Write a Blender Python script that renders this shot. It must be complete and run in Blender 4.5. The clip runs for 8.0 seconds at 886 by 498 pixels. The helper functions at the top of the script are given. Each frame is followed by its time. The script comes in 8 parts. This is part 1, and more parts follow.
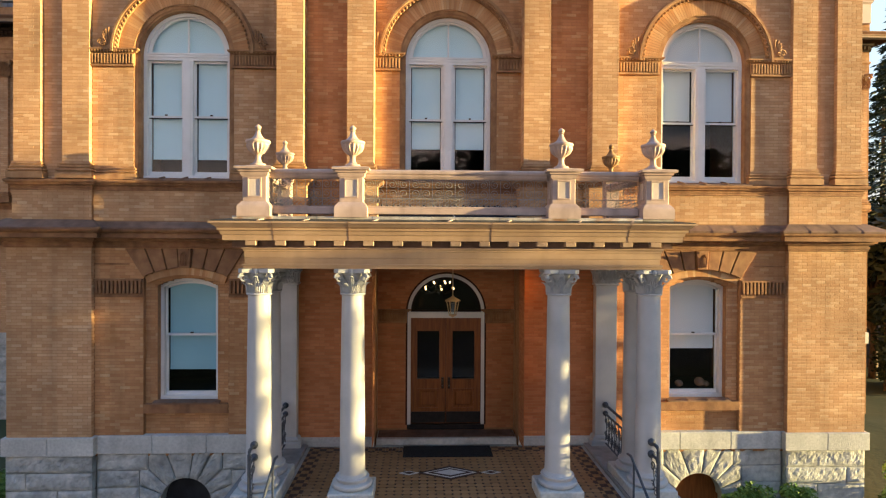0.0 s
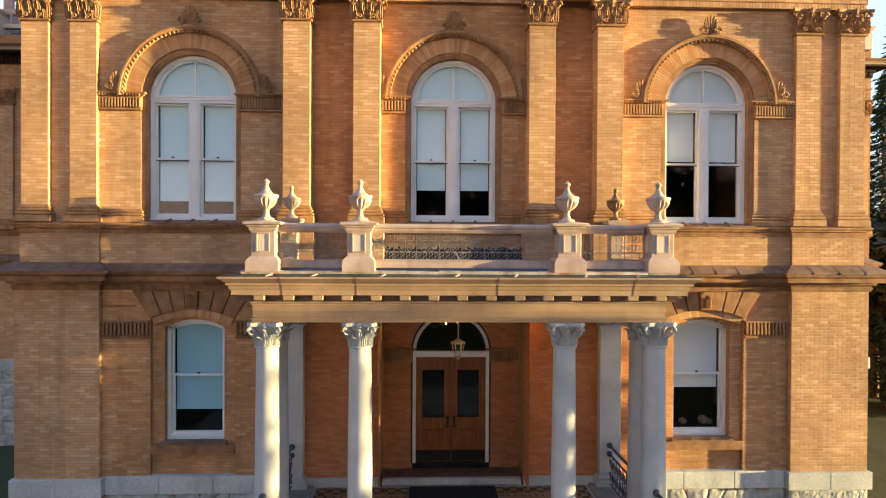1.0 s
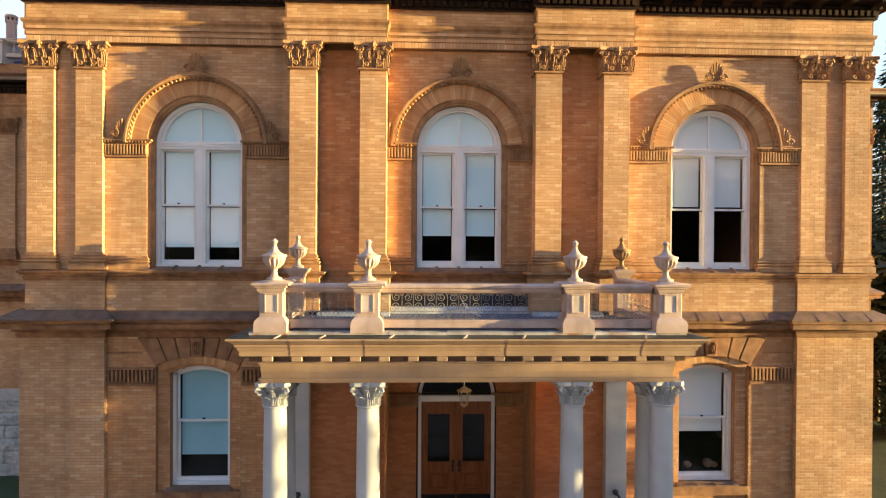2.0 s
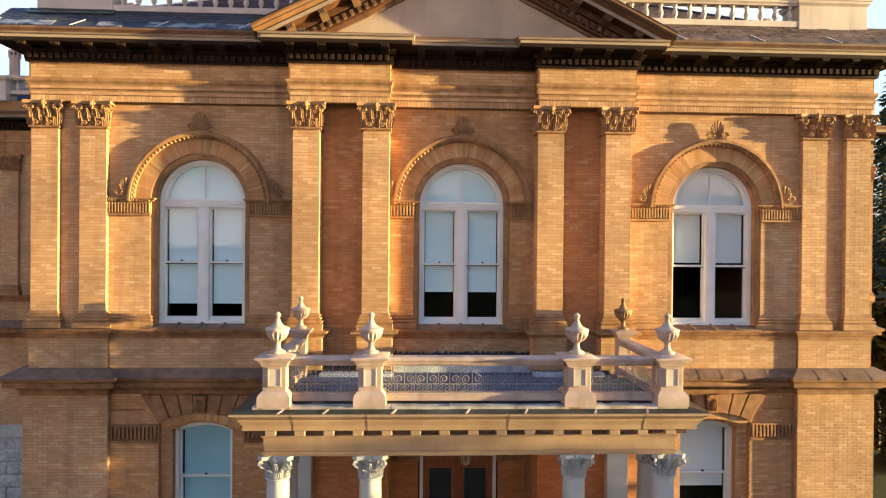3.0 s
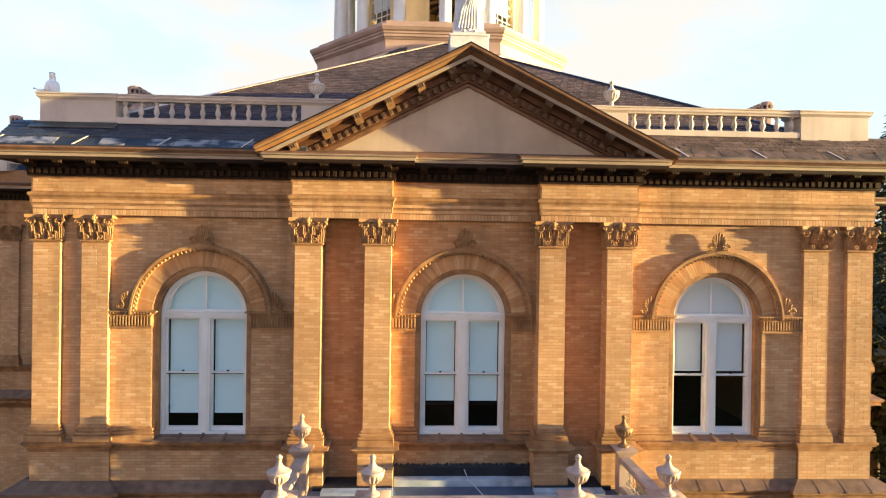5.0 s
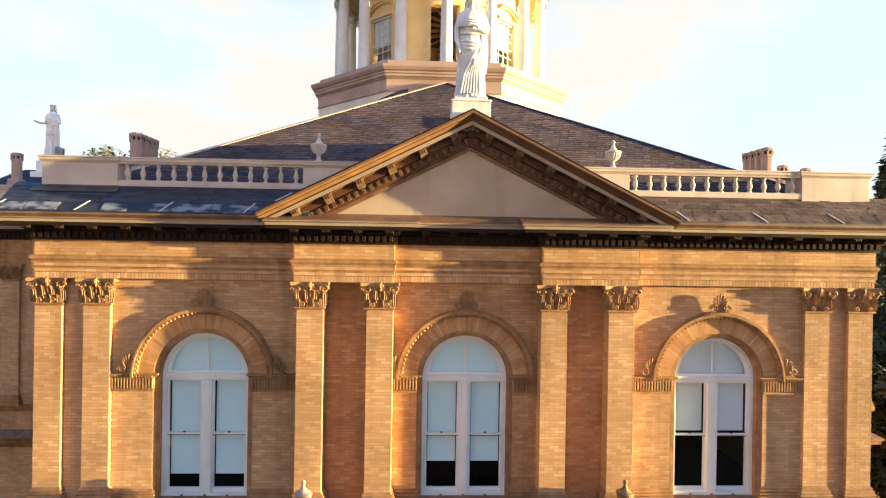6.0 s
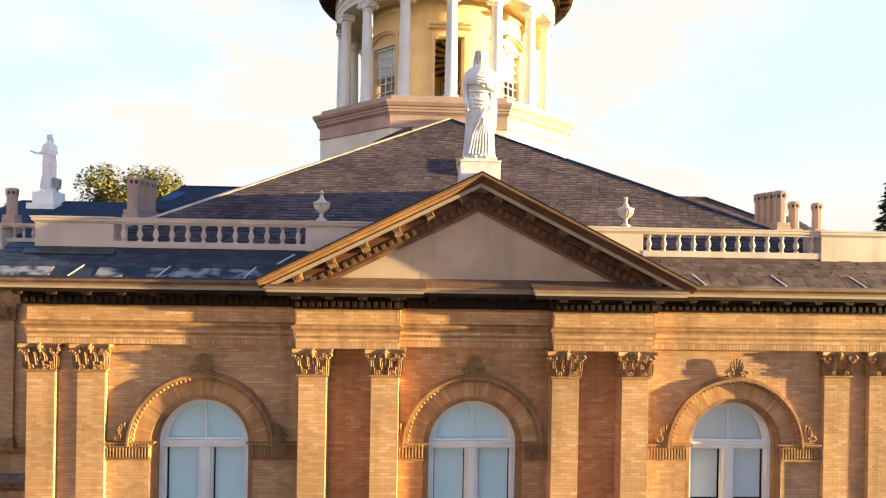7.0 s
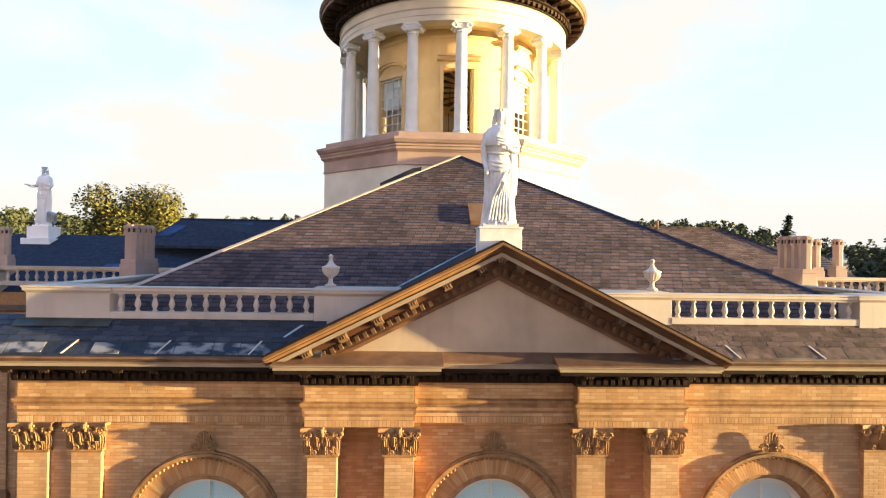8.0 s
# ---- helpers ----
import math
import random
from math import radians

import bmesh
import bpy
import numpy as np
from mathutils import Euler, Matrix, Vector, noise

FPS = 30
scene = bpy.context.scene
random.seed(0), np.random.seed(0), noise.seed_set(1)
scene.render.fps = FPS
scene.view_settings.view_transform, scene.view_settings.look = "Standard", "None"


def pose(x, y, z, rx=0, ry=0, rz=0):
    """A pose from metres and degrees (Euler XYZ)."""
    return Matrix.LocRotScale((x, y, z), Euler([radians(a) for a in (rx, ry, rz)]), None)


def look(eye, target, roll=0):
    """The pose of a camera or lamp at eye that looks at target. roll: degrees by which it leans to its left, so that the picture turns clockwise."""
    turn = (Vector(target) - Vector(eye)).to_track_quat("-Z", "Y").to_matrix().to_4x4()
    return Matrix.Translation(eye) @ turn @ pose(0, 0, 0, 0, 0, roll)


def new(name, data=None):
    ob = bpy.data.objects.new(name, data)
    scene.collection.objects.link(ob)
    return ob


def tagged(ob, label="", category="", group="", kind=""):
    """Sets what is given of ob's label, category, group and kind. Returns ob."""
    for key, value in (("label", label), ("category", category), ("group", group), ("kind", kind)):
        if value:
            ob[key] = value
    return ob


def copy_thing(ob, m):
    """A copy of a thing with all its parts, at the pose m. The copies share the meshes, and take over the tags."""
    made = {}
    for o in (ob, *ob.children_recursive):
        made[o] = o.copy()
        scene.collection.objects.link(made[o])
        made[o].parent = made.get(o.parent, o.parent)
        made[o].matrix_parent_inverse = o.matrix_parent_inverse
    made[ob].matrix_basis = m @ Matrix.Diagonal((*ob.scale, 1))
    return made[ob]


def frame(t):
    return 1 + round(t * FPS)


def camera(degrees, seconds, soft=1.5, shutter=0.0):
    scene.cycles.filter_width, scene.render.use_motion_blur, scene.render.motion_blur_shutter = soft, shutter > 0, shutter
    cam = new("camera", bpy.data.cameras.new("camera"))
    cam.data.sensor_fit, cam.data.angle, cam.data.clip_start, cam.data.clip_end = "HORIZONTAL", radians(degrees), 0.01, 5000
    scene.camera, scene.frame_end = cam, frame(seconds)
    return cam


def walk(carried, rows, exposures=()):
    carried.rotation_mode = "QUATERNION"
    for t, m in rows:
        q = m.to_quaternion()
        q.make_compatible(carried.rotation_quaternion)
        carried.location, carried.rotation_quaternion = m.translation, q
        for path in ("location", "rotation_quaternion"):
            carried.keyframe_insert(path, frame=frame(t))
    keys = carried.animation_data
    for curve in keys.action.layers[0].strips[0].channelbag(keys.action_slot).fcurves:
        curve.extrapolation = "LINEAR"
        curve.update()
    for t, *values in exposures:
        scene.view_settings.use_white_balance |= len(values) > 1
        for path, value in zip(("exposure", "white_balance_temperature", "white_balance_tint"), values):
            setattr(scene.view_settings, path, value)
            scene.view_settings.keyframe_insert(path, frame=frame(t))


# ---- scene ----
cam = camera(74.6, 8.0, soft=1.2)
PATH = [
    (0, (-0.574, -12.863, 4.874), (-0.501, -10.864, 4.859), 0.3),
    (0.5, (-0.608, -12.91, 5.308), (-0.534, -10.912, 5.298), 0.3),
    (1, (-0.705, -12.926, 5.796), (-0.631, -10.927, 5.781), 0.3),
    (1.5, (-0.812, -12.9, 6.265), (-0.734, -10.901, 6.25), 0.3),
    (3, (-0.933, -12.952, 8.071), (-0.854, -10.953, 8.062), 0.5),
    (3.5, (-0.948, -12.951, 8.682), (-0.871, -10.953, 8.672), 0.6),
    (4, (-0.991, -12.931, 9.361), (-0.909, -10.932, 9.347), 0.6),
    (4.5, (-0.993, -12.945, 9.953), (-0.912, -10.947, 9.941), 0.7),
    (6, (-1.083, -12.952, 11.897), (-0.999, -10.954, 11.894), 0.9),
    (6.5, (-1.133, -12.797, 12.6), (-1.05, -10.799, 12.596), 0.9),
    (7, (-1.249, -12.505, 13.227), (-1.164, -10.507, 13.227), 1.0),
    (7.5, (-1.404, -12.119, 13.916), (-1.319, -10.121, 13.918), 0.9),
    (8, (-1.609, -11.763, 14.598), (-1.52, -9.765, 14.601), 0.9),
]
walk(cam, [(t, look(eye, target, roll)) for t, eye, target, roll in PATH])

# ---- world, sun, exposure ----
SUN_EL, SUN_AZ = radians(2.8), radians(7.5)      # low sun, almost along the facade from +x
world = bpy.data.worlds.new("world")
scene.world = world
world.use_nodes = True
wn, wl = world.node_tree.nodes, world.node_tree.links
wn.clear()
sky = wn.new("ShaderNodeTexSky")
sky.sky_type, sky.sun_disc = "NISHITA", False
sky.sun_elevation, sky.sun_rotation = radians(7.0), radians(90) + SUN_AZ
sky.air_density, sky.dust_density, sky.ozone_density = 1.0, 1.2, 1.5
coord = wn.new("ShaderNodeTexCoord")
wmap = wn.new("ShaderNodeMapping")
wmap.inputs["Scale"].default_value = (1.0, 1.0, 2.6)
wnoise = wn.new("ShaderNodeTexNoise")
wnoise.inputs["Scale"].default_value, wnoise.inputs["Detail"].default_value = 2.3, 9.0
wnoise.inputs["Distortion"].default_value = 0.35
wramp = wn.new("ShaderNodeValToRGB")
wramp.color_ramp.elements[0].position, wramp.color_ramp.elements[1].position = 0.42, 0.56
cloudmix = wn.new("ShaderNodeMix")
cloudmix.data_type = "RGBA"
wbg = wn.new("ShaderNodeBackground")
wbg.inputs["Strength"].default_value = 0.05
wout = wn.new("ShaderNodeOutputWorld")
lift = wn.new("ShaderNodeMix")
lift.data_type, lift.blend_type = "RGBA", "ADD"
lift.inputs["B"].default_value = (2.12, 2.38, 2.40, 1)
wsep = wn.new("ShaderNodeSeparateXYZ")
wfade = wn.new("ShaderNodeMapRange")
wfade.interpolation_type = "SMOOTHSTEP"
wfade.inputs["From Min"].default_value, wfade.inputs["From Max"].default_value = 0.34, 0.58
wfade.inputs["To Min"].default_value, wfade.inputs["To Max"].default_value = 1.0, 0.06
wmul = wn.new("ShaderNodeMath")
wmul.operation = "MULTIPLY"
wl.new(coord.outputs["Generated"], wmap.inputs["Vector"])
wl.new(coord.outputs["Generated"], wsep.inputs[0])
wl.new(wmap.outputs["Vector"], wnoise.inputs["Vector"])
wl.new(wnoise.outputs["Fac"], wramp.inputs["Fac"])
whor = wn.new("ShaderNodeMapRange")
whor.interpolation_type = "SMOOTHSTEP"
whor.inputs["From Min"].default_value, whor.inputs["From Max"].default_value = 0.04, 0.20
whor.inputs["To Min"].default_value, whor.inputs["To Max"].default_value = 1.0, 0.0
wmax = wn.new("ShaderNodeMath")
wmax.operation = "MAXIMUM"
wl.new(wsep.outputs["Z"], whor.inputs["Value"])
wl.new(whor.outputs["Result"], wmax.inputs[0])
wl.new(wramp.outputs["Color"], wmax.inputs[1])
wl.new(wmax.outputs[0], wmul.inputs[0])
wl.new(wfade.outputs["Result"], wmul.inputs[1])
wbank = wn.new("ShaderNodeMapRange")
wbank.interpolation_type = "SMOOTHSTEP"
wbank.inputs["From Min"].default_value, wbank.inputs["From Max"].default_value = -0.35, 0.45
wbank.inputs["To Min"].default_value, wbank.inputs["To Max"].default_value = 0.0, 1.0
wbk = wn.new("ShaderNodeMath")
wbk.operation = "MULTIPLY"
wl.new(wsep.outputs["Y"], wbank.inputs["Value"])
# clouds stand behind the building; street-side sky is clear above a bright haze band, added to light the facade
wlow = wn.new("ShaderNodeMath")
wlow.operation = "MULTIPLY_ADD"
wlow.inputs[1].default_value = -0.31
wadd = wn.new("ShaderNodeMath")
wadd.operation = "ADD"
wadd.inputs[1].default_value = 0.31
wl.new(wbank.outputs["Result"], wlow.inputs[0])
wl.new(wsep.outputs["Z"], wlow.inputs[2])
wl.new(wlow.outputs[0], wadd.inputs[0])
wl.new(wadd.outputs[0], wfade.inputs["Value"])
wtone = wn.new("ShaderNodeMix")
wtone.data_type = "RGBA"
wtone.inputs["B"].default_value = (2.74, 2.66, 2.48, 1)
# the added haze is brighter on the sun's side, to give the mouldings relief
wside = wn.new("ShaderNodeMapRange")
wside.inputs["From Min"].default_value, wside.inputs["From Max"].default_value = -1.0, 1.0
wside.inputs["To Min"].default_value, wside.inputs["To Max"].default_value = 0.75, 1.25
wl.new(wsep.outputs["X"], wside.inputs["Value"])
wfill = wn.new("ShaderNodeMix")
wfill.data_type, wfill.blend_type = "RGBA", "MULTIPLY"
wfill.inputs["Factor"].default_value, wfill.inputs["A"].default_value = 1.0, (14.8, 10.3, 8.15, 1)
wl.new(wside.outputs["Result"], wfill.inputs["B"])
wl.new(wfill.outputs["Result"], wtone.inputs["A"])
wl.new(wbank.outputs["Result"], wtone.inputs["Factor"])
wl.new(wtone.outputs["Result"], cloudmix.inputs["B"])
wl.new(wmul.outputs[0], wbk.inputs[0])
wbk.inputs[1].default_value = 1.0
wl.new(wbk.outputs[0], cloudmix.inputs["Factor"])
wl.new(wfade.outputs["Result"], lift.inputs["Factor"])
wdim = wn.new("ShaderNodeMix")
wdim.data_type, wdim.blend_type = "RGBA", "MULTIPLY"
wdim.inputs["Factor"].default_value, wdim.inputs["B"].default_value = 1.0, (0.13, 0.265, 0.40, 1)
wl.new(sky.outputs["Color"], wdim.inputs["A"])
# the clear sky's blue is strengthened overhead to tint the shaded roofs
wzen = wn.new("ShaderNodeMapRange")
wzen.interpolation_type = "SMOOTHSTEP"
wzen.inputs["From Min"].default_value, wzen.inputs["From Max"].default_value = 0.40, 0.95
wzen.inputs["To Min"].default_value, wzen.inputs["To Max"].default_value = 1.0, 9.0
wl.new(wsep.outputs["Z"], wzen.inputs["Value"])
wdeep = wn.new("ShaderNodeMix")
wdeep.data_type, wdeep.blend_type = "RGBA", "MULTIPLY"
wdeep.inputs["Factor"].default_value = 1.0
wl.new(wdim.outputs["Result"], wdeep.inputs["A"])
wl.new(wzen.outputs["Result"], wdeep.inputs["B"])
wl.new(wdeep.outputs["Result"], lift.inputs["A"])
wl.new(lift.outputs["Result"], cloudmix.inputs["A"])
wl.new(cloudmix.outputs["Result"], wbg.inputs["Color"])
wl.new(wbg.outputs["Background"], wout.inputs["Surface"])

sun_data = bpy.data.lights.new("sun", "SUN")
sun_data.energy, sun_data.angle, sun_data.color = 3.9, radians(0.55), (1.0, 0.75, 0.33)
sun = new("sun", sun_data)
to_sun = Vector((math.cos(SUN_EL) * math.cos(SUN_AZ), -math.cos(SUN_EL) * math.sin(SUN_AZ), math.sin(SUN_EL)))
sun.matrix_world = look(to_sun * 60, (0, 0, 0))
scene.view_settings.exposure = 2.87


# ---- materials ----
def mat(name, dark, light, scale=3.0, rough=0.7, bump=0.0, bump_scale=40.0, metal=0.0, spread="noise", stain=0.0, stain_scale=0.6, stretch=(1, 1, 1), sharp=0.2, odd=None, spec=0.3, streak=0.0, rise=0.02):
    """Two colours mixed by noise, by mesh island or by object, with fine relief and broad stains."""
    m = bpy.data.materials.new(name)
    m.use_nodes = True
    n, l = m.node_tree.nodes, m.node_tree.links
    b = n["Principled BSDF"]
    b.inputs["Roughness"].default_value, b.inputs["Metallic"].default_value = rough, metal
    b.inputs["Specular IOR Level"].default_value = spec
    tc = n.new("ShaderNodeNewGeometry")
    mp = n.new("ShaderNodeMapping")
    mp.inputs["Scale"].default_value = stretch
    l.new(tc.outputs["Position"], mp.inputs["Vector"])
    no = n.new("ShaderNodeTexNoise")
    no.inputs["Scale"].default_value, no.inputs["Detail"].default_value = scale, 5.0
    l.new(mp.outputs["Vector"], no.inputs["Vector"])
    mix = n.new("ShaderNodeMix")
    mix.data_type = "RGBA"
    mix.inputs["A"].default_value, mix.inputs["B"].default_value = (*dark, 1), (*light, 1)
    fac = no.outputs["Fac"]
    if spread != "noise":
        rnd = tc.outputs["Random Per Island"] if spread == "island" else n.new("ShaderNodeObjectInfo").outputs["Random"]
        mx = n.new("ShaderNodeMath")
        mx.operation = "MULTIPLY_ADD"
        mx.inputs[1].default_value = 0.72
        l.new(rnd, mx.inputs[0])
        sc = n.new("ShaderNodeMath")
        sc.operation = "MULTIPLY"
        sc.inputs[1].default_value = 0.34
        l.new(no.outputs["Fac"], sc.inputs[0])
        l.new(sc.outputs[0], mx.inputs[2])
        fac = mx.outputs[0]
        if odd:
            pick = n.new("ShaderNodeMapRange")
            pick.inputs["From Min"].default_value, pick.inputs["From Max"].default_value = 0.88, 1.0
            l.new(rnd, pick.inputs["Value"])
    else:
        rp = n.new("ShaderNodeMapRange")
        rp.inputs["From Min"].default_value, rp.inputs["From Max"].default_value = 0.5 - sharp, 0.5 + sharp
        l.new(no.outputs["Fac"], rp.inputs["Value"])
        fac = rp.outputs["Result"]
    l.new(fac, mix.inputs["Factor"])
    col = mix.outputs["Result"]
    if odd:
        third = n.new("ShaderNodeMix")
        third.data_type = "RGBA"
        third.inputs["B"].default_value = (*odd, 1)
        l.new(pick.outputs["Result"], third.inputs["Factor"])
        l.new(col, third.inputs["A"])
        col = third.outputs["Result"]
    if stain:
        ns = n.new("ShaderNodeTexNoise")
        ns.inputs["Scale"].default_value, ns.inputs["Detail"].default_value = stain_scale, 6.0
        l.new(tc.outputs["Position"], ns.inputs["Vector"])
        rs = n.new("ShaderNodeMapRange")
        rs.inputs["From Min"].default_value, rs.inputs["From Max"].default_value = 0.35, 0.65
        rs.inputs["To Min"].default_value, rs.inputs["To Max"].default_value = 1.0 - stain, 1.0 + 0.3 * stain
        l.new(ns.outputs["Fac"], rs.inputs["Value"])
        mm = n.new("ShaderNodeMix")
        mm.data_type, mm.blend_type = "RGBA", "MULTIPLY"
        mm.inputs["Factor"].default_value = 1.0
        l.new(col, mm.inputs["A"])
        l.new(rs.outputs["Result"], mm.inputs["B"])
        col = mm.outputs["Result"]
    if streak:
        ms = n.new("ShaderNodeMapping")
        ms.inputs["Scale"].default_value = (3.1, 3.1, 0.33)
        l.new(tc.outputs["Position"], ms.inputs["Vector"])
        nk = n.new("ShaderNodeTexNoise")
        nk.inputs["Scale"].default_value, nk.inputs["Detail"].default_value = 1.0, 5.0
        l.new(ms.outputs["Vector"], nk.inputs["Vector"])
        rk = n.new("ShaderNodeMapRange")
        rk.inputs["From Min"].default_value, rk.inputs["From Max"].default_value = 0.50, 0.72
        rk.inputs["To Min"].default_value, rk.inputs["To Max"].default_value = 1.0, 1.0 - streak
        l.new(nk.outputs["Fac"], rk.inputs["Value"])
        mk = n.new("ShaderNodeMix")
        mk.data_type, mk.blend_type = "RGBA", "MULTIPLY"
        mk.inputs["Factor"].default_value = 1.0
        l.new(col, mk.inputs["A"])
        l.new(rk.outputs["Result"], mk.inputs["B"])
        col = mk.outputs["Result"]
    l.new(col, b.inputs["Base Color"])
    if bump:
        nb = n.new("ShaderNodeTexNoise")
        nb.inputs["Scale"].default_value, nb.inputs["Detail"].default_value = bump_scale, 4.0
        l.new(mp.outputs["Vector"], nb.inputs["Vector"])
        bp = n.new("ShaderNodeBump")
        bp.inputs["Strength"].default_value, bp.inputs["Distance"].default_value = bump, rise
        l.new(nb.outputs["Fac"], bp.inputs["Height"])
        l.new(bp.outputs["Normal"], b.inputs["Normal"])
    return m


def glow(name, colour, strength):
    m = bpy.data.materials.new(name)
    m.use_nodes = True
    b = m.node_tree.nodes["Principled BSDF"]
    b.inputs["Base Color"].default_value = (*colour, 1)
    b.inputs["Emission Color"].default_value, b.inputs["Emission Strength"].default_value = (*colour, 1), strength
    return m


def clear_glass(name, tint=(0.92, 0.96, 0.96)):
    """Thin window glass: see-through, with gloss by Fresnel."""
    m = bpy.data.materials.new(name)
    m.use_nodes = True
    n, l = m.node_tree.nodes, m.node_tree.links
    n.clear()
    out, mixs = n.new("ShaderNodeOutputMaterial"), n.new("ShaderNodeMixShader")
    tr, gl, fr = n.new("ShaderNodeBsdfTransparent"), n.new("ShaderNodeBsdfGlossy"), n.new("ShaderNodeLayerWeight")
    tr.inputs["Color"].default_value = (*tint, 1)
    gl.inputs["Roughness"].default_value = 0.01
    fr.inputs["Blend"].default_value = 0.5
    pw, ma = n.new("ShaderNodeMath"), n.new("ShaderNodeMath")
    pw.operation, ma.operation = "POWER", "MULTIPLY_ADD"
    pw.inputs[1].default_value, ma.inputs[1].default_value, ma.inputs[2].default_value = 5.0, 0.90, 0.038
    l.new(fr.outputs["Facing"], pw.inputs[0])
    l.new(pw.outputs[0], ma.inputs[0])
    no, bp, ge = n.new("ShaderNodeTexNoise"), n.new("ShaderNodeBump"), n.new("ShaderNodeNewGeometry")
    no.inputs["Scale"].default_value = 2.2
    bp.inputs["Strength"].default_value, bp.inputs["Distance"].default_value = 0.10, 0.02
    l.new(ge.outputs["Position"], no.inputs["Vector"])
    l.new(no.outputs["Fac"], bp.inputs["Height"])
    l.new(bp.outputs["Normal"], gl.inputs["Normal"])
    l.new(ma.outputs[0], mixs.inputs[0])
    l.new(tr.outputs[0], mixs.inputs[1])
    l.new(gl.outputs[0], mixs.inputs[2])
    l.new(mixs.outputs[0], out.inputs[0])
    return m


brickwork = dict(scale=9.0, rough=0.85, bump=0.3, bump_scale=60, stain=0.26, stain_scale=0.7, streak=0.22)
BRICK = mat("buff_brick", (0.442, 0.235, 0.104), (0.59, 0.378, 0.202), spread="island", odd=(0.60, 0.40, 0.226), **brickwork)
BRICK_ONE = mat("orange_brick_single", (0.446, 0.208, 0.080), (0.605, 0.357, 0.163), spread="object", odd=(0.6, 0.395, 0.205), **brickwork)
BRICK_WARM = mat("warm_orange_brick", (0.432, 0.200, 0.079), (0.59, 0.338, 0.156), spread="island", odd=(0.595, 0.382, 0.20), **brickwork)
BRICK_RED = mat("red_orange_brick", (0.43, 0.18, 0.072), (0.585, 0.302, 0.136), spread="island", odd=(0.585, 0.355, 0.178), **brickwork)
# porch brick is a redder copy; warm bounced light is in its colour
PORCH_BRICK = mat("bounce_red_porch_brick", (0.40, 0.142, 0.054), (0.54, 0.240, 0.102), 9.0, 0.8, 0.2, 60, spread="island", stain=0.2, stain_scale=0.9)
MORTAR = mat("brown_mortar", (0.29, 0.152, 0.068), (0.37, 0.205, 0.096), 14, 0.95, 0.3, 90)
TERRA = mat("terracotta_moulding", (0.285, 0.140, 0.060), (0.45, 0.258, 0.115), 5, 0.75, 0.35, 50, stain=0.3, streak=0.3)
TERRA_DARK = mat("darker_red_terracotta", (0.225, 0.105, 0.047), (0.37, 0.192, 0.083), 5, 0.8, 0.4, 50, stain=0.35, streak=0.3)
SANDSTONE = mat("weathered_coping_and_shade_brown", (0.15, 0.088, 0.055), (0.28, 0.165, 0.105), 4, 0.85, 0.35, 40, stain=0.35)
GRANITE = mat("grey_granite", (0.46, 0.47, 0.425), (0.60, 0.605, 0.55), 18, 0.8, 0.4, 60, stain=0.25, streak=0.2)
ROUGH_STONE = mat("rock_faced_granite", (0.33, 0.345, 0.315), (0.54, 0.55, 0.50), 7, 0.9, 0.45, 30, stain=0.3, stain_scale=2.0)
WHITE = mat("white_paint", (0.68, 0.685, 0.65), (0.77, 0.785, 0.755), 2.5, 0.5, 0.06, 30, stain=0.08)
COLUMN_WHITE = mat("off_white_column_paint", (0.40, 0.408, 0.392), (0.495, 0.502, 0.482), 1.6, 0.5, 0.08, 22, stain=0.10, stain_scale=1.3)
CREAM = mat("cream_paint", (0.425, 0.315, 0.252), (0.52, 0.395, 0.322), 2.2, 0.55, 0.12, 30, stain=0.2, stain_scale=3.0, streak=0.25)
BUFF = mat("buff_paint", (0.31, 0.235, 0.165), (0.39, 0.305, 0.215), 2.0, 0.6, 0.1, 25, stain=0.18)
PALE_BUFF = mat("pale_buff_parapet_paint", (0.50, 0.42, 0.35), (0.60, 0.515, 0.435), 1.5, 0.6, 0.08, 25, stain=0.16, streak=0.16)
# dark trim; also stands in for shade under cornices and sash rails
DARKTRIM = mat("dark_trim_and_shade_paint", (0.016, 0.010, 0.007), (0.032, 0.019, 0.013), 3, 0.7, 0.1, 30, spec=0.08)
RUST = mat("brown_cornice_metal", (0.13, 0.068, 0.040), (0.24, 0.13, 0.072), 3, 0.6, 0.2, 25, stain=0.3)
SOFFIT_RED = mat("red_brown_soffit_paint", (0.072, 0.029, 0.011), (0.125, 0.052, 0.020), 3, 0.6, 0.1, 25, stain=0.2)
BLIND_TEAL = mat("pale_teal_blind_fabric", (0.28, 0.50, 0.57), (0.33, 0.56, 0.62), 1.2, 0.9, 0.05, 60)
CYMA = mat("brown_ochre_raking_paint", (0.15, 0.073, 0.032), (0.225, 0.118, 0.050), 3, 0.5, 0.15, 25, stain=0.25)
BLUE_SHEET = mat("blue_sheet_metal", (0.018, 0.038, 0.092), (0.036, 0.068, 0.15), 2, 0.5, 0.1, 12, stain=0.3, stain_scale=2.0, spec=0.12)
GOLD_TRIM = mat("ochre_cornice_paint", (0.50, 0.33, 0.16), (0.64, 0.46, 0.25), 2.5, 0.55, 0.1, 25, stain=0.15)
URN_STAIN = mat("ochre_stained_urn_paint", (0.17, 0.085, 0.030), (0.36, 0.225, 0.105), 6, 0.6, 0.15, 30, stain=0.3, stain_scale=4.0)
MODILLION = mat("carved_ochre_bracket_paint", (0.085, 0.045, 0.022), (0.155, 0.088, 0.045), 5, 0.6, 0.25, 40, stain=0.25)
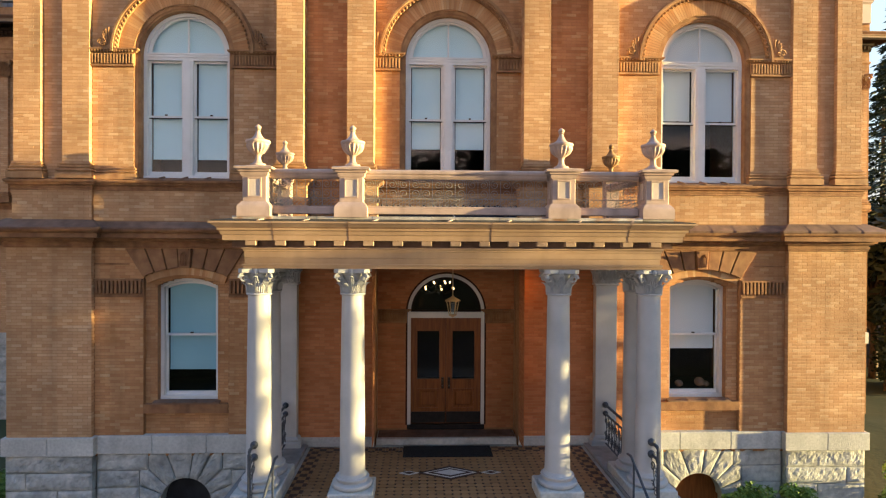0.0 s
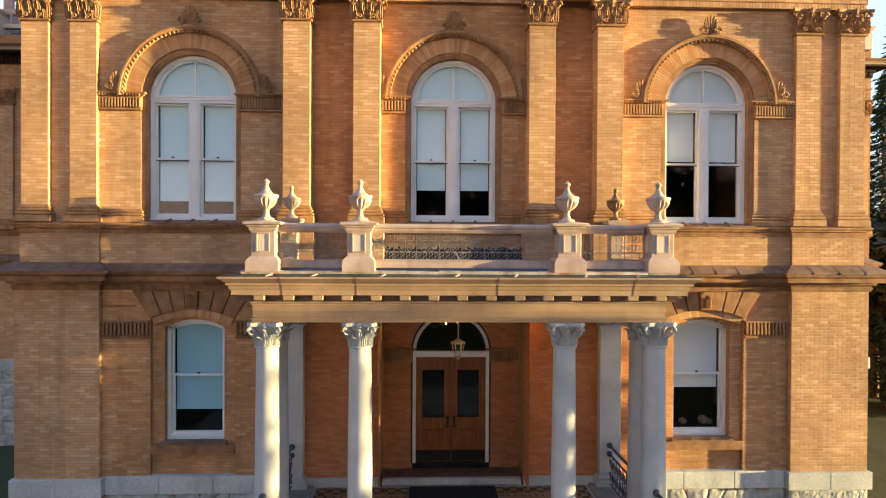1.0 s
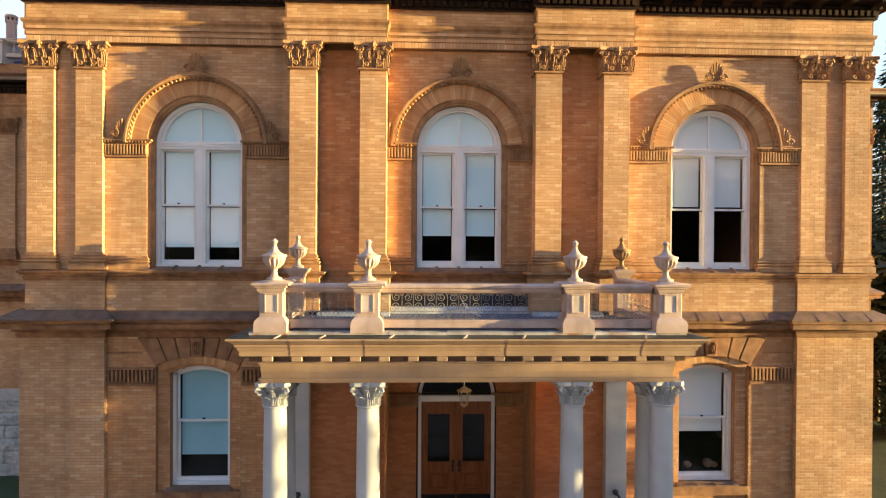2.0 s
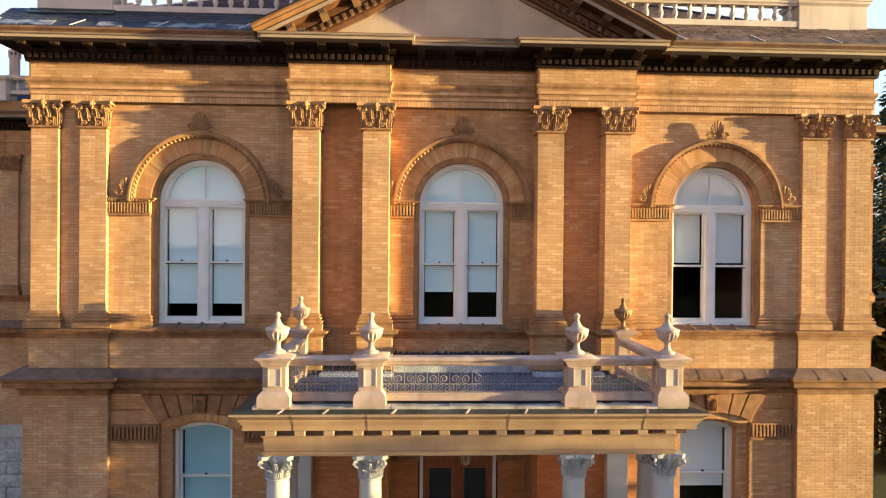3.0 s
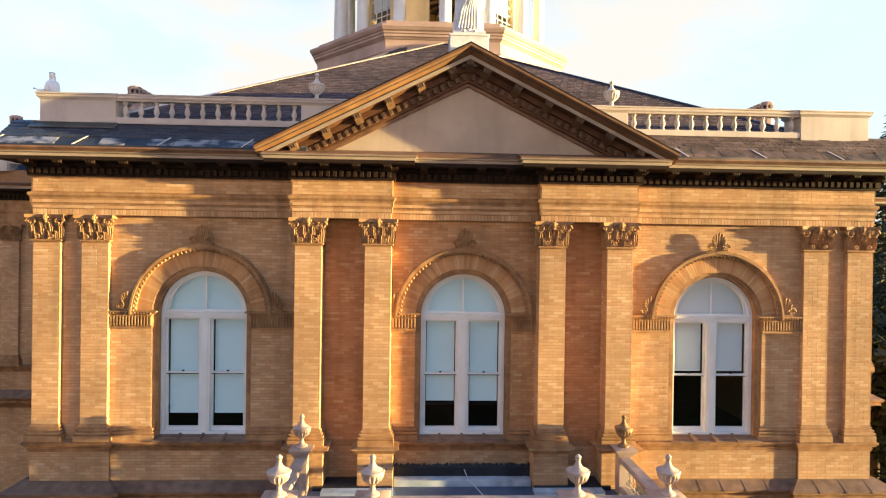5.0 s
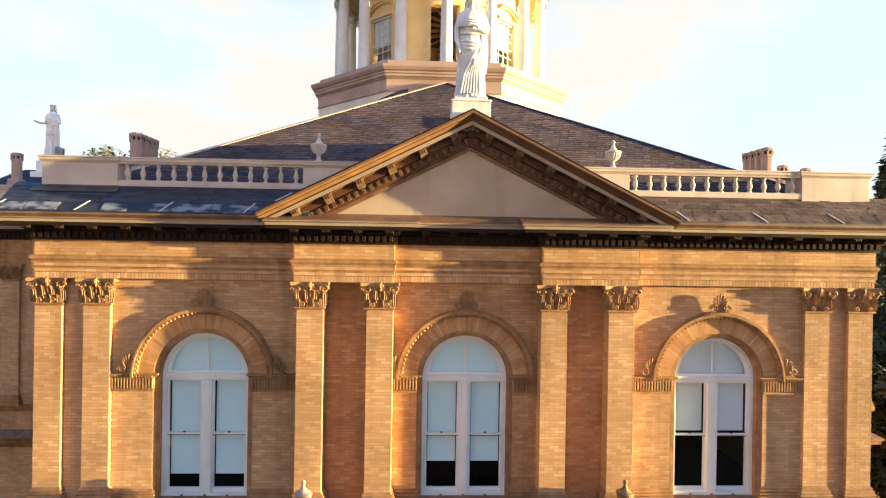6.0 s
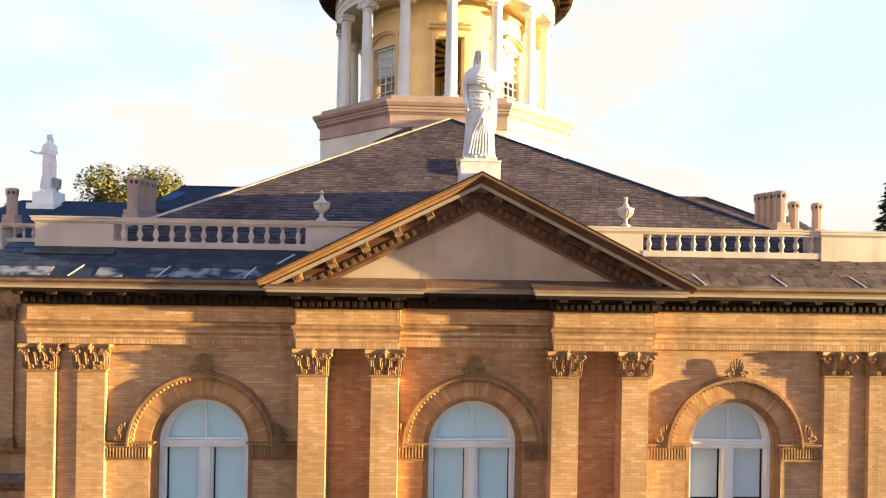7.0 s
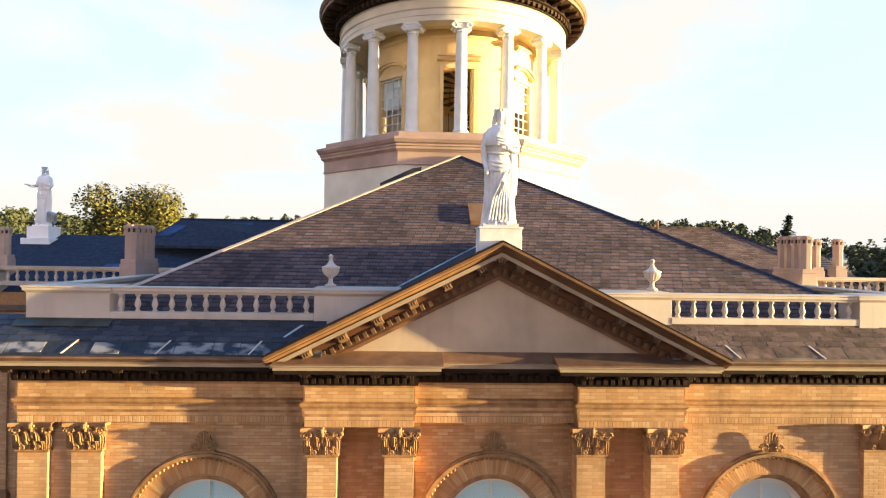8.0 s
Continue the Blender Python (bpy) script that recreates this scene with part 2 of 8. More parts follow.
# cornice blocks are coloured dark for the shade they stand in
CORNICE_DARK = mat("shaded_cornice_block_paint", (0.020, 0.012, 0.008), (0.042, 0.024, 0.014), 4, 0.7, 0.15, 30, stain=0.2, spec=0.08)
BROWN_TRIM = mat("brown_trim_and_shade_paint", (0.028, 0.014, 0.008), (0.062, 0.032, 0.017), 4, 0.65, 0.15, 30, stain=0.2, spec=0.1)
SLATE = mat("grey_slate", (0.078, 0.054, 0.052), (0.198, 0.140, 0.134), 6, 0.9, 1.0, 55, spread="island", stain=0.3, spec=0.1, rise=0.06)
SLATE_BASE = mat("slate_underlay", (0.020, 0.026, 0.042), (0.036, 0.044, 0.066), 6, 0.85, 0.3, 40, spec=0.12)
# flashing colour is lightened to stand in for reflected sky
FLASHING = mat("pale_blue_grey_flashing", (0.32, 0.38, 0.42), (0.58, 0.63, 0.65), 4, 0.45, 0.15, 20, stain=0.3)
STAINED = mat("stained_white_flashing", (0.30, 0.17, 0.10), (0.60, 0.60, 0.56), 2.6, 0.6, 0.2, 25, stain=0.25, stain_scale=4.0, sharp=0.13)
PALE_FLASH = mat("pale_weathered_flashing", (0.30, 0.275, 0.245), (0.50, 0.475, 0.43), 3.5, 0.6, 0.2, 25, stain=0.35, stain_scale=3.0, streak=0.3)
DULL_GUTTER = mat("dull_grey_gutter_sheet", (0.018, 0.022, 0.022), (0.062, 0.066, 0.060), 2.2, 0.3, 0.15, 20, stain=0.35, stain_scale=2.0)
PANEL_LEAD = mat("pale_stained_lead_panel", (0.050, 0.030, 0.022), (0.165, 0.100, 0.070), 4.0, 0.75, 0.25, 20, stain=0.4, stain_scale=2.2, streak=0.4, sharp=0.12)
LEAD = mat("weathered_lead", (0.055, 0.042, 0.034), (0.20, 0.15, 0.11), 3.5, 0.6, 0.2, 20, stain=0.3, stretch=(0.5, 1, 1))
MEMBRANE = mat("black_roof_membrane", (0.012, 0.013, 0.016), (0.030, 0.033, 0.040), 4, 0.45, 0.5, 18)
# the deck's blue is the sky's reflection, put into a matt colour
DECK_BLUE = mat("sky_tinted_roof_sheet", (0.050, 0.068, 0.110), (0.12, 0.15, 0.21), 1.4, 0.8, 0.2, 8, stain=0.4)
# the blue of this blind is the glass's sky tint, put into the fabric
BLIND = mat("sky_tinted_blind_fabric", (0.64, 0.82, 0.86), (0.70, 0.87, 0.90), 1.2, 0.9, 0.05, 60)
BLIND_GREY = mat("pale_grey_blind_fabric", (0.66, 0.70, 0.71), (0.72, 0.76, 0.77), 1.2, 0.9, 0.05, 60)
# near-black colour stands in for the unlit rooms behind the glass
INTERIOR = mat("room_darkness", (0.008, 0.008, 0.007), (0.016, 0.014, 0.012), 2, 0.9, spec=0.05)
WOOD = mat("varnished_oak", (0.145, 0.045, 0.010), (0.26, 0.092, 0.022), 3, 0.4, 0.1, 30, stretch=(8, 8, 0.7))
BRONZE = mat("dark_bronze", (0.03, 0.022, 0.016), (0.06, 0.045, 0.03), 10, 0.4, 0.1, 30, metal=0.7)
KICK = mat("black_kick_plate", (0.012, 0.012, 0.013), (0.025, 0.024, 0.024), 8, 0.35, 0.05, 30, metal=0.4)
IRON = mat("grey_painted_iron", (0.036, 0.043, 0.052), (0.075, 0.086, 0.098), 12, 0.5, 0.2, 50, metal=0.2)
IRON_PALE = mat("pale_painted_iron", (0.20, 0.185, 0.17), (0.32, 0.30, 0.275), 12, 0.5, 0.2, 50)
RUBBER = mat("black_rubber_mat", (0.010, 0.010, 0.011), (0.022, 0.022, 0.022), 30, 0.9, 0.6, 120)
TILE = mat("ochre_clay_tile", (0.27, 0.145, 0.060), (0.38, 0.215, 0.095), 20, 0.55, 0.1, 40, spread="island", stain=0.15)
TILE_DARK = mat("dark_brown_clay_tile", (0.045, 0.022, 0.014), (0.085, 0.040, 0.022), 20, 0.5, 0.1, 40, spread="island")
TILE_PALE = mat("pale_clay_tile", (0.56, 0.53, 0.47), (0.68, 0.64, 0.57), 20, 0.55, 0.1, 40)
TYMPANUM = mat("taupe_tympanum_paint", (0.38, 0.295, 0.215), (0.44, 0.345, 0.258), 1.2, 0.65, 0.06, 25, stain=0.16, streak=0.12)
RING = mat("cream_ring_beam_paint", (0.64, 0.585, 0.47), (0.74, 0.68, 0.555), 1.6, 0.55, 0.06, 25, stain=0.1)
# west-side lead and slate: darker copies with the roof's shade in their colour
WEST_SHADE_LEAD = mat("west_shade_stained_lead", (0.016, 0.020, 0.028), (0.24, 0.23, 0.22), 4.6, 0.4, 0.2, 20, stain=0.2, stretch=(0.6, 1, 1), sharp=0.07)
WEST_SHADE_SLATE = mat("west_shade_slate", (0.014, 0.018, 0.028), (0.050, 0.056, 0.072), 6, 0.45, 0.3, 40, spread="island", stain=0.2)
STATUE = mat("white_statue_paint", (0.60, 0.59, 0.57), (0.73, 0.72, 0.70), 3, 0.6, 0.15, 22, stain=0.12, stain_scale=3)
YELLOW = mat("pale_yellow_drum_paint", (0.67, 0.50, 0.26), (0.77, 0.595, 0.325), 1.6, 0.55, 0.06, 20, stain=0.1)
MAUVE = mat("mauve_brown_cornice_paint", (0.38, 0.265, 0.215), (0.46, 0.33, 0.27), 2, 0.6, 0.08, 25, stain=0.15)
BARK = mat("bark", (0.07, 0.05, 0.035), (0.14, 0.10, 0.07), 8, 0.9, 0.8, 20)
# leaf colour is darkened for trees standing backlit or in shade
STREET_LEAF = mat("shade_dark_leaves", (0.012, 0.020, 0.008), (0.035, 0.045, 0.016), 1.2, 0.7, spread="island")
LEAF = mat("broad_leaves", (0.030, 0.042, 0.010), (0.160, 0.132, 0.026), 1.2, 0.6, spread="island")
NEEDLE = mat("dark_needles", (0.008, 0.018, 0.009), (0.026, 0.042, 0.019), 1.0, 0.7, spread="island")
WOODS = mat("far_wood_foliage", (0.034, 0.044, 0.022), (0.066, 0.074, 0.034), 0.05, 0.8, spread="island")
SHRUB = mat("shrub_leaves", (0.06, 0.14, 0.020), (0.16, 0.27, 0.05), 3, 0.55, spread="island")
GRASS = mat("grass_ground", (0.030, 0.045, 0.014), (0.065, 0.075, 0.030), 0.5, 0.95, 0.6, 6, stain=0.3, stain_scale=0.05)
ASPHALT = mat("asphalt", (0.045, 0.045, 0.047), (0.075, 0.074, 0.072), 12, 0.9, 0.4, 60, stain=0.2)
CONCRETE = mat("worn_concrete", (0.22, 0.21, 0.19), (0.32, 0.305, 0.28), 5, 0.9, 0.3, 40, stain=0.2)
PORCH_BUFF = mat("ochre_buff_porch_paint", (0.335, 0.222, 0.132), (0.43, 0.298, 0.182), 2.0, 0.55, 0.1, 25, stain=0.18, streak=0.14)
PLAIN_WALL = mat("pale_house_paint", (0.60, 0.58, 0.55), (0.70, 0.68, 0.66), 2, 0.7)
GLASS = clear_glass("window_glass")
BULB = glow("warm_bulb", (1.0, 0.66, 0.26), 1.0)
# brighter copy of the statue paint; missing sunlight is put into its colour
STATUE_BRIGHT = mat("sunlit_white_statue_paint", (0.80, 0.79, 0.77), (0.88, 0.87, 0.85), 3, 0.6, 0.12, 22)


# ---- mesh helpers ----
class Geo:
    """Collects corners and faces for one mesh."""

    def __init__(self):
        self.v, self.f = [], []

    def add(self, vs, fs):
        o = len(self.v)
        self.v += [tuple(p) for p in vs]
        self.f += [tuple(i + o for i in q) for q in fs]
        return self

    def box(self, x0, x1, y0, y1, z0, z1):
        vs = [(x, y, z) for z in (z0, z1) for y in (y0, y1) for x in (x0, x1)]
        return self.add(vs, [(0, 2, 3, 1), (4, 5, 7, 6), (0, 1, 5, 4), (2, 6, 7, 3), (0, 4, 6, 2), (1, 3, 7, 5)])

    def taper(self, cx, cy, z0, z1, a0, b0, a1, b1):
        vs = [(cx + sx * a, cy + sy * b, z) for z, a, b in ((z0, a0, b0), (z1, a1, b1)) for sy in (-1, 1) for sx in (-1, 1)]
        return self.add(vs, [(0, 2, 3, 1), (4, 5, 7, 6), (0, 1, 5, 4), (2, 6, 7, 3), (0, 4, 6, 2), (1, 3, 7, 5)])

    def prism(self, pts, axis, a, b):
        """A polygon in the plane across an axis, drawn out from a to b."""
        n = len(pts)
        put = {"x": lambda p, w: (w, p[0], p[1]), "y": lambda p, w: (p[0], w, p[1]), "z": lambda p, w: (p[0], p[1], w)}[axis]
        vs = [put(p, a) for p in pts] + [put(p, b) for p in pts]
        return self.add(vs, [tuple(range(n))[::-1], tuple(range(n, 2 * n))] + [(i, (i + 1) % n, n + (i + 1) % n, n + i) for i in range(n)])

    def lathe(self, prof, n=24, c=(0, 0, 0), squash=1.0, wave=None):
        vs = []
        for k, (r, z) in enumerate(prof):
            for j in range(n):
                a = 2 * math.pi * j / n
                rr = r * (wave(a, k, z) if wave else 1.0)
                vs.append((c[0] + rr * math.cos(a), c[1] + rr * math.sin(a) * squash, c[2] + z))
        fs = [(k * n + j, k * n + (j + 1) % n, (k + 1) * n + (j + 1) % n, (k + 1) * n + j) for k in range(len(prof) - 1) for j in range(n)]
        fs += [tuple(range(n))[::-1], tuple(range((len(prof) - 1) * n, len(prof) * n))]
        return self.add(vs, fs)

    def tube(self, pts, r, n=6, closed=False):
        """A round bar along a line of points; r may be one radius or one for each point."""
        pts = [Vector(p) for p in pts]
        m = len(pts)
        rad = r if isinstance(r, (list, tuple)) else [r] * m
        up = Vector((0.31, 0.2, 0.93)).normalized()
        vs = []
        for i, p in enumerate(pts):
            d = (pts[(i + 1) % m] - pts[i - 1]) if closed else (pts[min(i + 1, m - 1)] - pts[max(i - 1, 0)])
            d.normalize()
            a = d.cross(up)
            a = a.normalized() if a.length > 1e-4 else d.orthogonal().normalized()
            b = d.cross(a)
            vs += [p + rad[i] * (a * math.cos(2 * math.pi * j / n) + b * math.sin(2 * math.pi * j / n)) for j in range(n)]
        last = m if closed else m - 1
        fs = [(i * n + j, i * n + (j + 1) % n, ((i + 1) % m) * n + (j + 1) % n, ((i + 1) % m) * n + j) for i in range(last) for j in range(n)]
        if not closed:
            fs += [tuple(range(n))[::-1], tuple(range((m - 1) * n, m * n))]
        return self.add(vs, fs)

    def ball(self, c, rx, ry=None, rz=None, n=10, m=6):
        ry, rz = ry or rx, rz or rx
        vs = [(c[0], c[1], c[2] - rz)]
        for i in range(1, m):
            t = math.pi * i / m
            vs += [(c[0] + rx * math.sin(t) * math.cos(2 * math.pi * j / n), c[1] + ry * math.sin(t) * math.sin(2 * math.pi * j / n), c[2] - rz * math.cos(t)) for j in range(n)]
        vs.append((c[0], c[1], c[2] + rz))
        fs = [(0, 1 + (j + 1) % n, 1 + j) for j in range(n)]
        fs += [(1 + i * n + j, 1 + i * n + (j + 1) % n, 1 + (i + 1) * n + (j + 1) % n, 1 + (i + 1) * n + j) for i in range(m - 2) for j in range(n)]
        top, o = len(vs) - 1, 1 + (m - 2) * n
        return self.add(vs, fs + [(top, o + j, o + (j + 1) % n) for j in range(n)])

    def sweep(self, prof, path, closed=False):
        """A closed profile of (outward, height) drawn along a plan line with mitred corners; outward is to the right of the way."""
        m, n = len(path), len(prof)
        vs = []
        for i, p in enumerate(path):
            dirs = []
            if closed or i > 0:
                dirs.append((Vector(p) - Vector(path[i - 1])).normalized())
            if closed or i < m - 1:
                dirs.append((Vector(path[(i + 1) % m]) - Vector(p)).normalized())
            ns = [Vector((d.y, -d.x)) for d in dirs]
            off = ns[0] if len(ns) == 1 else (ns[0] + ns[1]) / max(0.2, 1.0 + ns[0].dot(ns[1]))
            vs += [(p[0] + off.x * d, p[1] + off.y * d, z) for d, z in prof]
        last = m if closed else m - 1
        fs = [(i * n + j, i * n + (j + 1) % n, ((i + 1) % m) * n + (j + 1) % n, ((i + 1) % m) * n + j) for i in range(last) for j in range(n)]
        if not closed:
            fs += [tuple(range(n)), tuple(range((m - 1) * n, m * n))[::-1]]
        return self.add(vs, fs)

    def arch(self, cx, cz, r0, r1, y0, y1, a0=0.0, a1=180.0, n=32):
        """A ring or part of a ring in an upright plane, from y0 (front) to y1."""
        vs, fs = [], []
        for i in range(n + 1):
            a = radians(a0 + (a1 - a0) * i / n)
            c, s = math.cos(a), math.sin(a)
            vs += [(cx + r0 * c, y0, cz + r0 * s), (cx + r1 * c, y0, cz + r1 * s), (cx + r1 * c, y1, cz + r1 * s), (cx + r0 * c, y1, cz + r0 * s)]
        for i in range(n):
            k = 4 * i
            fs += [(k + j, k + (j + 1) % 4, k + 4 + (j + 1) % 4, k + 4 + j) for j in range(4)]
        fs += [(3, 2, 1, 0), (4 * n, 4 * n + 1, 4 * n + 2, 4 * n + 3)]
        return self.add(vs, fs)

    def put(self, other, m):
        return self.add([m @ Vector(p) for p in other.v], other.f)

    def mesh(self, name, material, smooth=0.0, bevel=0.0):
        me = bpy.data.meshes.new(name)
        me.from_pydata(self.v, [], self.f)
        bm = bmesh.new()
        bm.from_mesh(me)
        bmesh.ops.recalc_face_normals(bm, faces=bm.faces)
        if bevel:
            bmesh.ops.bevel(bm, geom=[e for e in bm.edges if len(e.link_faces) == 2 and e.calc_face_angle(0) > 0.6], offset=bevel, segments=1, affect="EDGES", clamp_overlap=True)
        if smooth:
            for f in bm.faces:
                f.smooth = True
            for e in bm.edges:
                e.smooth = len(e.link_faces) == 2 and e.calc_face_angle(0) < smooth
        bm.to_mesh(me)
        bm.free()
        me.materials.append(material)
        return me


def thing(name, label, category, group="", kind="", at=(0, 0, 0), geo=None, material=None, smooth=0.0, bevel=0.0):
    ob = new(name, geo.mesh(name, material, smooth, bevel) if geo else None)
    ob.location = at
    return tagged(ob, label, category, group, kind)


def part(name, geo, material, parent, label="", smooth=0.0, bevel=0.0, at=None):
    me = geo if isinstance(geo, bpy.types.Mesh) else geo.mesh(name, material, smooth, bevel)
    ob = new(name, me)
    ob.parent = parent
    if at:
        ob.location = at
    return tagged(ob, label)


# ---- bricks ----
COURSE, LONG, JOINT = 0.0675, 0.215, 0.0066


def brick_rows(x0, x1, z0, z1, gaps=None, seed=0):
    """Brick rectangles in running bond; gaps(z) gives the spans of x without bricks."""
    rng = random.Random(seed)
    out = []
    for c in range(int((z1 - z0) / COURSE + 1e-6)):
        za = z0 + c * COURSE
        zm = za + COURSE / 2
        spans, a = [], x0
        for g0, g1 in sorted(gaps(zm) if gaps else []):
            if g1 <= x0 or g0 >= x1:
                continue
            if g0 > a:
                spans.append((a, min(g0, x1)))
            a = max(a, g1)
        if a < x1:
            spans.append((a, x1))
        for s0, s1 in spans:
            k = math.floor((s0 - x0) / LONG) - 1
            x = x0 + k * LONG + (LONG / 2 if c % 2 else 0)
            while x < s1:
                b0, b1 = max(x, s0), min(x + LONG, s1)
                if b1 - b0 > 0.035:
                    out.append((b0 + 0.0022, b1 - 0.0022, za + JOINT / 2, za + COURSE - JOINT / 2, rng.uniform(-0.0006, 0.0012)))
                x += LONG
    return out


def brick_geo(rects, y, depth=0.0055, to=None, geo=None):
    """Chamfered brick faces that look to -y at the plane y; to: a matrix to lay them elsewhere."""
    g = geo or Geo()
    e = 0.003
    for x0, x1, z0, z1, d in rects:
        f = y + 0.0026 - d
        vs = [(x0 + e, f, z0 + e), (x1 - e, f, z0 + e), (x1 - e, f, z1 - e), (x0 + e, f, z1 - e), (x0, y + depth, z0), (x1, y + depth, z0), (x1, y + depth, z1), (x0, y + depth, z1)]
        if to:
            vs = [to @ Vector(p) for p in vs]
        g.add(vs, [(0, 1, 2, 3), (4, 5, 1, 0), (5, 6, 2, 1), (6, 7, 3, 2), (7, 4, 0, 3)])
    return g


def raw_mesh(name, geo, material):
    """A mesh with faces as they are, for large joined brickwork."""
    me = bpy.data.meshes.new(name)
    me.from_pydata(geo.v, [], geo.f)
    me.materials.append(material)
    return me


def facing(x, y, angle):
    """Lays work made on the plane y=0 (looking to -y) at a place, turned about the upright axis."""
    return pose(x, y, 0, 0, 0, angle)


# ---- walls ----
UP_WIN = (-5.75, 0.0, 5.75)          # centres of the upper windows
LOW_WIN = (-5.74, 5.74)
PILASTERS = (-9.02, -8.0, -3.385, -1.895, 1.895, 3.385, 8.0, 9.02)
GROUND = -1.25


def opening(cx, half, zb, zs, R):
    """Spans of x taken by a round-headed or segmental opening, by height."""
    zc = zs - math.sqrt(max(R * R - half * half, 0))

    def gap(z):
        if z < zb or z > zc + R:
            return None
        if z <= zs:
            return (cx - half, cx + half)
        d = math.sqrt(max(R * R - (z - zc) ** 2, 0))
        return (cx - d, cx + d)

    gap.marks = [zb, zs, zc + R]
    return gap


def gaps_of(holes, extra=()):
    return lambda z: [g for h in holes if (g := h(z))] + [(a, b) for a, b, z0, z1 in extra if z0 <= z <= z1]


def wall_back(geo, x0, x1, z0, z1, y0, y1, holes=()):
    """A thick wall with openings: upright slabs, and thin courses round the arch heads."""
    cuts = {z0, z1}
    for h in holes:
        b, s, t = h.marks
        cuts |= {min(max(v, z0), z1) for v in (b, s, t)}
        k = s
        while k < t:
            cuts.add(min(max(k, z0), z1))
            k += 0.045
    cuts = sorted(cuts)
    for a, b in zip(cuts, cuts[1:]):
        if b - a < 1e-4:
            continue
        x = x0
        for g0, g1 in sorted(g for h in holes if (g := h((a + b) / 2))):
            if g0 > x:
                geo.box(x, min(g0, x1), y0, y1, a, b)
            x = max(x, g1)
        if x < x1:
            geo.box(x, x1, y0, y1, a, b)
    return geo


up_holes = [opening(c, 1.07, 6.28, 8.99, 1.07) for c in UP_WIN]
low_outer = [opening(c, 0.92, 0.60, 4.13, 2.16) for c in LOW_WIN]
low_inner = [opening(c, 0.655, 1.36, 3.95, 1.42) for c in LOW_WIN]
vestibule = opening(0, 1.6, 0.30, 4.42, 1.6001)
vestibule_gap = lambda z: (-1.6, 1.6) if z < 4.42 else None
vestibule_gap.marks = [0.30, 4.42, 4.42]
door_hole = opening(0, 0.90, 0.60, 3.30, 0.90)

wall_front = thing("wall_front", "buff orange brick front wall of a courthouse", "wall", kind="structure",
                   geo=wall_back(wall_back(wall_back(Geo(), -9.31, 9.31, 5.0, 13.0, 0.006, 0.45, up_holes), -4.1, 4.1, 0.2, 5.0, 0.006, 0.45, [vestibule_gap]), -1.9, 1.9, 0.2, 4.9, 0.656, 0.95, [door_hole]), material=MORTAR)
g = Geo()
for s in (-1, 1):
    x0, x1 = (4.1, 7.8) if s > 0 else (-7.8, -4.1)
    wall_back(g, x0, x1, 0.2, 5.0, 0.096, 0.20, low_outer)
    wall_back(g, x0, x1, 0.2, 5.0, 0.20, 0.55, low_inner)
    g.box(s * 8.6 - 0.894, s * 8.6 + 0.894, -0.034, 0.55, 0.2, 5.0)
    g.box(s * 8.52 - 0.834, s * 8.52 + 0.834, -0.064, 0.006, 5.2, 6.15)
    g.box(s * 1.6 - 0.02 if s > 0 else -1.9, 1.9 if s > 0 else -1.58, 0.45, 0.66, 0.2, 4.9)
part("lower_wall_core", g, MORTAR, wall_front)

# brickwork of the front: the bricks beside the middle window are pieces, the rest is joined
pil_gaps = [(c - 0.27, c + 0.27, 6.3, 11.2) for c in PILASTERS]
bulk, warm, red, porch_bricks, near = Geo(), Geo(), Geo(), Geo(), []
for r in brick_rows(-9.31, 9.31, 6.25, 11.13, gaps_of(up_holes, pil_gaps), 1):
    if abs((r[0] + r[1]) / 2) < 1.62 and 6.55 < r[2] < 8.68:
        near.append(r)
    else:
        mid = abs((r[0] + r[1]) / 2)
        brick_geo([r], 0.0, geo=warm if mid < 1.9 else red if mid < 3.4 else bulk)
brick_geo(brick_rows(-7.68, 7.68, 5.36, 6.11, None, 2), 0.0, geo=bulk)
for s in (-1, 1):
    brick_geo(brick_rows(s * 8.52 - 0.84, s * 8.52 + 0.84, 5.36, 6.11, None, 3), -0.070, geo=bulk)
    brick_geo(brick_rows(s * 8.6 - 0.9, s * 8.6 + 0.9, 0.66, 4.78, None, 4), -0.040, geo=bulk)
    a, b = (4.1, 7.7) if s > 0 else (-7.7, -4.1)
    brick_geo(brick_rows(a, b, 0.66, 4.78, gaps_of(low_outer), 5), 0.090, geo=warm)
    brick_geo(brick_rows(s * 5.74 - 0.92, s * 5.74 + 0.92, 0.66, 4.40, gaps_of(low_inner), 6), 0.192, geo=warm)
    inner = facing(s * 7.7, 0.09, 0) @ pose(0, 0, 0, 0, 0, -90 * s)
    brick_geo(brick_rows(0.0 if s > 0 else -0.13, 0.13 if s > 0 else 0.0, 0.66, 4.78, None, 7), 0.0, to=inner, geo=bulk)
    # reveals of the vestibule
    brick_geo(brick_rows(-0.65, 0.0, 0.55, 4.42, None, 8), 0.0, to=facing(-1.6, 0, 90), geo=porch_bricks) if s < 0 else brick_geo(brick_rows(0.0, 0.65, 0.55, 4.42, None, 8), 0.0, to=facing(1.6, 0, -90), geo=porch_bricks)
brick_geo(brick_rows(-4.1, 4.1, 0.60, 4.45, gaps_of([vestibule_gap]), 9), 0.0, geo=porch_bricks)
brick_geo(brick_rows(-1.6, 1.6, 0.60, 4.45, gaps_of([door_hole]), 10), 0.65, geo=porch_bricks)
tagged(part("brickwork", raw_mesh("brickwork", bulk, BRICK), BRICK, wall_front), kind="stuff")
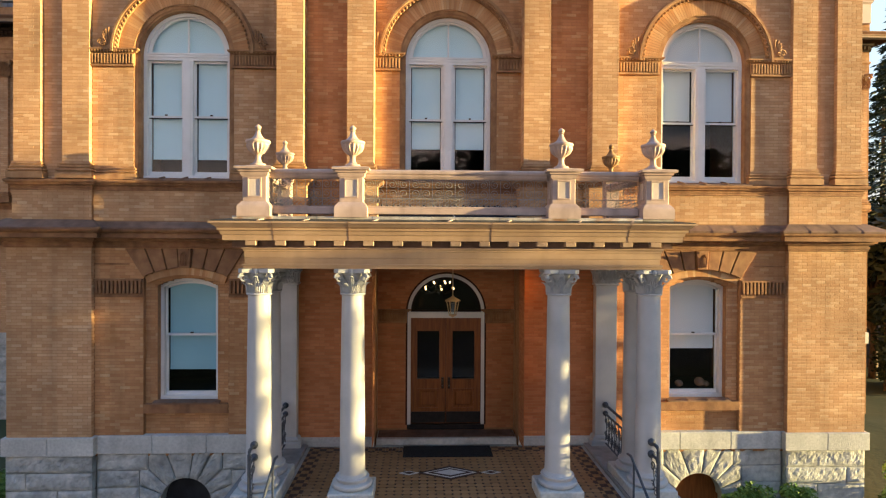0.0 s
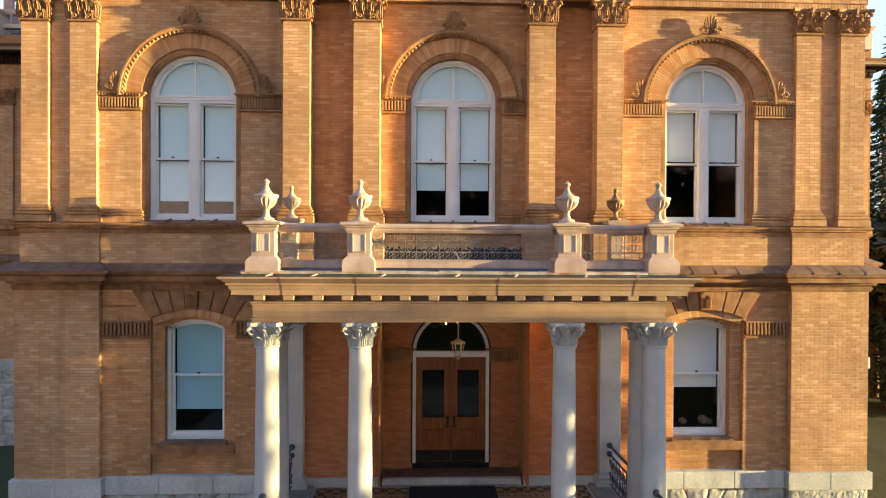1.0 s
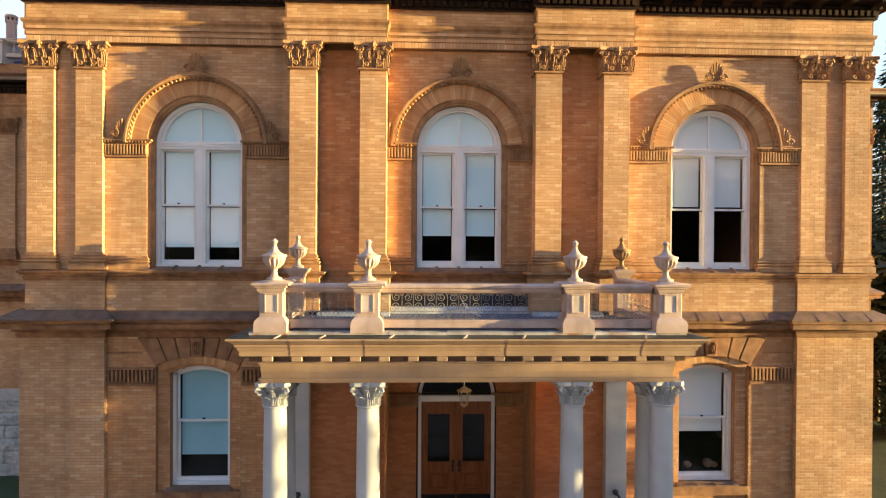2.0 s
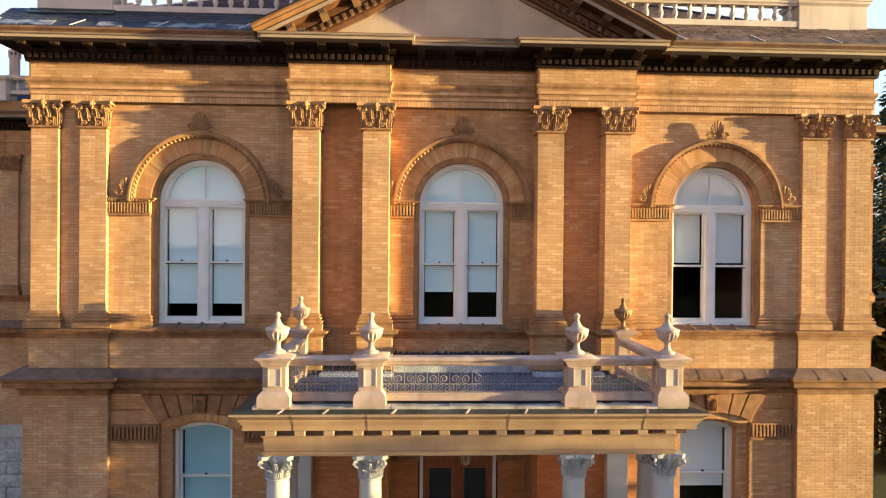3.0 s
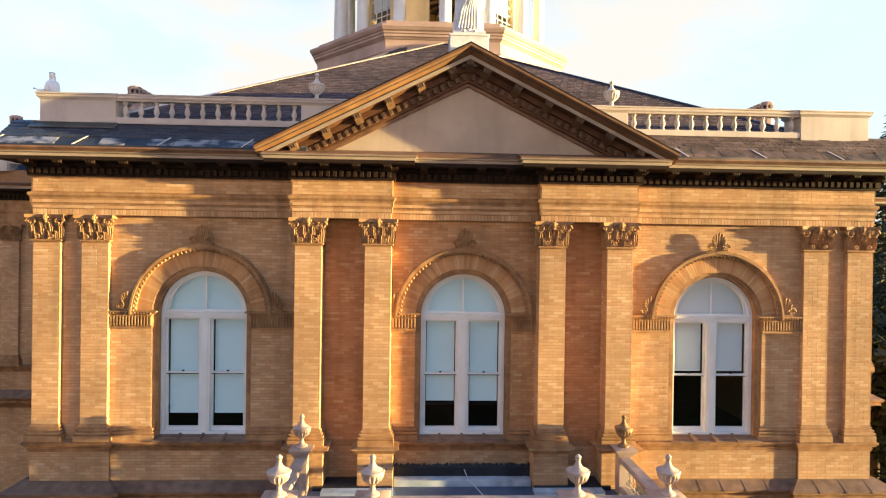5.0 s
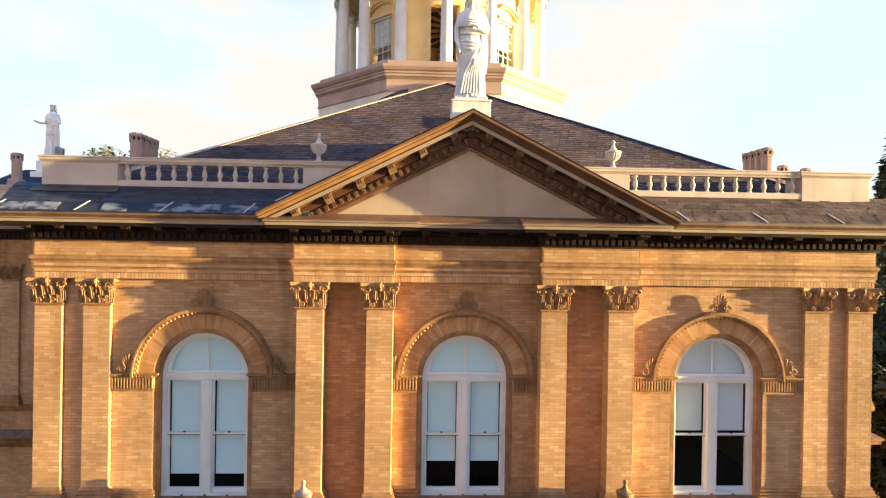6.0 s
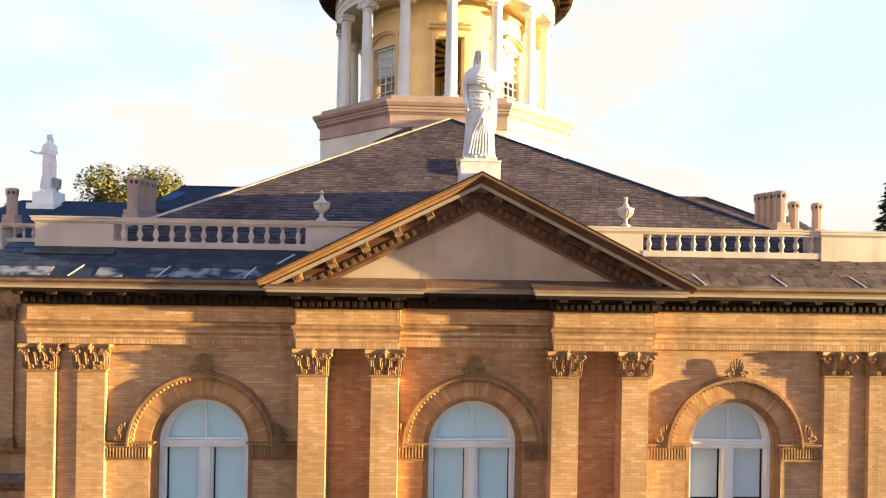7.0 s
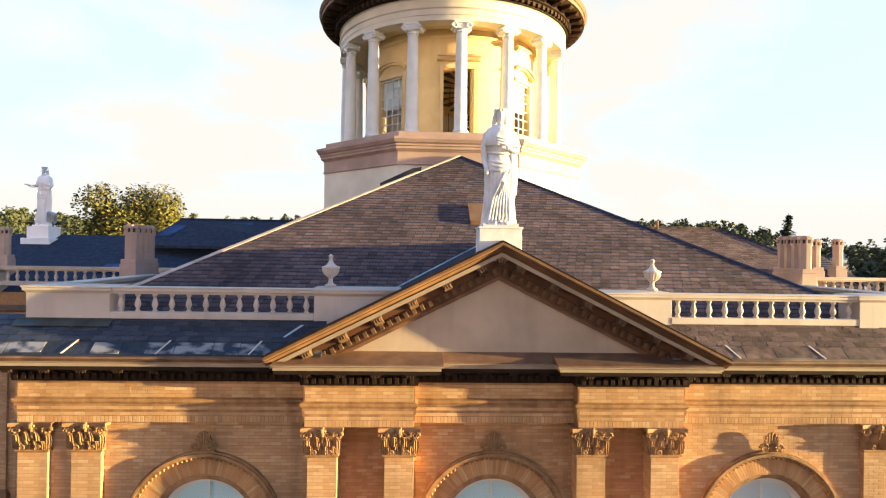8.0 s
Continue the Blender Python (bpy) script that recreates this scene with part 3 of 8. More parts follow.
tagged(part("warm_brickwork", raw_mesh("warm_brickwork", warm, BRICK_WARM), BRICK_WARM, wall_front, "warmer orange brick"), kind="stuff")
tagged(part("red_brickwork", raw_mesh("red_brickwork", red, BRICK_RED), BRICK_RED, wall_front, "redder brick between paired pilasters"), kind="stuff")
tagged(part("porch_brickwork", raw_mesh("porch_brickwork", porch_bricks, PORCH_BRICK), PORCH_BRICK, wall_front, "red-orange porch brick, warm bounced light in its colour"), kind="stuff")
shared = {}
for x0, x1, z0, z1, d in near:
    key = (round(x1 - x0, 2), round(z1 - z0, 3))
    if key not in shared:
        w, h = (x1 - x0) / 2, (z1 - z0) / 2
        shared[key] = raw_mesh("brick", brick_geo([(-w, w, -h, h, 0.0)], 0.0), BRICK_ONE)
    part("brick", shared[key], BRICK_ONE, wall_front, at=((x0 + x1) / 2, -d, (z0 + z1) / 2))

# side and back walls of the front block, and the two wings
for s, name in ((-1, "wall_west"), (1, "wall_east")):
    g = Geo().box(min(s * 9.494, s * 9.05), max(s * 9.494, s * 9.05), 0.5, 7.8, GROUND, 5.0).box(min(s * 9.304, s * 8.9), max(s * 9.304, s * 8.9), 0.45, 7.8, 5.0, 13.0)
    w = thing(name, "buff brick side wall of the front block", "wall", kind="structure", geo=g, material=MORTAR)
    turn = facing(s * 9.5, 0, 90 * s)
    a, b = (0.0, 7.8) if s > 0 else (-7.8, 0.0)
    rows = brick_rows(a, b, 0.66, 4.78, None, 11)
    g = brick_geo(rows, 0.0, to=turn)
    brick_geo(brick_rows(a, b, 6.25, 11.13, None, 12), 0.0, to=facing(s * 9.31, 0, 90 * s), geo=g)
    brick_geo(brick_rows(a, b, 5.36, 6.11, None, 13), 0.0, to=facing(s * 9.36, 0, 90 * s), geo=g)
    tagged(part("brickwork", raw_mesh("brickwork", g, BRICK), BRICK, w), kind="stuff")
for s, name in ((-1, "wall_wing_west"), (1, "wall_wing_east")):
    a, b = (9.0, 15.5) if s > 0 else (-18.0, -9.0)
    end = b if s > 0 else a
    g = Geo().box(a, b, 7.806, 8.2, GROUND, 13.0).box(end - 0.2, end + 0.2, 7.81, 17.7, GROUND, 13.0).box(a, b, 17.3, 17.7, GROUND, 13.0)
    if s > 0:
        g.box(15.52, 16.2, 10.21, 17.7, GROUND, 13.0)
    w = thing(name, "buff brick wall of the set-back side wing", "wall", kind="structure", geo=g, material=MORTAR)
    g = brick_geo(brick_rows(a, b, 0.66, 4.78, None, 14), 7.8)
    brick_geo(brick_rows(a, b, 5.36, 6.11, None, 15), 7.8, geo=g)
    brick_geo(brick_rows(a, b, 6.25, 11.13, None, 16), 7.8, geo=g)
    tagged(part("brickwork", raw_mesh("brickwork", g, BRICK), BRICK, w), kind="stuff")
thing("wall_north", "plain brick back wall of the courthouse", "wall", kind="structure", geo=Geo().box(-9.4, 9.4, 25.0, 25.4, GROUND, 13.0).box(-9.4, -9.0, 17.7, 25.0, GROUND, 13.0).box(9.0, 9.4, 17.7, 25.0, GROUND, 13.0), material=BRICK_ONE)
thing("ceiling", "plain ceilings inside, room darkness in their colour", "ceiling", kind="structure",
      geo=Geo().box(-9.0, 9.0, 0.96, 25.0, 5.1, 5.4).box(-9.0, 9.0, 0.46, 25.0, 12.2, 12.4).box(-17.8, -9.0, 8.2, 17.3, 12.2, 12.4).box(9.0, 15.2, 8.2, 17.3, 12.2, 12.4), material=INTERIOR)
thing("floor", "interior floor, room darkness in its colour", "floor", kind="structure", geo=Geo().box(-9.0, 9.0, 0.96, 25.0, 0.30, 0.58).box(-9.0, 9.0, 6.0, 6.2, 0.58, 12.2), material=INTERIOR)

# ---- plan lines ----
BELT = [(-9.5, 7.8), (-9.5, -0.04), (-7.7, -0.04), (-7.7, 0.09), (-4.05, 0.09), (-4.05, 0.0), (4.05, 0.0), (4.05, 0.09), (7.7, 0.09), (7.7, -0.04), (9.5, -0.04), (9.5, 7.8)]
BELT_W = [(-18.0, 7.8), (-9.5, 7.8)]
BELT_E = [(9.5, 7.8), (15.62, 7.8), (15.62, 10.2), (16.3, 10.2), (16.3, 17.7)]
TOP = [(-9.31, 7.8), (-9.31, -0.12), (-3.74, -0.12), (-3.74, -0.41), (-1.62, -0.41), (-1.62, -0.12), (1.62, -0.12), (1.62, -0.41), (3.74, -0.41), (3.74, -0.12), (9.31, -0.12), (9.31, 7.8)]


def along(path, step, first=0.0, last=0.0):
    """Even places along the straight runs of a plan line that face -y."""
    for (xa, ya), (xb, yb) in zip(path, path[1:]):
        if abs(ya - yb) < 1e-6 and xb > xa:
            n = max(1, round((xb - xa - first - last) / step))
            for k in range(n):
                yield xa + first + (k + 0.5) * (xb - xa - first - last) / n, ya


# belt cornice with sloping coping slabs
belt_prof = [(-0.05, 4.76), (0.03, 4.77), (0.03, 4.81), (0.05, 4.815), (0.05, 4.87), (0.03, 4.875), (0.03, 4.90), (0.075, 4.905), (0.105, 4.94), (0.105, 4.975), (0.26, 4.985), (0.26, 5.07), (0.245, 5.075), (0.245, 5.09), (0.285, 5.10), (0.31, 5.13), (0.31, 5.17), (0.0, 5.34), (-0.05, 5.34)]
coping_prof = [(0.335, 5.165), (0.335, 5.205), (0.0, 5.39), (-0.03, 5.39), (-0.03, 5.36), (0.29, 5.17)]
for path, nm in ((BELT, "belt_cornice"), (BELT_W, "belt_cornice_west"), (BELT_E, "belt_cornice_east")):
    belt = thing(nm, "terracotta belt cornice under sloping brown coping", "cornice", kind="structure", geo=Geo().sweep(belt_prof, path), material=TERRA_DARK, smooth=0.4)
    part("coping", Geo().sweep(coping_prof, path), SANDSTONE, belt, "weathered brown sloping coping")
    rib = Geo().prism([(-0.345, -0.012), (-0.345, 0.030), (0.01, 0.222), (0.01, 0.18)], "x", -0.018, 0.018).mesh("coping_rib", SANDSTONE)
    for x, y in along(path, 0.56):
        part("coping_rib", rib, SANDSTONE, belt, at=(x, y, 5.175))

# string course under the upper windows
STRING = [(-9.36, 7.8), (-9.36, -0.07), (-7.68, -0.07), (-7.68, 0.0), (-3.95, 0.0)]
string_prof = [(-0.04, 6.00), (0.018, 6.01), (0.018, 6.06), (0.035, 6.065), (0.035, 6.095), (0.02, 6.10), (0.02, 6.118), (0.075, 6.125), (0.075, 6.155), (0.10, 6.165), (0.115, 6.19), (0.115, 6.225), (-0.04, 6.27)]
for path in (STRING, [(-x, y) for x, y in STRING[::-1]], [(-1.5, 0.0), (1.5, 0.0)], [(-18.0, 7.8), (-9.36, 7.8)], [(9.36, 7.8), (15.62, 7.8), (15.62, 10.2), (16.3, 10.2), (16.3, 17.7)]):
    thing("string_course", "thin terracotta string course on brickwork", "moulding", kind="structure", geo=Geo().sweep(string_prof, path), material=TERRA_DARK, smooth=0.4)
wall_base_prof = [(-0.02, 6.25), (0.075, 6.25), (0.075, 6.37), (0.038, 6.373), (0.038, 6.388), (0.068, 6.392), (0.074, 6.41), (0.066, 6.43), (0.028, 6.434), (0.028, 6.452), (0.048, 6.456), (0.052, 6.475), (0.044, 6.495), (0.014, 6.50), (0.014, 6.53), (-0.02, 6.55)]
for a, b in ((-7.72, -6.82), (-4.68, -3.67), (-1.61, -1.07), (1.07, 1.61), (3.67, 4.68), (6.82, 7.72)):
    g = Geo().sweep(wall_base_prof, [(a, 0.03), (a, 0.0), (b, 0.0), (b, 0.03)])
    thing("wall_base", "moulded terracotta wall base under the windows", "moulding", kind="structure", geo=g, material=TERRA, smooth=0.4)

# granite base course and rock-faced foundation
base_mesh = {}
for s in (-1, 1):
    base = thing("base_course", "dressed grey granite base course in blocks", "base course", kind="structure")
    for xa, xb, y in ((7.62, 9.58, -0.11), (4.1, 7.62, 0.03)):
        n = 2 if xa > 7 else 3
        for k in range(n):
            w = (xb - xa) / n
            c = s * (xa + (k + 0.5) * w)
            key = (round(w, 3),)
            if key not in base_mesh:
                base_mesh[key] = Geo().box(-w / 2 + 0.003, w / 2 - 0.003, 0, 0.30, 0.27, 0.665).mesh("granite_block", GRANITE, bevel=0.012)
            part("granite_block", base_mesh[key], GRANITE, base, at=(c, y, 0))


def rock_face(at, nu, nv, seed, deep):
    """A rock-faced stone on the grid at(u, v) -> (x, z): sharp pitched margins and a broken face."""
    vs = []
    for j in range(nv + 1):
        for i in range(nu + 1):
            x, z = at(i / nu, j / nv)
            e = min(i, nu - i, j, nv - j)
            q = Vector((x * 2.6 + seed * 3.1, z * 3.4, seed * 1.7))
            bulge = 0.55 + 0.45 * noise.noise(q) + 0.30 * noise.noise(q * 3.1) + 0.30 * noise.noise(q * 8.3)
            vs.append((x, 0.0 if e == 0 else -deep * max(0.12, bulge) * (0.75 if e == 1 else 1.0), z))
    n = len(vs)
    vs += [(x, 0.16, z) for x, y, z in vs]
    w = nu + 1
    fs = [(j * w + i, j * w + i + 1, (j + 1) * w + i + 1, (j + 1) * w + i) for j in range(nv) for i in range(nu)]
    rim = list(range(w)) + [j * w + nu for j in range(1, nv + 1)] + [nv * w + i for i in range(nu - 1, -1, -1)] + [j * w for j in range(nv - 1, 0, -1)]
    fs += [(rim[k - 1], n + rim[k - 1], n + rim[k], rim[k]) for k in range(len(rim))]
    return Geo().add(vs, fs)


def rock_block(w, h, seed, deep=0.05):
    return rock_face(lambda u, v: (-w / 2 + w * u, h * v), max(6, int(w / 0.042)), max(5, int(h / 0.042)), seed, deep)


def voussoir(a0, a1, tall, wide, seed, deep):
    """A fan stone round the basement arch, from the arch out to a level joint above or an upright one beside."""
    def at(u, v):
        a = radians(a1 + (a0 - a1) * u)
        a += (-0.014 if u == 0 else 0.014 if u == 1 else 0.0)
        far = min(tall / max(0.05, math.sin(a)), wide / max(0.05, abs(math.cos(a)))) - 0.006
        r = 0.556 + (far - 0.556) * v
        return r * math.cos(a), r * math.sin(a)
    return rock_face(at, 8, 9, seed, deep)


for s in (-1, 1):
    fd = thing("foundation", "rock-faced grey granite foundation courses", "foundation", kind="structure",
               geo=wall_back(Geo(), min(s * 4.1, s * 7.65), max(s * 4.1, s * 7.65), GROUND - 0.3, 0.27, 0.16, 0.5, [opening(s * 5.74, 0.64, GROUND - 0.4, -0.85, 0.6401)]).box(s * 8.6 - 0.88, s * 8.6 + 0.88, 0.06, 0.5, GROUND - 0.3, 0.27), material=GRANITE)
    k = 0
    deep = 0.060 if s < 0 else 0.026
    for row in range(4):
        z = 0.27 - (row + 1) * 0.38
        near = 0.80 if row == 0 else 1.0
        joints = [(7.68, 9.52, -0.035)] if row == 0 else [(7.68, 9.10, -0.035), (9.10, 9.52, -0.035)] if row % 2 else [(7.68, 8.42, -0.035), (8.42, 9.52, -0.035)]
        joints += [(5.74 + near, 7.66, 0.10), (4.1, 5.74 - near, 0.10)]
        for xa, xb, y in joints:
            k += 1
            smooth_face = s > 0 and 5.74 < xa < 7.0
            part("foundation_stone", raw_mesh("foundation_stone", rock_block(xb - xa - 0.018, 0.384 if row == 0 else 0.366, 40 + k, 0.012 if smooth_face else deep), ROUGH_STONE), ROUGH_STONE, fd, at=(s * (xa + xb) / 2, y, z))
    for k, (a0, a1, tall, wide) in enumerate(((0, 22, 0.74, 1.0), (22, 43, 0.74, 1.0), (43, 63, 1.132, 0.80), (63, 82, 1.132, 0.80), (82, 111, 1.132, 0.80), (111, 137, 1.132, 0.80), (137, 158, 0.74, 1.0), (158, 180, 0.74, 1.0))):
        part("fan_stone", raw_mesh("fan_stone", voussoir(a0, a1, tall, wide, 80 + k + 10 * s, deep), ROUGH_STONE), ROUGH_STONE, fd, at=(s * 5.74, 0.10, -0.85))
    part("arch_lining", Geo().arch(s * 5.74, -0.85, 0.552, 0.70, 0.125, 0.5, n=28), GRANITE, fd, smooth=0.6)
    thing("basement_shutter", "brown boarded basement arch" if s > 0 else "black shutter inside the basement arch", "shutter", kind="structure", geo=Geo().box(s * 5.74 - 0.6, s * 5.74 + 0.6, 0.40, 0.44, GROUND, -0.2), material=WOOD if s > 0 else MEMBRANE)
for s in (-1, 1):
    a, b = (9.5, 15.7) if s > 0 else (-18.0, -9.5)
    fw = thing("wing_base", "grey granite base of the side wing", "base course", kind="structure", geo=Geo().box(a, b, 7.70, 7.80, 1.35, 1.75), material=GRANITE, bevel=0.01)
    for row in range(6):
        for j in range(4 if s > 0 else 6):
            part("foundation_stone", raw_mesh("foundation_stone", rock_block(1.40, 0.43, 120 + row * 7 + j), ROUGH_STONE), ROUGH_STONE, fw, at=(s * (10.2 + 1.42 * j + 0.3 * (row % 2)), 7.74, 1.35 - 0.44 * (row + 1)))

# ---- entablature of the upper storey ----
arch_prof = [(-0.12, 11.13), (0.0, 11.13), (0.0, 11.26), (0.02, 11.262), (0.02, 11.38), (0.04, 11.385), (0.04, 11.50), (0.075, 11.55), (0.075, 11.60), (0.02, 11.62), (0.02, 11.94), (0.06, 11.97), (-0.12, 11.97)]
bed_prof = [(-0.12, 11.955), (0.075, 11.955), (0.075, 12.00), (0.085, 12.005), (0.085, 12.14), (0.14, 12.16), (0.14, 12.26), (-0.12, 12.26)]
corona_prof = [(-0.12, 12.322), (0.50, 12.322), (0.50, 12.385), (0.53, 12.39), (0.545, 12.41), (0.545, 12.42), (-0.12, 12.425)]
corona_shade_prof = [(-0.12, 12.255), (0.485, 12.255), (0.485, 12.318), (-0.12, 12.318)]
cyma_prof = [(-0.1, 12.415), (0.545, 12.415), (0.56, 12.44), (0.60, 12.48), (0.60, 12.515), (0.40, 12.55), (-0.1, 12.60)]
ent = thing("entablature", "brick and terracotta entablature with a dark cornice", "entablature", kind="structure", geo=Geo().sweep(arch_prof, TOP), material=TERRA, smooth=0.4)
g = Geo()
for (xa, ya), (xb, yb) in zip(TOP, TOP[1:]):
    if abs(ya - yb) < 1e-6:
        for z0, z1, d in ((11.135, 11.255, 0.0), (11.27, 11.375, 0.02), (11.39, 11.49, 0.04), (11.63, 11.935, 0.02)):
            rows = [(x0, x1, zz0, zz1, dd) for x0, x1, zz0, zz1, dd in brick_rows(xa + 0.01, xb - 0.01, z0, z1 + COURSE * 0.3, None, int(z0 * 9))]
            if z0 < 11.2:
                n = int((xb - xa) / 0.075)
                rows = [(xa + (k + 0.06) * (xb - xa) / n, xa + (k + 0.94) * (xb - xa) / n, z0, z1, 0.0) for k in range(n)]
            brick_geo(rows, ya - d - 0.006, geo=g)
tagged(part("frieze_brickwork", raw_mesh("frieze_brickwork", g, BRICK), BRICK, ent), kind="stuff")
part("bed_moulding", Geo().sweep(bed_prof, TOP), DARKTRIM, ent, "bed moulding, cornice shade in its colour")
SIDE_L = [(-9.31, 7.8), (-9.31, -0.12), (-3.74, -0.12)]
SIDE_R = [(-x, y) for x, y in SIDE_L[::-1]]
part("corona", Geo().sweep(corona_prof, TOP), BUFF, ent, "pale buff corona", smooth=0.4)
# shade under the corona is put in as a dark band and sheet
part("drip_board", Geo().sweep(corona_shade_prof, TOP), DARKTRIM, ent, "corona underside band, shade in its colour")
part("soffit", Geo().sweep([(0.05, 12.246), (0.47, 12.246), (0.47, 12.254), (0.05, 12.254)], TOP), DARKTRIM, ent, "soffit sheet, cornice shade in its colour")
for path in (SIDE_L, SIDE_R):
    part("gutter_moulding", Geo().sweep(cyma_prof, path), RUST, ent, "rusty brown gutter moulding", smooth=0.5)
dent = Geo().box(-0.040, 0.040, -0.155, -0.07, 12.005, 12.125).mesh("dentil", CORNICE_DARK, bevel=0.004)
for x, y in along(TOP, 0.147, -0.02, -0.02):
    part("dentil", dent, BROWN_TRIM, ent, at=(x, y, 0))
modi = Geo()
modi.prism([(-0.12, 12.255), (-0.47, 12.255), (-0.47, 12.215), (-0.44, 12.185), (-0.40, 12.175), (-0.33, 12.19), (-0.26, 12.165), (-0.18, 12.13), (-0.12, 12.13)], "x", -0.085, 0.085)
modi.box(-0.10, 0.10, -0.49, -0.11, 12.225, 12.245)
for k in (-0.05, 0.0, 0.05):
    modi.tube([(k, -0.475, 12.19), (k, -0.47, 12.235)], 0.018, 5)
modi = modi.mesh("modillion", CORNICE_DARK)
for x, y in along(TOP, 0.66, -0.25, -0.25):
    part("modillion", modi, BROWN_TRIM, ent, at=(x, y, 0))
for s, (a, b) in ((-1, (-18.0, -9.5)), (1, (9.5, 15.62))):
    path = [(a, 7.8), (b, 7.8)] if s < 0 else [(a, 7.8), (b, 7.8), (b, 10.2), (16.3, 10.2), (16.3, 17.7)]
    e = thing("wing_entablature", "terracotta and dark cornice of the side wing", "entablature", kind="structure", geo=Geo().sweep(arch_prof, path), material=TERRA, smooth=0.4)
    part("bed_moulding", Geo().sweep(bed_prof, path), DARKTRIM, e)
    part("corona", Geo().sweep(corona_prof, path), BUFF, e)
    part("drip_board", Geo().sweep(corona_shade_prof, path), DARKTRIM, e)
    part("gutter_moulding", Geo().sweep(cyma_prof, path), RUST, e, smooth=0.5)
    for x, y in along(path, 0.147):
        if abs(x) < 15.6:
            part("dentil", dent, BROWN_TRIM, e, at=(x, y, 0))

# ---- pediment ----
AX, AZ, EX, EZ = 0.0, 14.76, 4.41, 12.56
slope = (AZ - EZ) / (EX - AX)
rake = math.atan(slope)


def raking(geo, drop0, drop1, y0, y1, ends=0.0, lean=0.0):
    """A chevron band under the pediment's outline, between two vertical drops; lean: how far its face falls back below."""
    xe = EX - ends
    for s in (-1, 1):
        at = lambda x, d, y: (s * x, y, AZ - d - slope * x)
        vs = [at(0, drop0, y0), at(xe, drop0, y0), at(xe, drop1, y0 + lean), at(0, drop1, y0 + lean), at(0, drop0, y1), at(xe, drop0, y1), at(xe, drop1, y1), at(0, drop1, y1)]
        geo.add(vs, [(0, 1, 2, 3), (7, 6, 5, 4), (0, 4, 5, 1), (3, 2, 6, 7), (1, 5, 6, 2), (0, 3, 7, 4)])
    return geo


ped = thing("pediment", "triangular pediment with raking cornice and plain tympanum", "pediment", kind="structure",
            geo=Geo().prism([(-3.9, 12.44), (3.9, 12.44), (0, 14.40)], "y", -0.36, -0.10), material=TYMPANUM)
part("raking_cyma", raking(raking(Geo(), 0.0, 0.05, -0.985, -0.30), 0.05, 0.19, -0.98, -0.30, 0.02, 0.19), CYMA, ped, "brown ochre raking cyma")
part("raking_corona", raking(Geo(), 0.192, 0.275, -0.835, -0.30, 0.10), BUFF, ped, "pale raking corona")
part("raking_soffit", raking(Geo(), 0.2795, 0.42, -0.56, -0.30, 0.30), SOFFIT_RED, ped, "brown raking soffit")
part("soffit_board", raking(Geo(), 0.2756, 0.279, -0.828, -0.30, 0.14), SOFFIT_RED, ped, "reddish brown soffit board")
part("raking_bed", raking(Geo(), 0.422, 0.66, -0.48, -0.30, 0.60), SOFFIT_RED, ped, "dark raking bed moulding")
part("raking_fillet", raking(Geo(), 0.662, 0.74, -0.41, -0.30, 1.1), RUST, ped)
part("raking_ridge_trim", raking(Geo(), -0.035, -0.002, -0.985, -0.60), DARKTRIM, ped)
dent2 = Geo().box(-0.040, 0.040, -0.55, -0.47, -0.06, 0.06).mesh("dentil", MODILLION, bevel=0.004)
modi2 = Geo().prism([(-0.47, 0.08), (-0.80, 0.08), (-0.80, 0.02), (-0.77, -0.03), (-0.71, -0.03), (-0.62, -0.07), (-0.54, -0.10), (-0.47, -0.10)], "x", -0.085, 0.085)
modi2.box(-0.10, 0.10, -0.815, -0.46, 0.055, 0.088)
for k in (-0.05, 0.0, 0.05):
    modi2.tube([(k, -0.805, -0.02), (k, -0.80, 0.05)], 0.02, 5)
modi2 = modi2.mesh("modillion", MODILLION)
for s in (-1, 1):
    for k in range(22):
        x = s * (0.10 + k * 0.155)
        part("dentil", dent2, MODILLION, ped, at=(x, 0, AZ - 0.535 - slope * abs(x))).rotation_euler = (0, s * rake, 0)
    for k in range(6):
        x = s * (0.35 + k * 0.66)
        part("modillion", modi2, MODILLION, ped, at=(x, 0, AZ - 0.37 - slope * abs(x))).rotation_euler = (0, s * rake, 0)
part("modillion", modi2, MODILLION, ped, at=(0, 0, AZ - 0.37))
for x in (-1.15, 0.85):
    part("sheet_seam", Geo().box(x - 0.006, x + 0.006, -0.364, -0.36, 12.6, 14.36 - 0.5 * abs(x) - 0.35), TYMPANUM, ped)
# weathered ledge on top of the horizontal cornice
for a, b, y in ((-4.25, -1.08, -0.93), (-1.08, 1.08, -0.64), (1.08, 4.25, -0.93)):
    part("ledge", Geo().prism([(y, 12.42), (y, 12.45), (-0.36, 12.60), (-0.36, 12.42)], "x", a, b), RUST, ped, "brown sheet-metal ledge")

# ---- roofs ----
PITCH = 0.635                       # main front slope: height gained for each metre back
ROOF_Y, ROOF_Z = 0.55, 13.22
APEX_Y, APEX_Z = 7.66, 17.74
HIP_X = 8.73                        # where the hips reach the eaves line


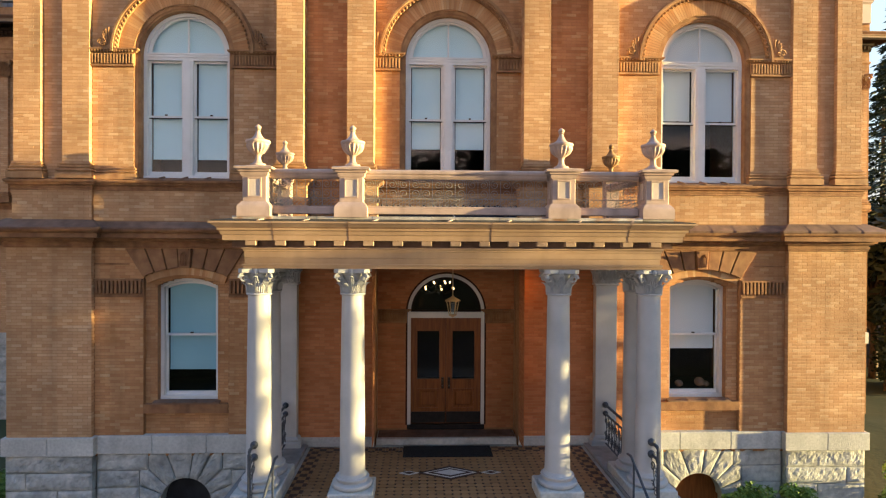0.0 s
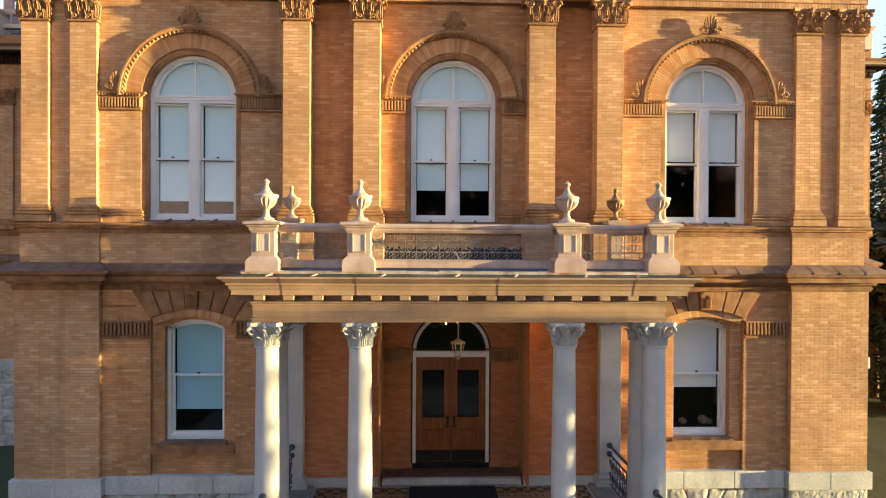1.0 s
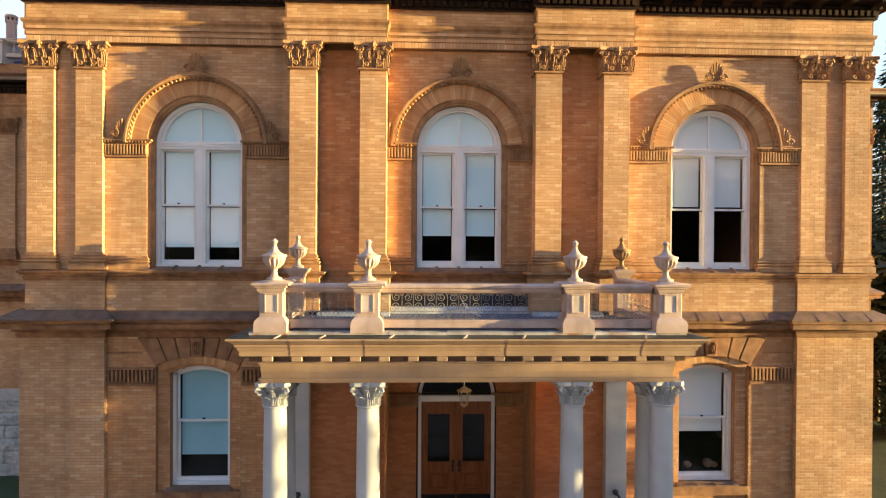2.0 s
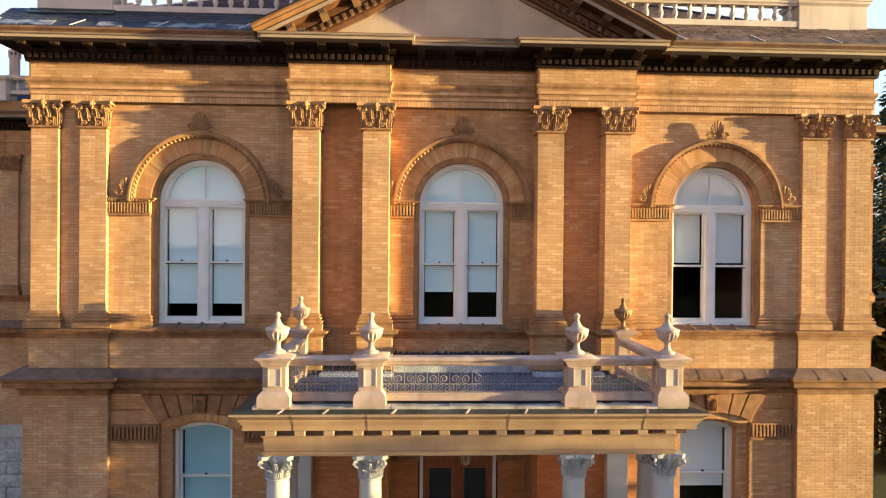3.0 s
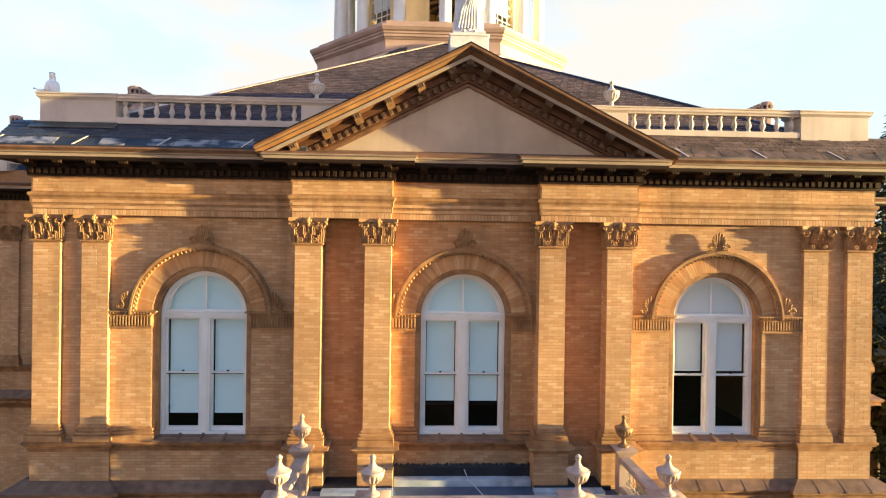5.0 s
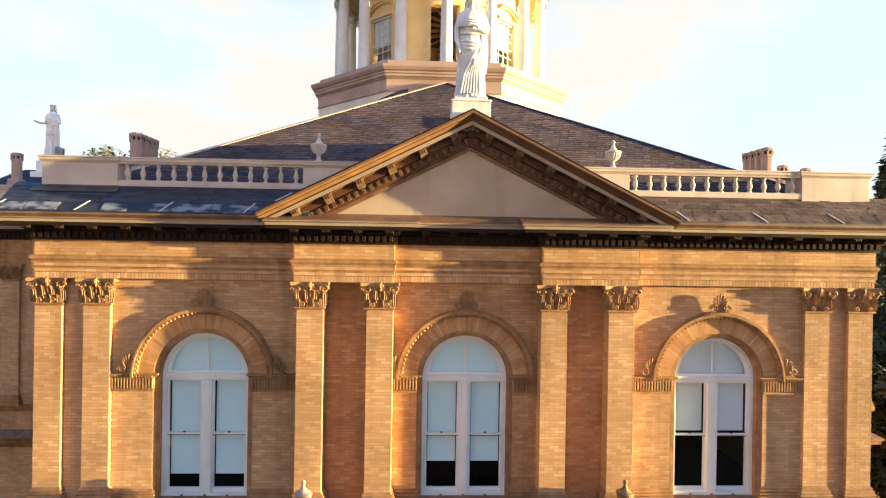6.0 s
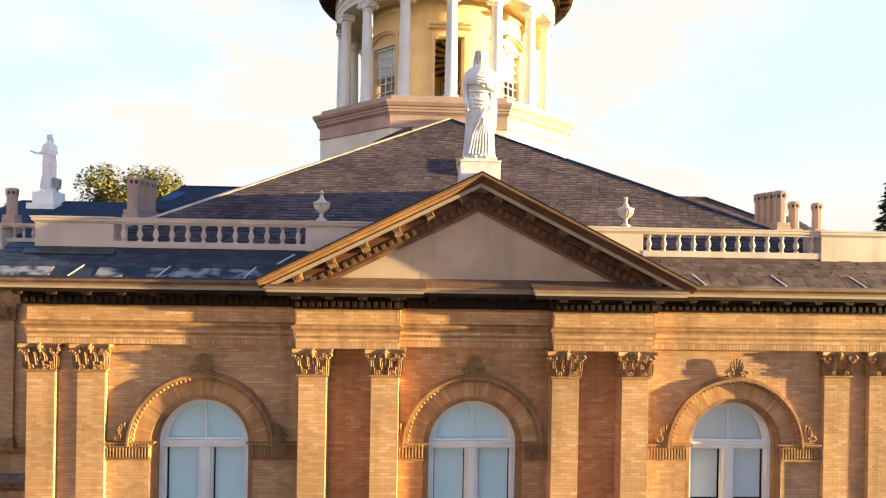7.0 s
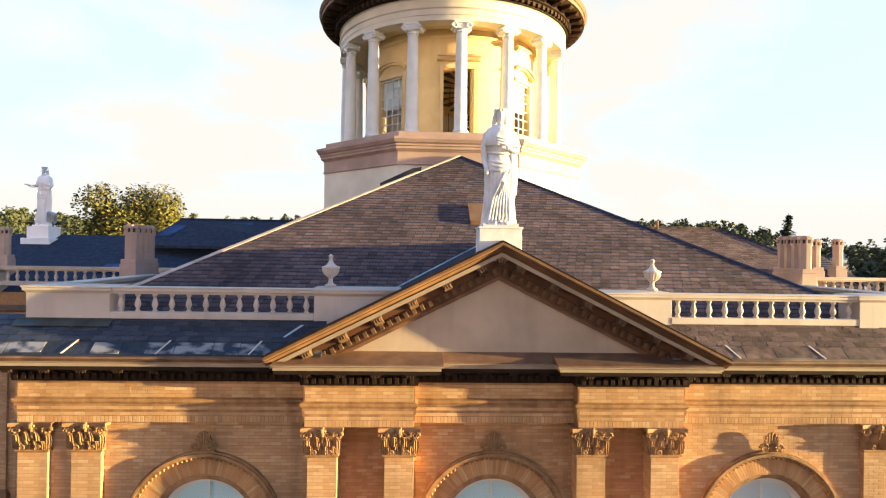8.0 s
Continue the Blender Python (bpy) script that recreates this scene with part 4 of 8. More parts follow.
def slates(geo, rows, width, height, y0, z0, pitch, x_of, lift=0.018, seed=0):
    """Overlapping slates on a slope that faces -y; x_of(t) gives the span at t metres up the plan. Returns the rectangles."""
    rng = random.Random(seed)
    ca = 1 / math.sqrt(1 + pitch * pitch)
    for k in range(rows):
        d0 = k * height * ca
        xa, xb = x_of(d0 + 0.5 * height * ca)
        x = xa - (width * 0.5 if k % 2 else 0) - rng.uniform(0, 0.03)
        while x < xb:
            a, b = max(x + 0.005, xa), min(x + width - 0.005, xb)
            if b - a > 0.05:
                j = rng.uniform(-0.010, 0.010)
                d1 = d0 + height * 1.25 * ca
                dd = d0 + j
                t = lift + rng.uniform(0, 0.008)
                p = [(a, y0 + dd, z0 + dd * pitch + t + 0.008), (b, y0 + dd, z0 + dd * pitch + t + 0.008), (b, y0 + d1, z0 + d1 * pitch + 0.006), (a, y0 + d1, z0 + d1 * pitch + 0.006)]
                q = [(a, y0 + dd, z0 + dd * pitch - 0.002), (b, y0 + dd, z0 + dd * pitch - 0.002)]
                geo.add(p + q, [(0, 1, 2, 3), (4, 5, 1, 0), (4, 0, 3), (1, 5, 2)])
            x += width
    return geo


def slope_slab(geo, pts, thick=0.10):
    """A flat roof slope of any outline, with thickness."""
    n = len(pts)
    low = [(x, y, z - thick) for x, y, z in pts]
    return geo.add(list(pts) + low, [tuple(range(n)), tuple(range(2 * n - 1, n - 1, -1))] + [(i, n + i, n + (i + 1) % n, (i + 1) % n) for i in range(n)])


EAVE_L, EAVE_R = (-HIP_X, ROOF_Y, ROOF_Z), (HIP_X, ROOF_Y, ROOF_Z)
LA = (-0.25, APEX_Y, APEX_Z)
hip_len = APEX_Y - ROOF_Y
hip_l = lambda d: -HIP_X + (HIP_X - 0.25) * d / hip_len
hip_r = lambda d: HIP_X - (HIP_X + 0.25) * d / hip_len
roof = thing("roof_main", "grey slate hipped roof before the tower", "roof", kind="structure", geo=slope_slab(Geo(), [EAVE_L, EAVE_R, LA]), material=SLATE_BASE)
small = Geo()
slates(small, 56, 0.215, 0.150, ROOF_Y + 0.02, ROOF_Z, PITCH, lambda d: (hip_l(d) + 0.04, hip_r(d) - 0.04), seed=3)
tagged(part("slates", raw_mesh("slates", small, SLATE), SLATE, roof, "overlapping grey roof slates"), kind="stuff")
# slopes towards the sides, behind the hips
for s in (-1, 1):
    p = [(s * HIP_X, ROOF_Y, ROOF_Z), (s * HIP_X, 14.0, ROOF_Z), (-0.25, 14.0, APEX_Z), LA]
    part("side_slope", slope_slab(Geo(), p if s > 0 else p[::-1]), SLATE_BASE, roof)
part("hip_flashing", slope_slab(Geo(), [(-HIP_X + 0.06, ROOF_Y + 0.03, ROOF_Z + 0.055), (-HIP_X + 0.20, ROOF_Y + 0.03, ROOF_Z + 0.055), (-0.18, APEX_Y - 0.04, APEX_Z + 0.03), (-0.30, APEX_Y - 0.04, APEX_Z + 0.03)], 0.015), CREAM, roof, "pale hip flashing")
# wedge stands for roof behind the hip, placed to fit the camera's view
part("lead_saddle", Geo().prism([(-2.8, 16.45), (-1.55, 17.0), (-1.5, 17.2), (-1.8, 17.14), (-2.8, 16.66)], "y", 6.5, 6.75), MEMBRANE, roof, "black wedge behind the hip, placed to fit the camera's view")
part("hip_flashing", Geo().tube([(HIP_X - 0.06, ROOF_Y, ROOF_Z - 0.03), (-0.25, APEX_Y, APEX_Z - 0.03)], 0.07, 6), SLATE_BASE, roof, "dark slate hip cap")
part("roof_hatch", slope_slab(Geo(), [(x, y, ROOF_Z + PITCH * (y - ROOF_Y) + 0.10) for x, y in ((-0.18, 3.80), (0.34, 3.80), (0.34, 4.62), (-0.18, 4.62))], 0.24), CYMA, roof, "small timber roof hatch", bevel=0.01)
part("hatch_lid", slope_slab(Geo(), [(x, y, ROOF_Z + PITCH * (y - ROOF_Y) + 0.12) for x, y in ((-0.20, 3.78), (0.36, 3.78), (0.36, 4.64), (-0.20, 4.64))], 0.018), CYMA, roof, "timber lid of the hatch")
# skirt roof between cornice and parapet
for s in (-1, 1):
    a, b = (3.4, 9.86) if s > 0 else (-9.86, -3.4)
    sk = thing("roof_skirt", "narrow slate skirt roof above the cornice", "roof", kind="structure",
               geo=slope_slab(Geo(), [(a, -0.66, 12.52), (b, -0.66, 12.52), (b, 0.10, 13.16), (a, 0.10, 13.16)], 0.08), material=SLATE_BASE)
    g = Geo()
    slates(g, 5, 0.26, 0.13, -0.40, 12.752, 0.842, lambda d: (a, b), seed=5 + s)
    # the west skirt takes the slate with shade painted in
    skin = SLATE if s > 0 else WEST_SHADE_SLATE
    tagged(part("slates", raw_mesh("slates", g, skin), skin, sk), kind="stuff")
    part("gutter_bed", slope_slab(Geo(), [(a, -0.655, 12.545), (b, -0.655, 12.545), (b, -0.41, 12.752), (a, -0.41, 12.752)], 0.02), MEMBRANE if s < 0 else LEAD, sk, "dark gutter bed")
    rng = random.Random(61 + s)
    edge = a
    while edge < b - 0.2:
        w = rng.uniform(0.45, 0.95)
        far = min(b, edge + w)
        if s > 0 or rng.random() < 0.62:
            d0, d1 = rng.uniform(0.0, 0.03), rng.uniform(0.0, 0.04)
            part("lead_panel", slope_slab(Geo(), [(edge + 0.008, -0.65 + d0, 12.563 + 0.845 * d0), (far - 0.008, -0.65 + d0, 12.563 + 0.845 * d0), (far - 0.008, -0.41 - d1, 12.768 - 0.845 * d1), (edge + 0.008, -0.41 - d1, 12.768 - 0.845 * d1)], 0.012), PANEL_LEAD if s > 0 else WEST_SHADE_LEAD, sk, "stained lead gutter panel")
        edge = far
    if s < 0:
        part("apron_flashing", slope_slab(Geo(), [(-9.42, -0.16, 13.02), (-7.58, -0.16, 13.02), (-7.58, 0.0, 13.135), (-9.42, 0.0, 13.135)], 0.02).box(-9.40, -7.60, -0.025, -0.004, 13.08, 13.15), DULL_GUTTER, sk, "dull grey sheet apron below the corner block")
        part("flashing_scrap", slope_slab(Geo(), [(-4.18, -0.34, 12.86), (-4.14, -0.34, 12.86), (-3.84, -0.08, 13.06), (-3.90, -0.08, 13.06)], 0.012), FLASHING, sk, "bright scrap of flashing")
    for k in range(4):
        x = s * (4.75 + 1.72 * k)
        part("gutter_strap", slope_slab(Geo(), [(x - 0.016, -0.655, 12.575), (x + 0.016, -0.655, 12.575), (x + 0.016 - s * 0.174, -0.40, 12.788), (x - 0.016 - s * 0.174, -0.40, 12.788)], 0.012), PALE_BUFF, sk, "pale metal gutter strap")
# gable roof behind the pediment
gable = thing("roof_gable", "slate gable roof behind the pediment", "roof", kind="structure")
for s in (-1, 1):
    zr, ze = AZ - 0.02, EZ - 0.02
    yb = ROOF_Y + (zr - ROOF_Z) / PITCH
    p = [(0, -0.93, zr), (s * EX, -0.93, ze), (s * EX, ROOF_Y, ze), (s * EX * (zr - ROOF_Z) / (zr - ze), ROOF_Y, ROOF_Z), (0, yb, zr)]
    part("gable_slope", slope_slab(Geo(), p if s < 0 else p[::-1], 0.08), SLATE_BASE, gable, "dark slate gable slope")
for s in (-1, 1):
    zr, ze = AZ - 0.02, EZ - 0.02
    part("valley_flashing", Geo().tube([(s * EX * (zr - ROOF_Z) / (zr - ze), ROOF_Y, ROOF_Z + 0.02), (0, ROOF_Y + (zr - ROOF_Z) / PITCH, zr + 0.02)], 0.022, 5), FLASHING, gable, "thin pale valley flashing")
part("ridge_flashing", Geo().tube([(0, -0.6, AZ), (0, ROOF_Y + (AZ - ROOF_Z) / PITCH, AZ)], 0.04, 6), LEAD, gable)
# wing roofs
for s in (-1, 1):
    w = thing("roof_wing", "dark slate roof of the side wing", "roof", kind="structure")
    ridge, ze = 14.98, 13.0
    we = 15.4 if s > 0 else 18.3
    p = [(s * we, 7.9, ze), (s * 6.0, 7.9, ze), (s * 6.0, 12.75, ridge), (s * (we - 0.3), 12.75, ridge)]
    part("wing_slope", slope_slab(Geo(), p), SLATE_BASE, w, "dark blue-grey slate slope")
    g = Geo()
    a, b = (9.2, 15.3) if s > 0 else (-18.2, -9.2)
    slates(g, 23, 0.45, 0.22, 7.95, ze, (ridge - ze) / 4.85, lambda d: (a, b), lift=0.018 if s > 0 else 0.002, seed=21)
    # the west wing takes the shade-coloured slate too
    skin = SLATE if s > 0 else WEST_SHADE_SLATE
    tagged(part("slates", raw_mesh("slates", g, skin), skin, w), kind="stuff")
    p = [(s * we, 17.6, ze), (s * 6.0, 17.6, ze), (s * 6.0, 12.75, ridge), (s * (we - 0.3), 12.75, ridge)]
    part("wing_slope", slope_slab(Geo(), p[::-1]), SLATE_BASE, w)
    part("wing_gable", Geo().prism([(7.8, 13.0), (17.7, 13.0), (12.75, 14.9)], "x", s * (we - 0.5) - 0.1, s * (we - 0.5) + 0.1), PALE_BUFF, w)
    # raised roof between wing and tower
    if s > 0:
        p = [(14.6, 8.6, 13.5), (5.0, 8.6, 13.5), (5.0, 12.75, 15.68), (11.4, 12.75, 15.68)]
        part("upper_slope", slope_slab(Geo(), p, 0.1), SLATE_BASE, w, "slate upper slope")
        g = slates(Geo(), 30, 0.34, 0.155, 8.62, 13.51, 0.525, lambda d: (5.0, 14.55 - 3.2 * d / 4.15), seed=23)
        tagged(part("upper_slates", raw_mesh("upper_slates", g, SLATE), SLATE, w, "brown-grey slates of the upper slope"), kind="stuff")
        part("hip_cap", Geo().tube([(14.6, 8.6, 13.53), (11.4, 12.75, 15.71)], 0.05, 6), SLATE_BASE, w, "dark hip cap")
        part("vent_pipe", Geo().tube([(8.6, 12.6, 15.6), (8.6, 12.6, 15.98)], 0.06, 8), PANEL_LEAD, w, "short vent pipe on the ridge")
    else:
        low = lambda u: Vector((-12.4 + 7.4 * u, 11.2 - 2.2 * u, 14.6))
        high = lambda u: Vector((-11.4 + 6.4 * u, 12.75, 15.68))
        part("upper_slope", slope_slab(Geo(), [low(0), low(1), high(1), high(0)][::-1], 0.1), SLATE_BASE, w, "dark slate upper slope")
        for u0, u1, v0, v1 in ((0.03, 0.12, 0.30, 0.72), (0.37, 0.50, 0.50, 0.85)):
            q = [low(u).lerp(high(u), v) + Vector((0, -0.03, 0.07)) for u, v in ((u0, v0), (u1, v0), (u1, v1), (u0, v1))]
            part("skylight", slope_slab(Geo(), q, 0.05), BLUE_SHEET, w, "blue sheet metal panel")
        part("skylight", slope_slab(Geo(), [(x, y, 13.0 + 0.408 * (y - 7.9) + 0.07) for x, y in ((-12.9, 9.3), (-12.0, 9.3), (-12.0, 9.95), (-12.9, 9.95))], 0.05), BLUE_SHEET, w, "blue sheet metal panel")
    part("ridge_cap", Geo().tube([(s * 5.0, 12.75, 15.70), (s * 11.4, 12.75, 15.70)], 0.05, 6), PANEL_LEAD if s > 0 else SLATE_BASE, w, "ridge cap")
thing("roof_north", "plain slate roof of the rear block", "roof", kind="structure",
      geo=slope_slab(slope_slab(Geo(), [(-9.6, 17.0, 13.0), (-9.6, 25.6, 13.0), (0, 25.6, 16.0), (0, 14.0, 16.0)]), [(9.6, 25.6, 13.0), (9.6, 17.0, 13.0), (0, 14.0, 16.0), (0, 25.6, 16.0)]), material=SLATE_BASE)


# ---- capitals, pilasters, columns ----
def leaf(w, h, out, ang=0.0, r=0.0, base=(0, 0, 0)):
    """A curling acanthus leaf: ribbed, with a scalloped edge and a tip that bends over, looking to -y, turned by ang and set r from the axis."""
    nu, nv = 8, 10
    front, back = [], []
    for b in range(nv + 1):
        v = b / nv
        bend = max(0.0, (v - 0.55) / 0.45)
        y = -0.012 - 0.10 * out * v - out * 0.9 * bend ** 1.5
        z = h * (v if v < 0.8 else 0.8 + 0.17 * math.sin((v - 0.8) / 0.2 * 2.3))
        half = 0.5 * w * (0.78 + 0.30 * math.sin(math.pi * min(1.0, v * 1.1))) * (1.0 if v < 0.75 else 1.0 - 1.5 * (v - 0.75)) * (1.0 + 0.10 * math.sin(22 * v))
        for a in range(nu + 1):
            u = 2 * a / nu - 1
            ridge = 0.012 * math.cos(4 * math.pi * u) + 0.016 * (1 - abs(u))
            front.append((u * half, y - ridge + 0.35 * out * bend * u * u, z - 0.10 * h * bend * u * u))
            back.append((u * half * 0.9, min(0.02, y + 0.022), z - 0.012))
    m = len(front)
    cell = [(b * (nu + 1) + a, b * (nu + 1) + a + 1, (b + 1) * (nu + 1) + a + 1, (b + 1) * (nu + 1) + a) for b in range(nv) for a in range(nu)]
    rim = [a for a in range(nu + 1)] + [b * (nu + 1) + nu for b in range(1, nv + 1)] + [nv * (nu + 1) + a for a in range(nu - 1, -1, -1)] + [b * (nu + 1) for b in range(nv - 1, 0, -1)]
    g = Geo().add(front + back, cell + [tuple(m + k for k in reversed(q)) for q in cell] + [(rim[k], m + rim[k], m + rim[(k + 1) % len(rim)], rim[(k + 1) % len(rim)]) for k in range(len(rim))])
    return Geo().put(g, Matrix.Translation(base) @ pose(0, 0, 0, 0, 0, ang) @ Matrix.Translation((0, -r, 0)))


def spiral(c, r, turns=1.75, plane="xz", flip=1, rad=0.018, n=22):
    pts = []
    for i in range(n + 1):
        t = i / n
        a = t * turns * 2 * math.pi
        q = r * (1 - 0.82 * t)
        u, v = flip * q * math.cos(a), q * math.sin(a)
        pts.append((c[0] + u, c[1], c[2] + v) if plane == "xz" else (c[0], c[1] + u, c[2] + v))
    return Geo().tube(pts, [rad * (1 - 0.45 * i / n) for i in range(n + 1)], 5)


def pilaster_capital(owner, half, depth, z0, h, material):
    """Corinthian pilaster capital on a face at y=-depth."""
    bell = Geo().box(-half, half, -depth - 0.01, 0, z0 + 0.03, z0 + h - 0.07)
    bell.sweep([(-0.02, z0 - 0.02), (0.03, z0 - 0.015), (0.04, z0 + 0.005), (0.03, z0 + 0.03), (-0.02, z0 + 0.035)], [(-half, 0), (-half, -depth), (half, -depth), (half, 0)])
    cap = part("capital", bell, material, owner, "carved acanthus capital")
    part("abacus", Geo().prism([(-half - 0.12, -depth - 0.11), (-half * 0.4, -depth - 0.055), (half * 0.4, -depth - 0.055), (half + 0.12, -depth - 0.11), (half + 0.12, 0), (-half - 0.12, 0)], "z", z0 + h - 0.07, z0 + h), material, cap)
    for k in range(4):
        x = -half + (k + 0.5) * 2 * half / 4
        part("leaf", Geo().put(leaf(half * 0.50, h * 0.33, 0.055), Matrix.Translation((x, -depth - 0.012, z0 + 0.03))), material, cap, smooth=0.7)
    for k in (-1, 1):
        part("volute", spiral((k * half * 0.5, -depth - 0.075, z0 + h * 0.15), 0.050, 1.5, flip=k, rad=0.015), material, cap, smooth=0.9)
    for k in range(4):
        x = -half + (k + 0.0) * 2 * half / 3
        part("leaf", Geo().put(leaf(half * 0.58, h * 0.64, 0.080), Matrix.Translation((x, -depth - 0.004, z0 + 0.05))), material, cap, smooth=0.7)
    for k in (-1, 1):
        part("volute", spiral((k * 0.085, -depth - 0.055, z0 + h * 0.72), 0.055, 1.6, flip=-k, rad=0.016), material, cap, smooth=0.9)
    for s in (-1, 1):
        part("volute", spiral((s * (half + 0.01), -depth - 0.06, z0 + h * 0.73), 0.105, 1.9, flip=s, rad=0.028), material, cap, smooth=0.9)
        part("leaf", Geo().put(leaf(depth * 0.8 + 0.08, h * 0.62, 0.07), Matrix.Translation((s * half, -depth * 0.5, z0 + 0.04)) @ pose(0, 0, 0, 0, 0, 90 * s)), material, cap)
    fl = Geo().ball((0, -depth - 0.085, z0 + h - 0.06), 0.055, 0.04, 0.06, 8, 5)
    for a in range(0, 360, 72):
        fl.ball((0.055 * math.cos(radians(a)), -depth - 0.075, z0 + h - 0.06 + 0.055 * math.sin(radians(a))), 0.032, 0.03, 0.032, 6, 4)
    fl.tube([(0, -depth - 0.02, z0 + 0.45 * h), (0.015, -depth - 0.05, z0 + 0.62 * h), (0, -depth - 0.07, z0 + h - 0.1)], 0.025, 5)
    part("flower", fl, material, cap)
    return cap


def pilaster(depth):
    """A brick pilaster: moulded base, brick shaft, carved capital. Origin at its foot on the wall face."""
    p = thing("pilaster", "brick pilaster with carved terracotta capital", "pilaster", group="pilasters of the upper storey")
    half = 0.287
    prof = [(-0.05, 0.0), (0.095, 0.0), (0.095, 0.135), (0.050, 0.138), (0.050, 0.153), (0.082, 0.157), (0.092, 0.18), (0.082, 0.203), (0.042, 0.207), (0.036, 0.228), (0.060, 0.232), (0.066, 0.252), (0.058, 0.272), (0.022, 0.276), (0.022, 0.298), (0.036, 0.302), (0.036, 0.325), (0.010, 0.34), (0.0, 0.37), (-0.05, 0.37)]
    part("base", Geo().sweep(prof, [(-half, 0), (-half, -depth), (half, -depth), (half, 0)]), TERRA, p, "moulded terracotta base", smooth=0.4)
    part("shaft", Geo().box(-half + 0.006, half - 0.006, -depth + 0.006, 0.02, 0.0, 4.32), MORTAR, p)
    g = brick_geo(brick_rows(-half, half, 0.36, 4.32, None, 31), -depth)
    for s in (-1, 1):
        brick_geo(brick_rows(0.0 if s > 0 else -depth, depth if s > 0 else 0.0, 0.36, 4.32, None, 32), 0.0, to=facing(s * half, -depth, 90 * s), geo=g)
    tagged(part("shaft_bricks", raw_mesh("shaft_bricks", g, BRICK), BRICK, p), kind="stuff")
    pilaster_capital(p, half, depth, 4.32, 0.56, TERRA)
    return p


side_pil, mid_pil = pilaster(0.106), pilaster(0.40)
side_pil.location, mid_pil.location = (PILASTERS[0], 0.0, 6.25), (PILASTERS[2], 0.0, 6.25)
for i, x in enumerate(PILASTERS):
    if i not in (0, 2):
        copy_thing(side_pil if i in (1, 6, 7) else mid_pil, pose(x, 0.0, 6.25))


def pedestal():
    """A pier under a middle pilaster, with its cap."""
    p = thing("pilaster_pedestal", "brick pedestal with moulded cap under a pilaster", "pedestal", group="pilaster pedestals",
              geo=Geo().box(-0.374, 0.374, -0.49, 0.02, -0.95, -0.05), material=MORTAR)
    g = brick_geo(brick_rows(-0.38, 0.38, -0.95, -0.14, None, 41), -0.496)
    for s in (-1, 1):
        brick_geo(brick_rows(0.0 if s > 0 else -0.49, 0.49 if s > 0 else 0.0, -0.95, -0.14, None, 42), 0.0, to=facing(s * 0.38, -0.496, 90 * s), geo=g)
    tagged(part("shaft_bricks", raw_mesh("shaft_bricks", g, BRICK), BRICK, p), kind="stuff")
    part("cap", Geo().sweep([(-0.05, -0.14), (0.02, -0.14), (0.04, -0.10), (0.10, -0.06), (0.12, -0.05), (0.12, -0.015), (-0.05, 0.0)], [(-0.38, 0), (-0.38, -0.49), (0.38, -0.49), (0.38, 0)]).box(-0.37, 0.37, -0.48, 0.02, -0.10, -0.004), TERRA, p, smooth=0.4)
    return p


ped0 = pedestal()
ped0.location = (PILASTERS[2], 0, 6.25)
for x in PILASTERS[3:6]:
    copy_thing(ped0, pose(x, 0, 6.25))
# wing pilasters, far behind
for x in (-15.1, -17.5, 15.27):
    copy_thing(side_pil, pose(x, 7.8, 6.25))


# ---- window surrounds ----
def impost(xa, xb):
    im = thing("impost_band", "fluted terracotta impost band", "moulding", group="impost bands")
    c, w = (xa + xb) / 2, (xb - xa) / 2
    im.location = (c, 0, 0)
    part("band", Geo().box(-w, w, -0.030, 0.02, 8.69, 9.03), TERRA, im, bevel=0.003)
    part("cap", Geo().sweep([(-0.02, 8.99), (0.035, 8.99), (0.06, 9.02), (0.10, 9.04), (0.10, 9.07), (-0.02, 9.08)], [(-w, 0.02), (-w, 0), (w, 0), (w, 0.02)]), TERRA, im, smooth=0.4)
    part("fillet", Geo().box(-w, w, -0.072, 0.02, 8.685, 8.725), TERRA, im)
    n = max(4, int(2 * w / 0.062))
    flute = Geo().box(-0.017, 0.017, -0.072, -0.02, 8.745, 8.955).mesh("flute", TERRA, bevel=0.006)
    egg = Geo().ball((0, -0.072, 9.012), 0.024, 0.028, 0.028, 6, 4).mesh("egg", TERRA)
    for k in range(n):
        x = -w + (k + 0.5) * 2 * w / n
        part("flute", flute, TERRA, im, at=(x, 0, 0))
        part("egg", egg, TERRA, im, at=(x, 0, 0))
    return im


for xa, xb in ((-7.71, -6.80), (-4.70, -3.67), (-1.61, -1.06), (1.06, 1.61), (3.67, 4.70), (6.80, 7.71)):
    impost(xa, xb)


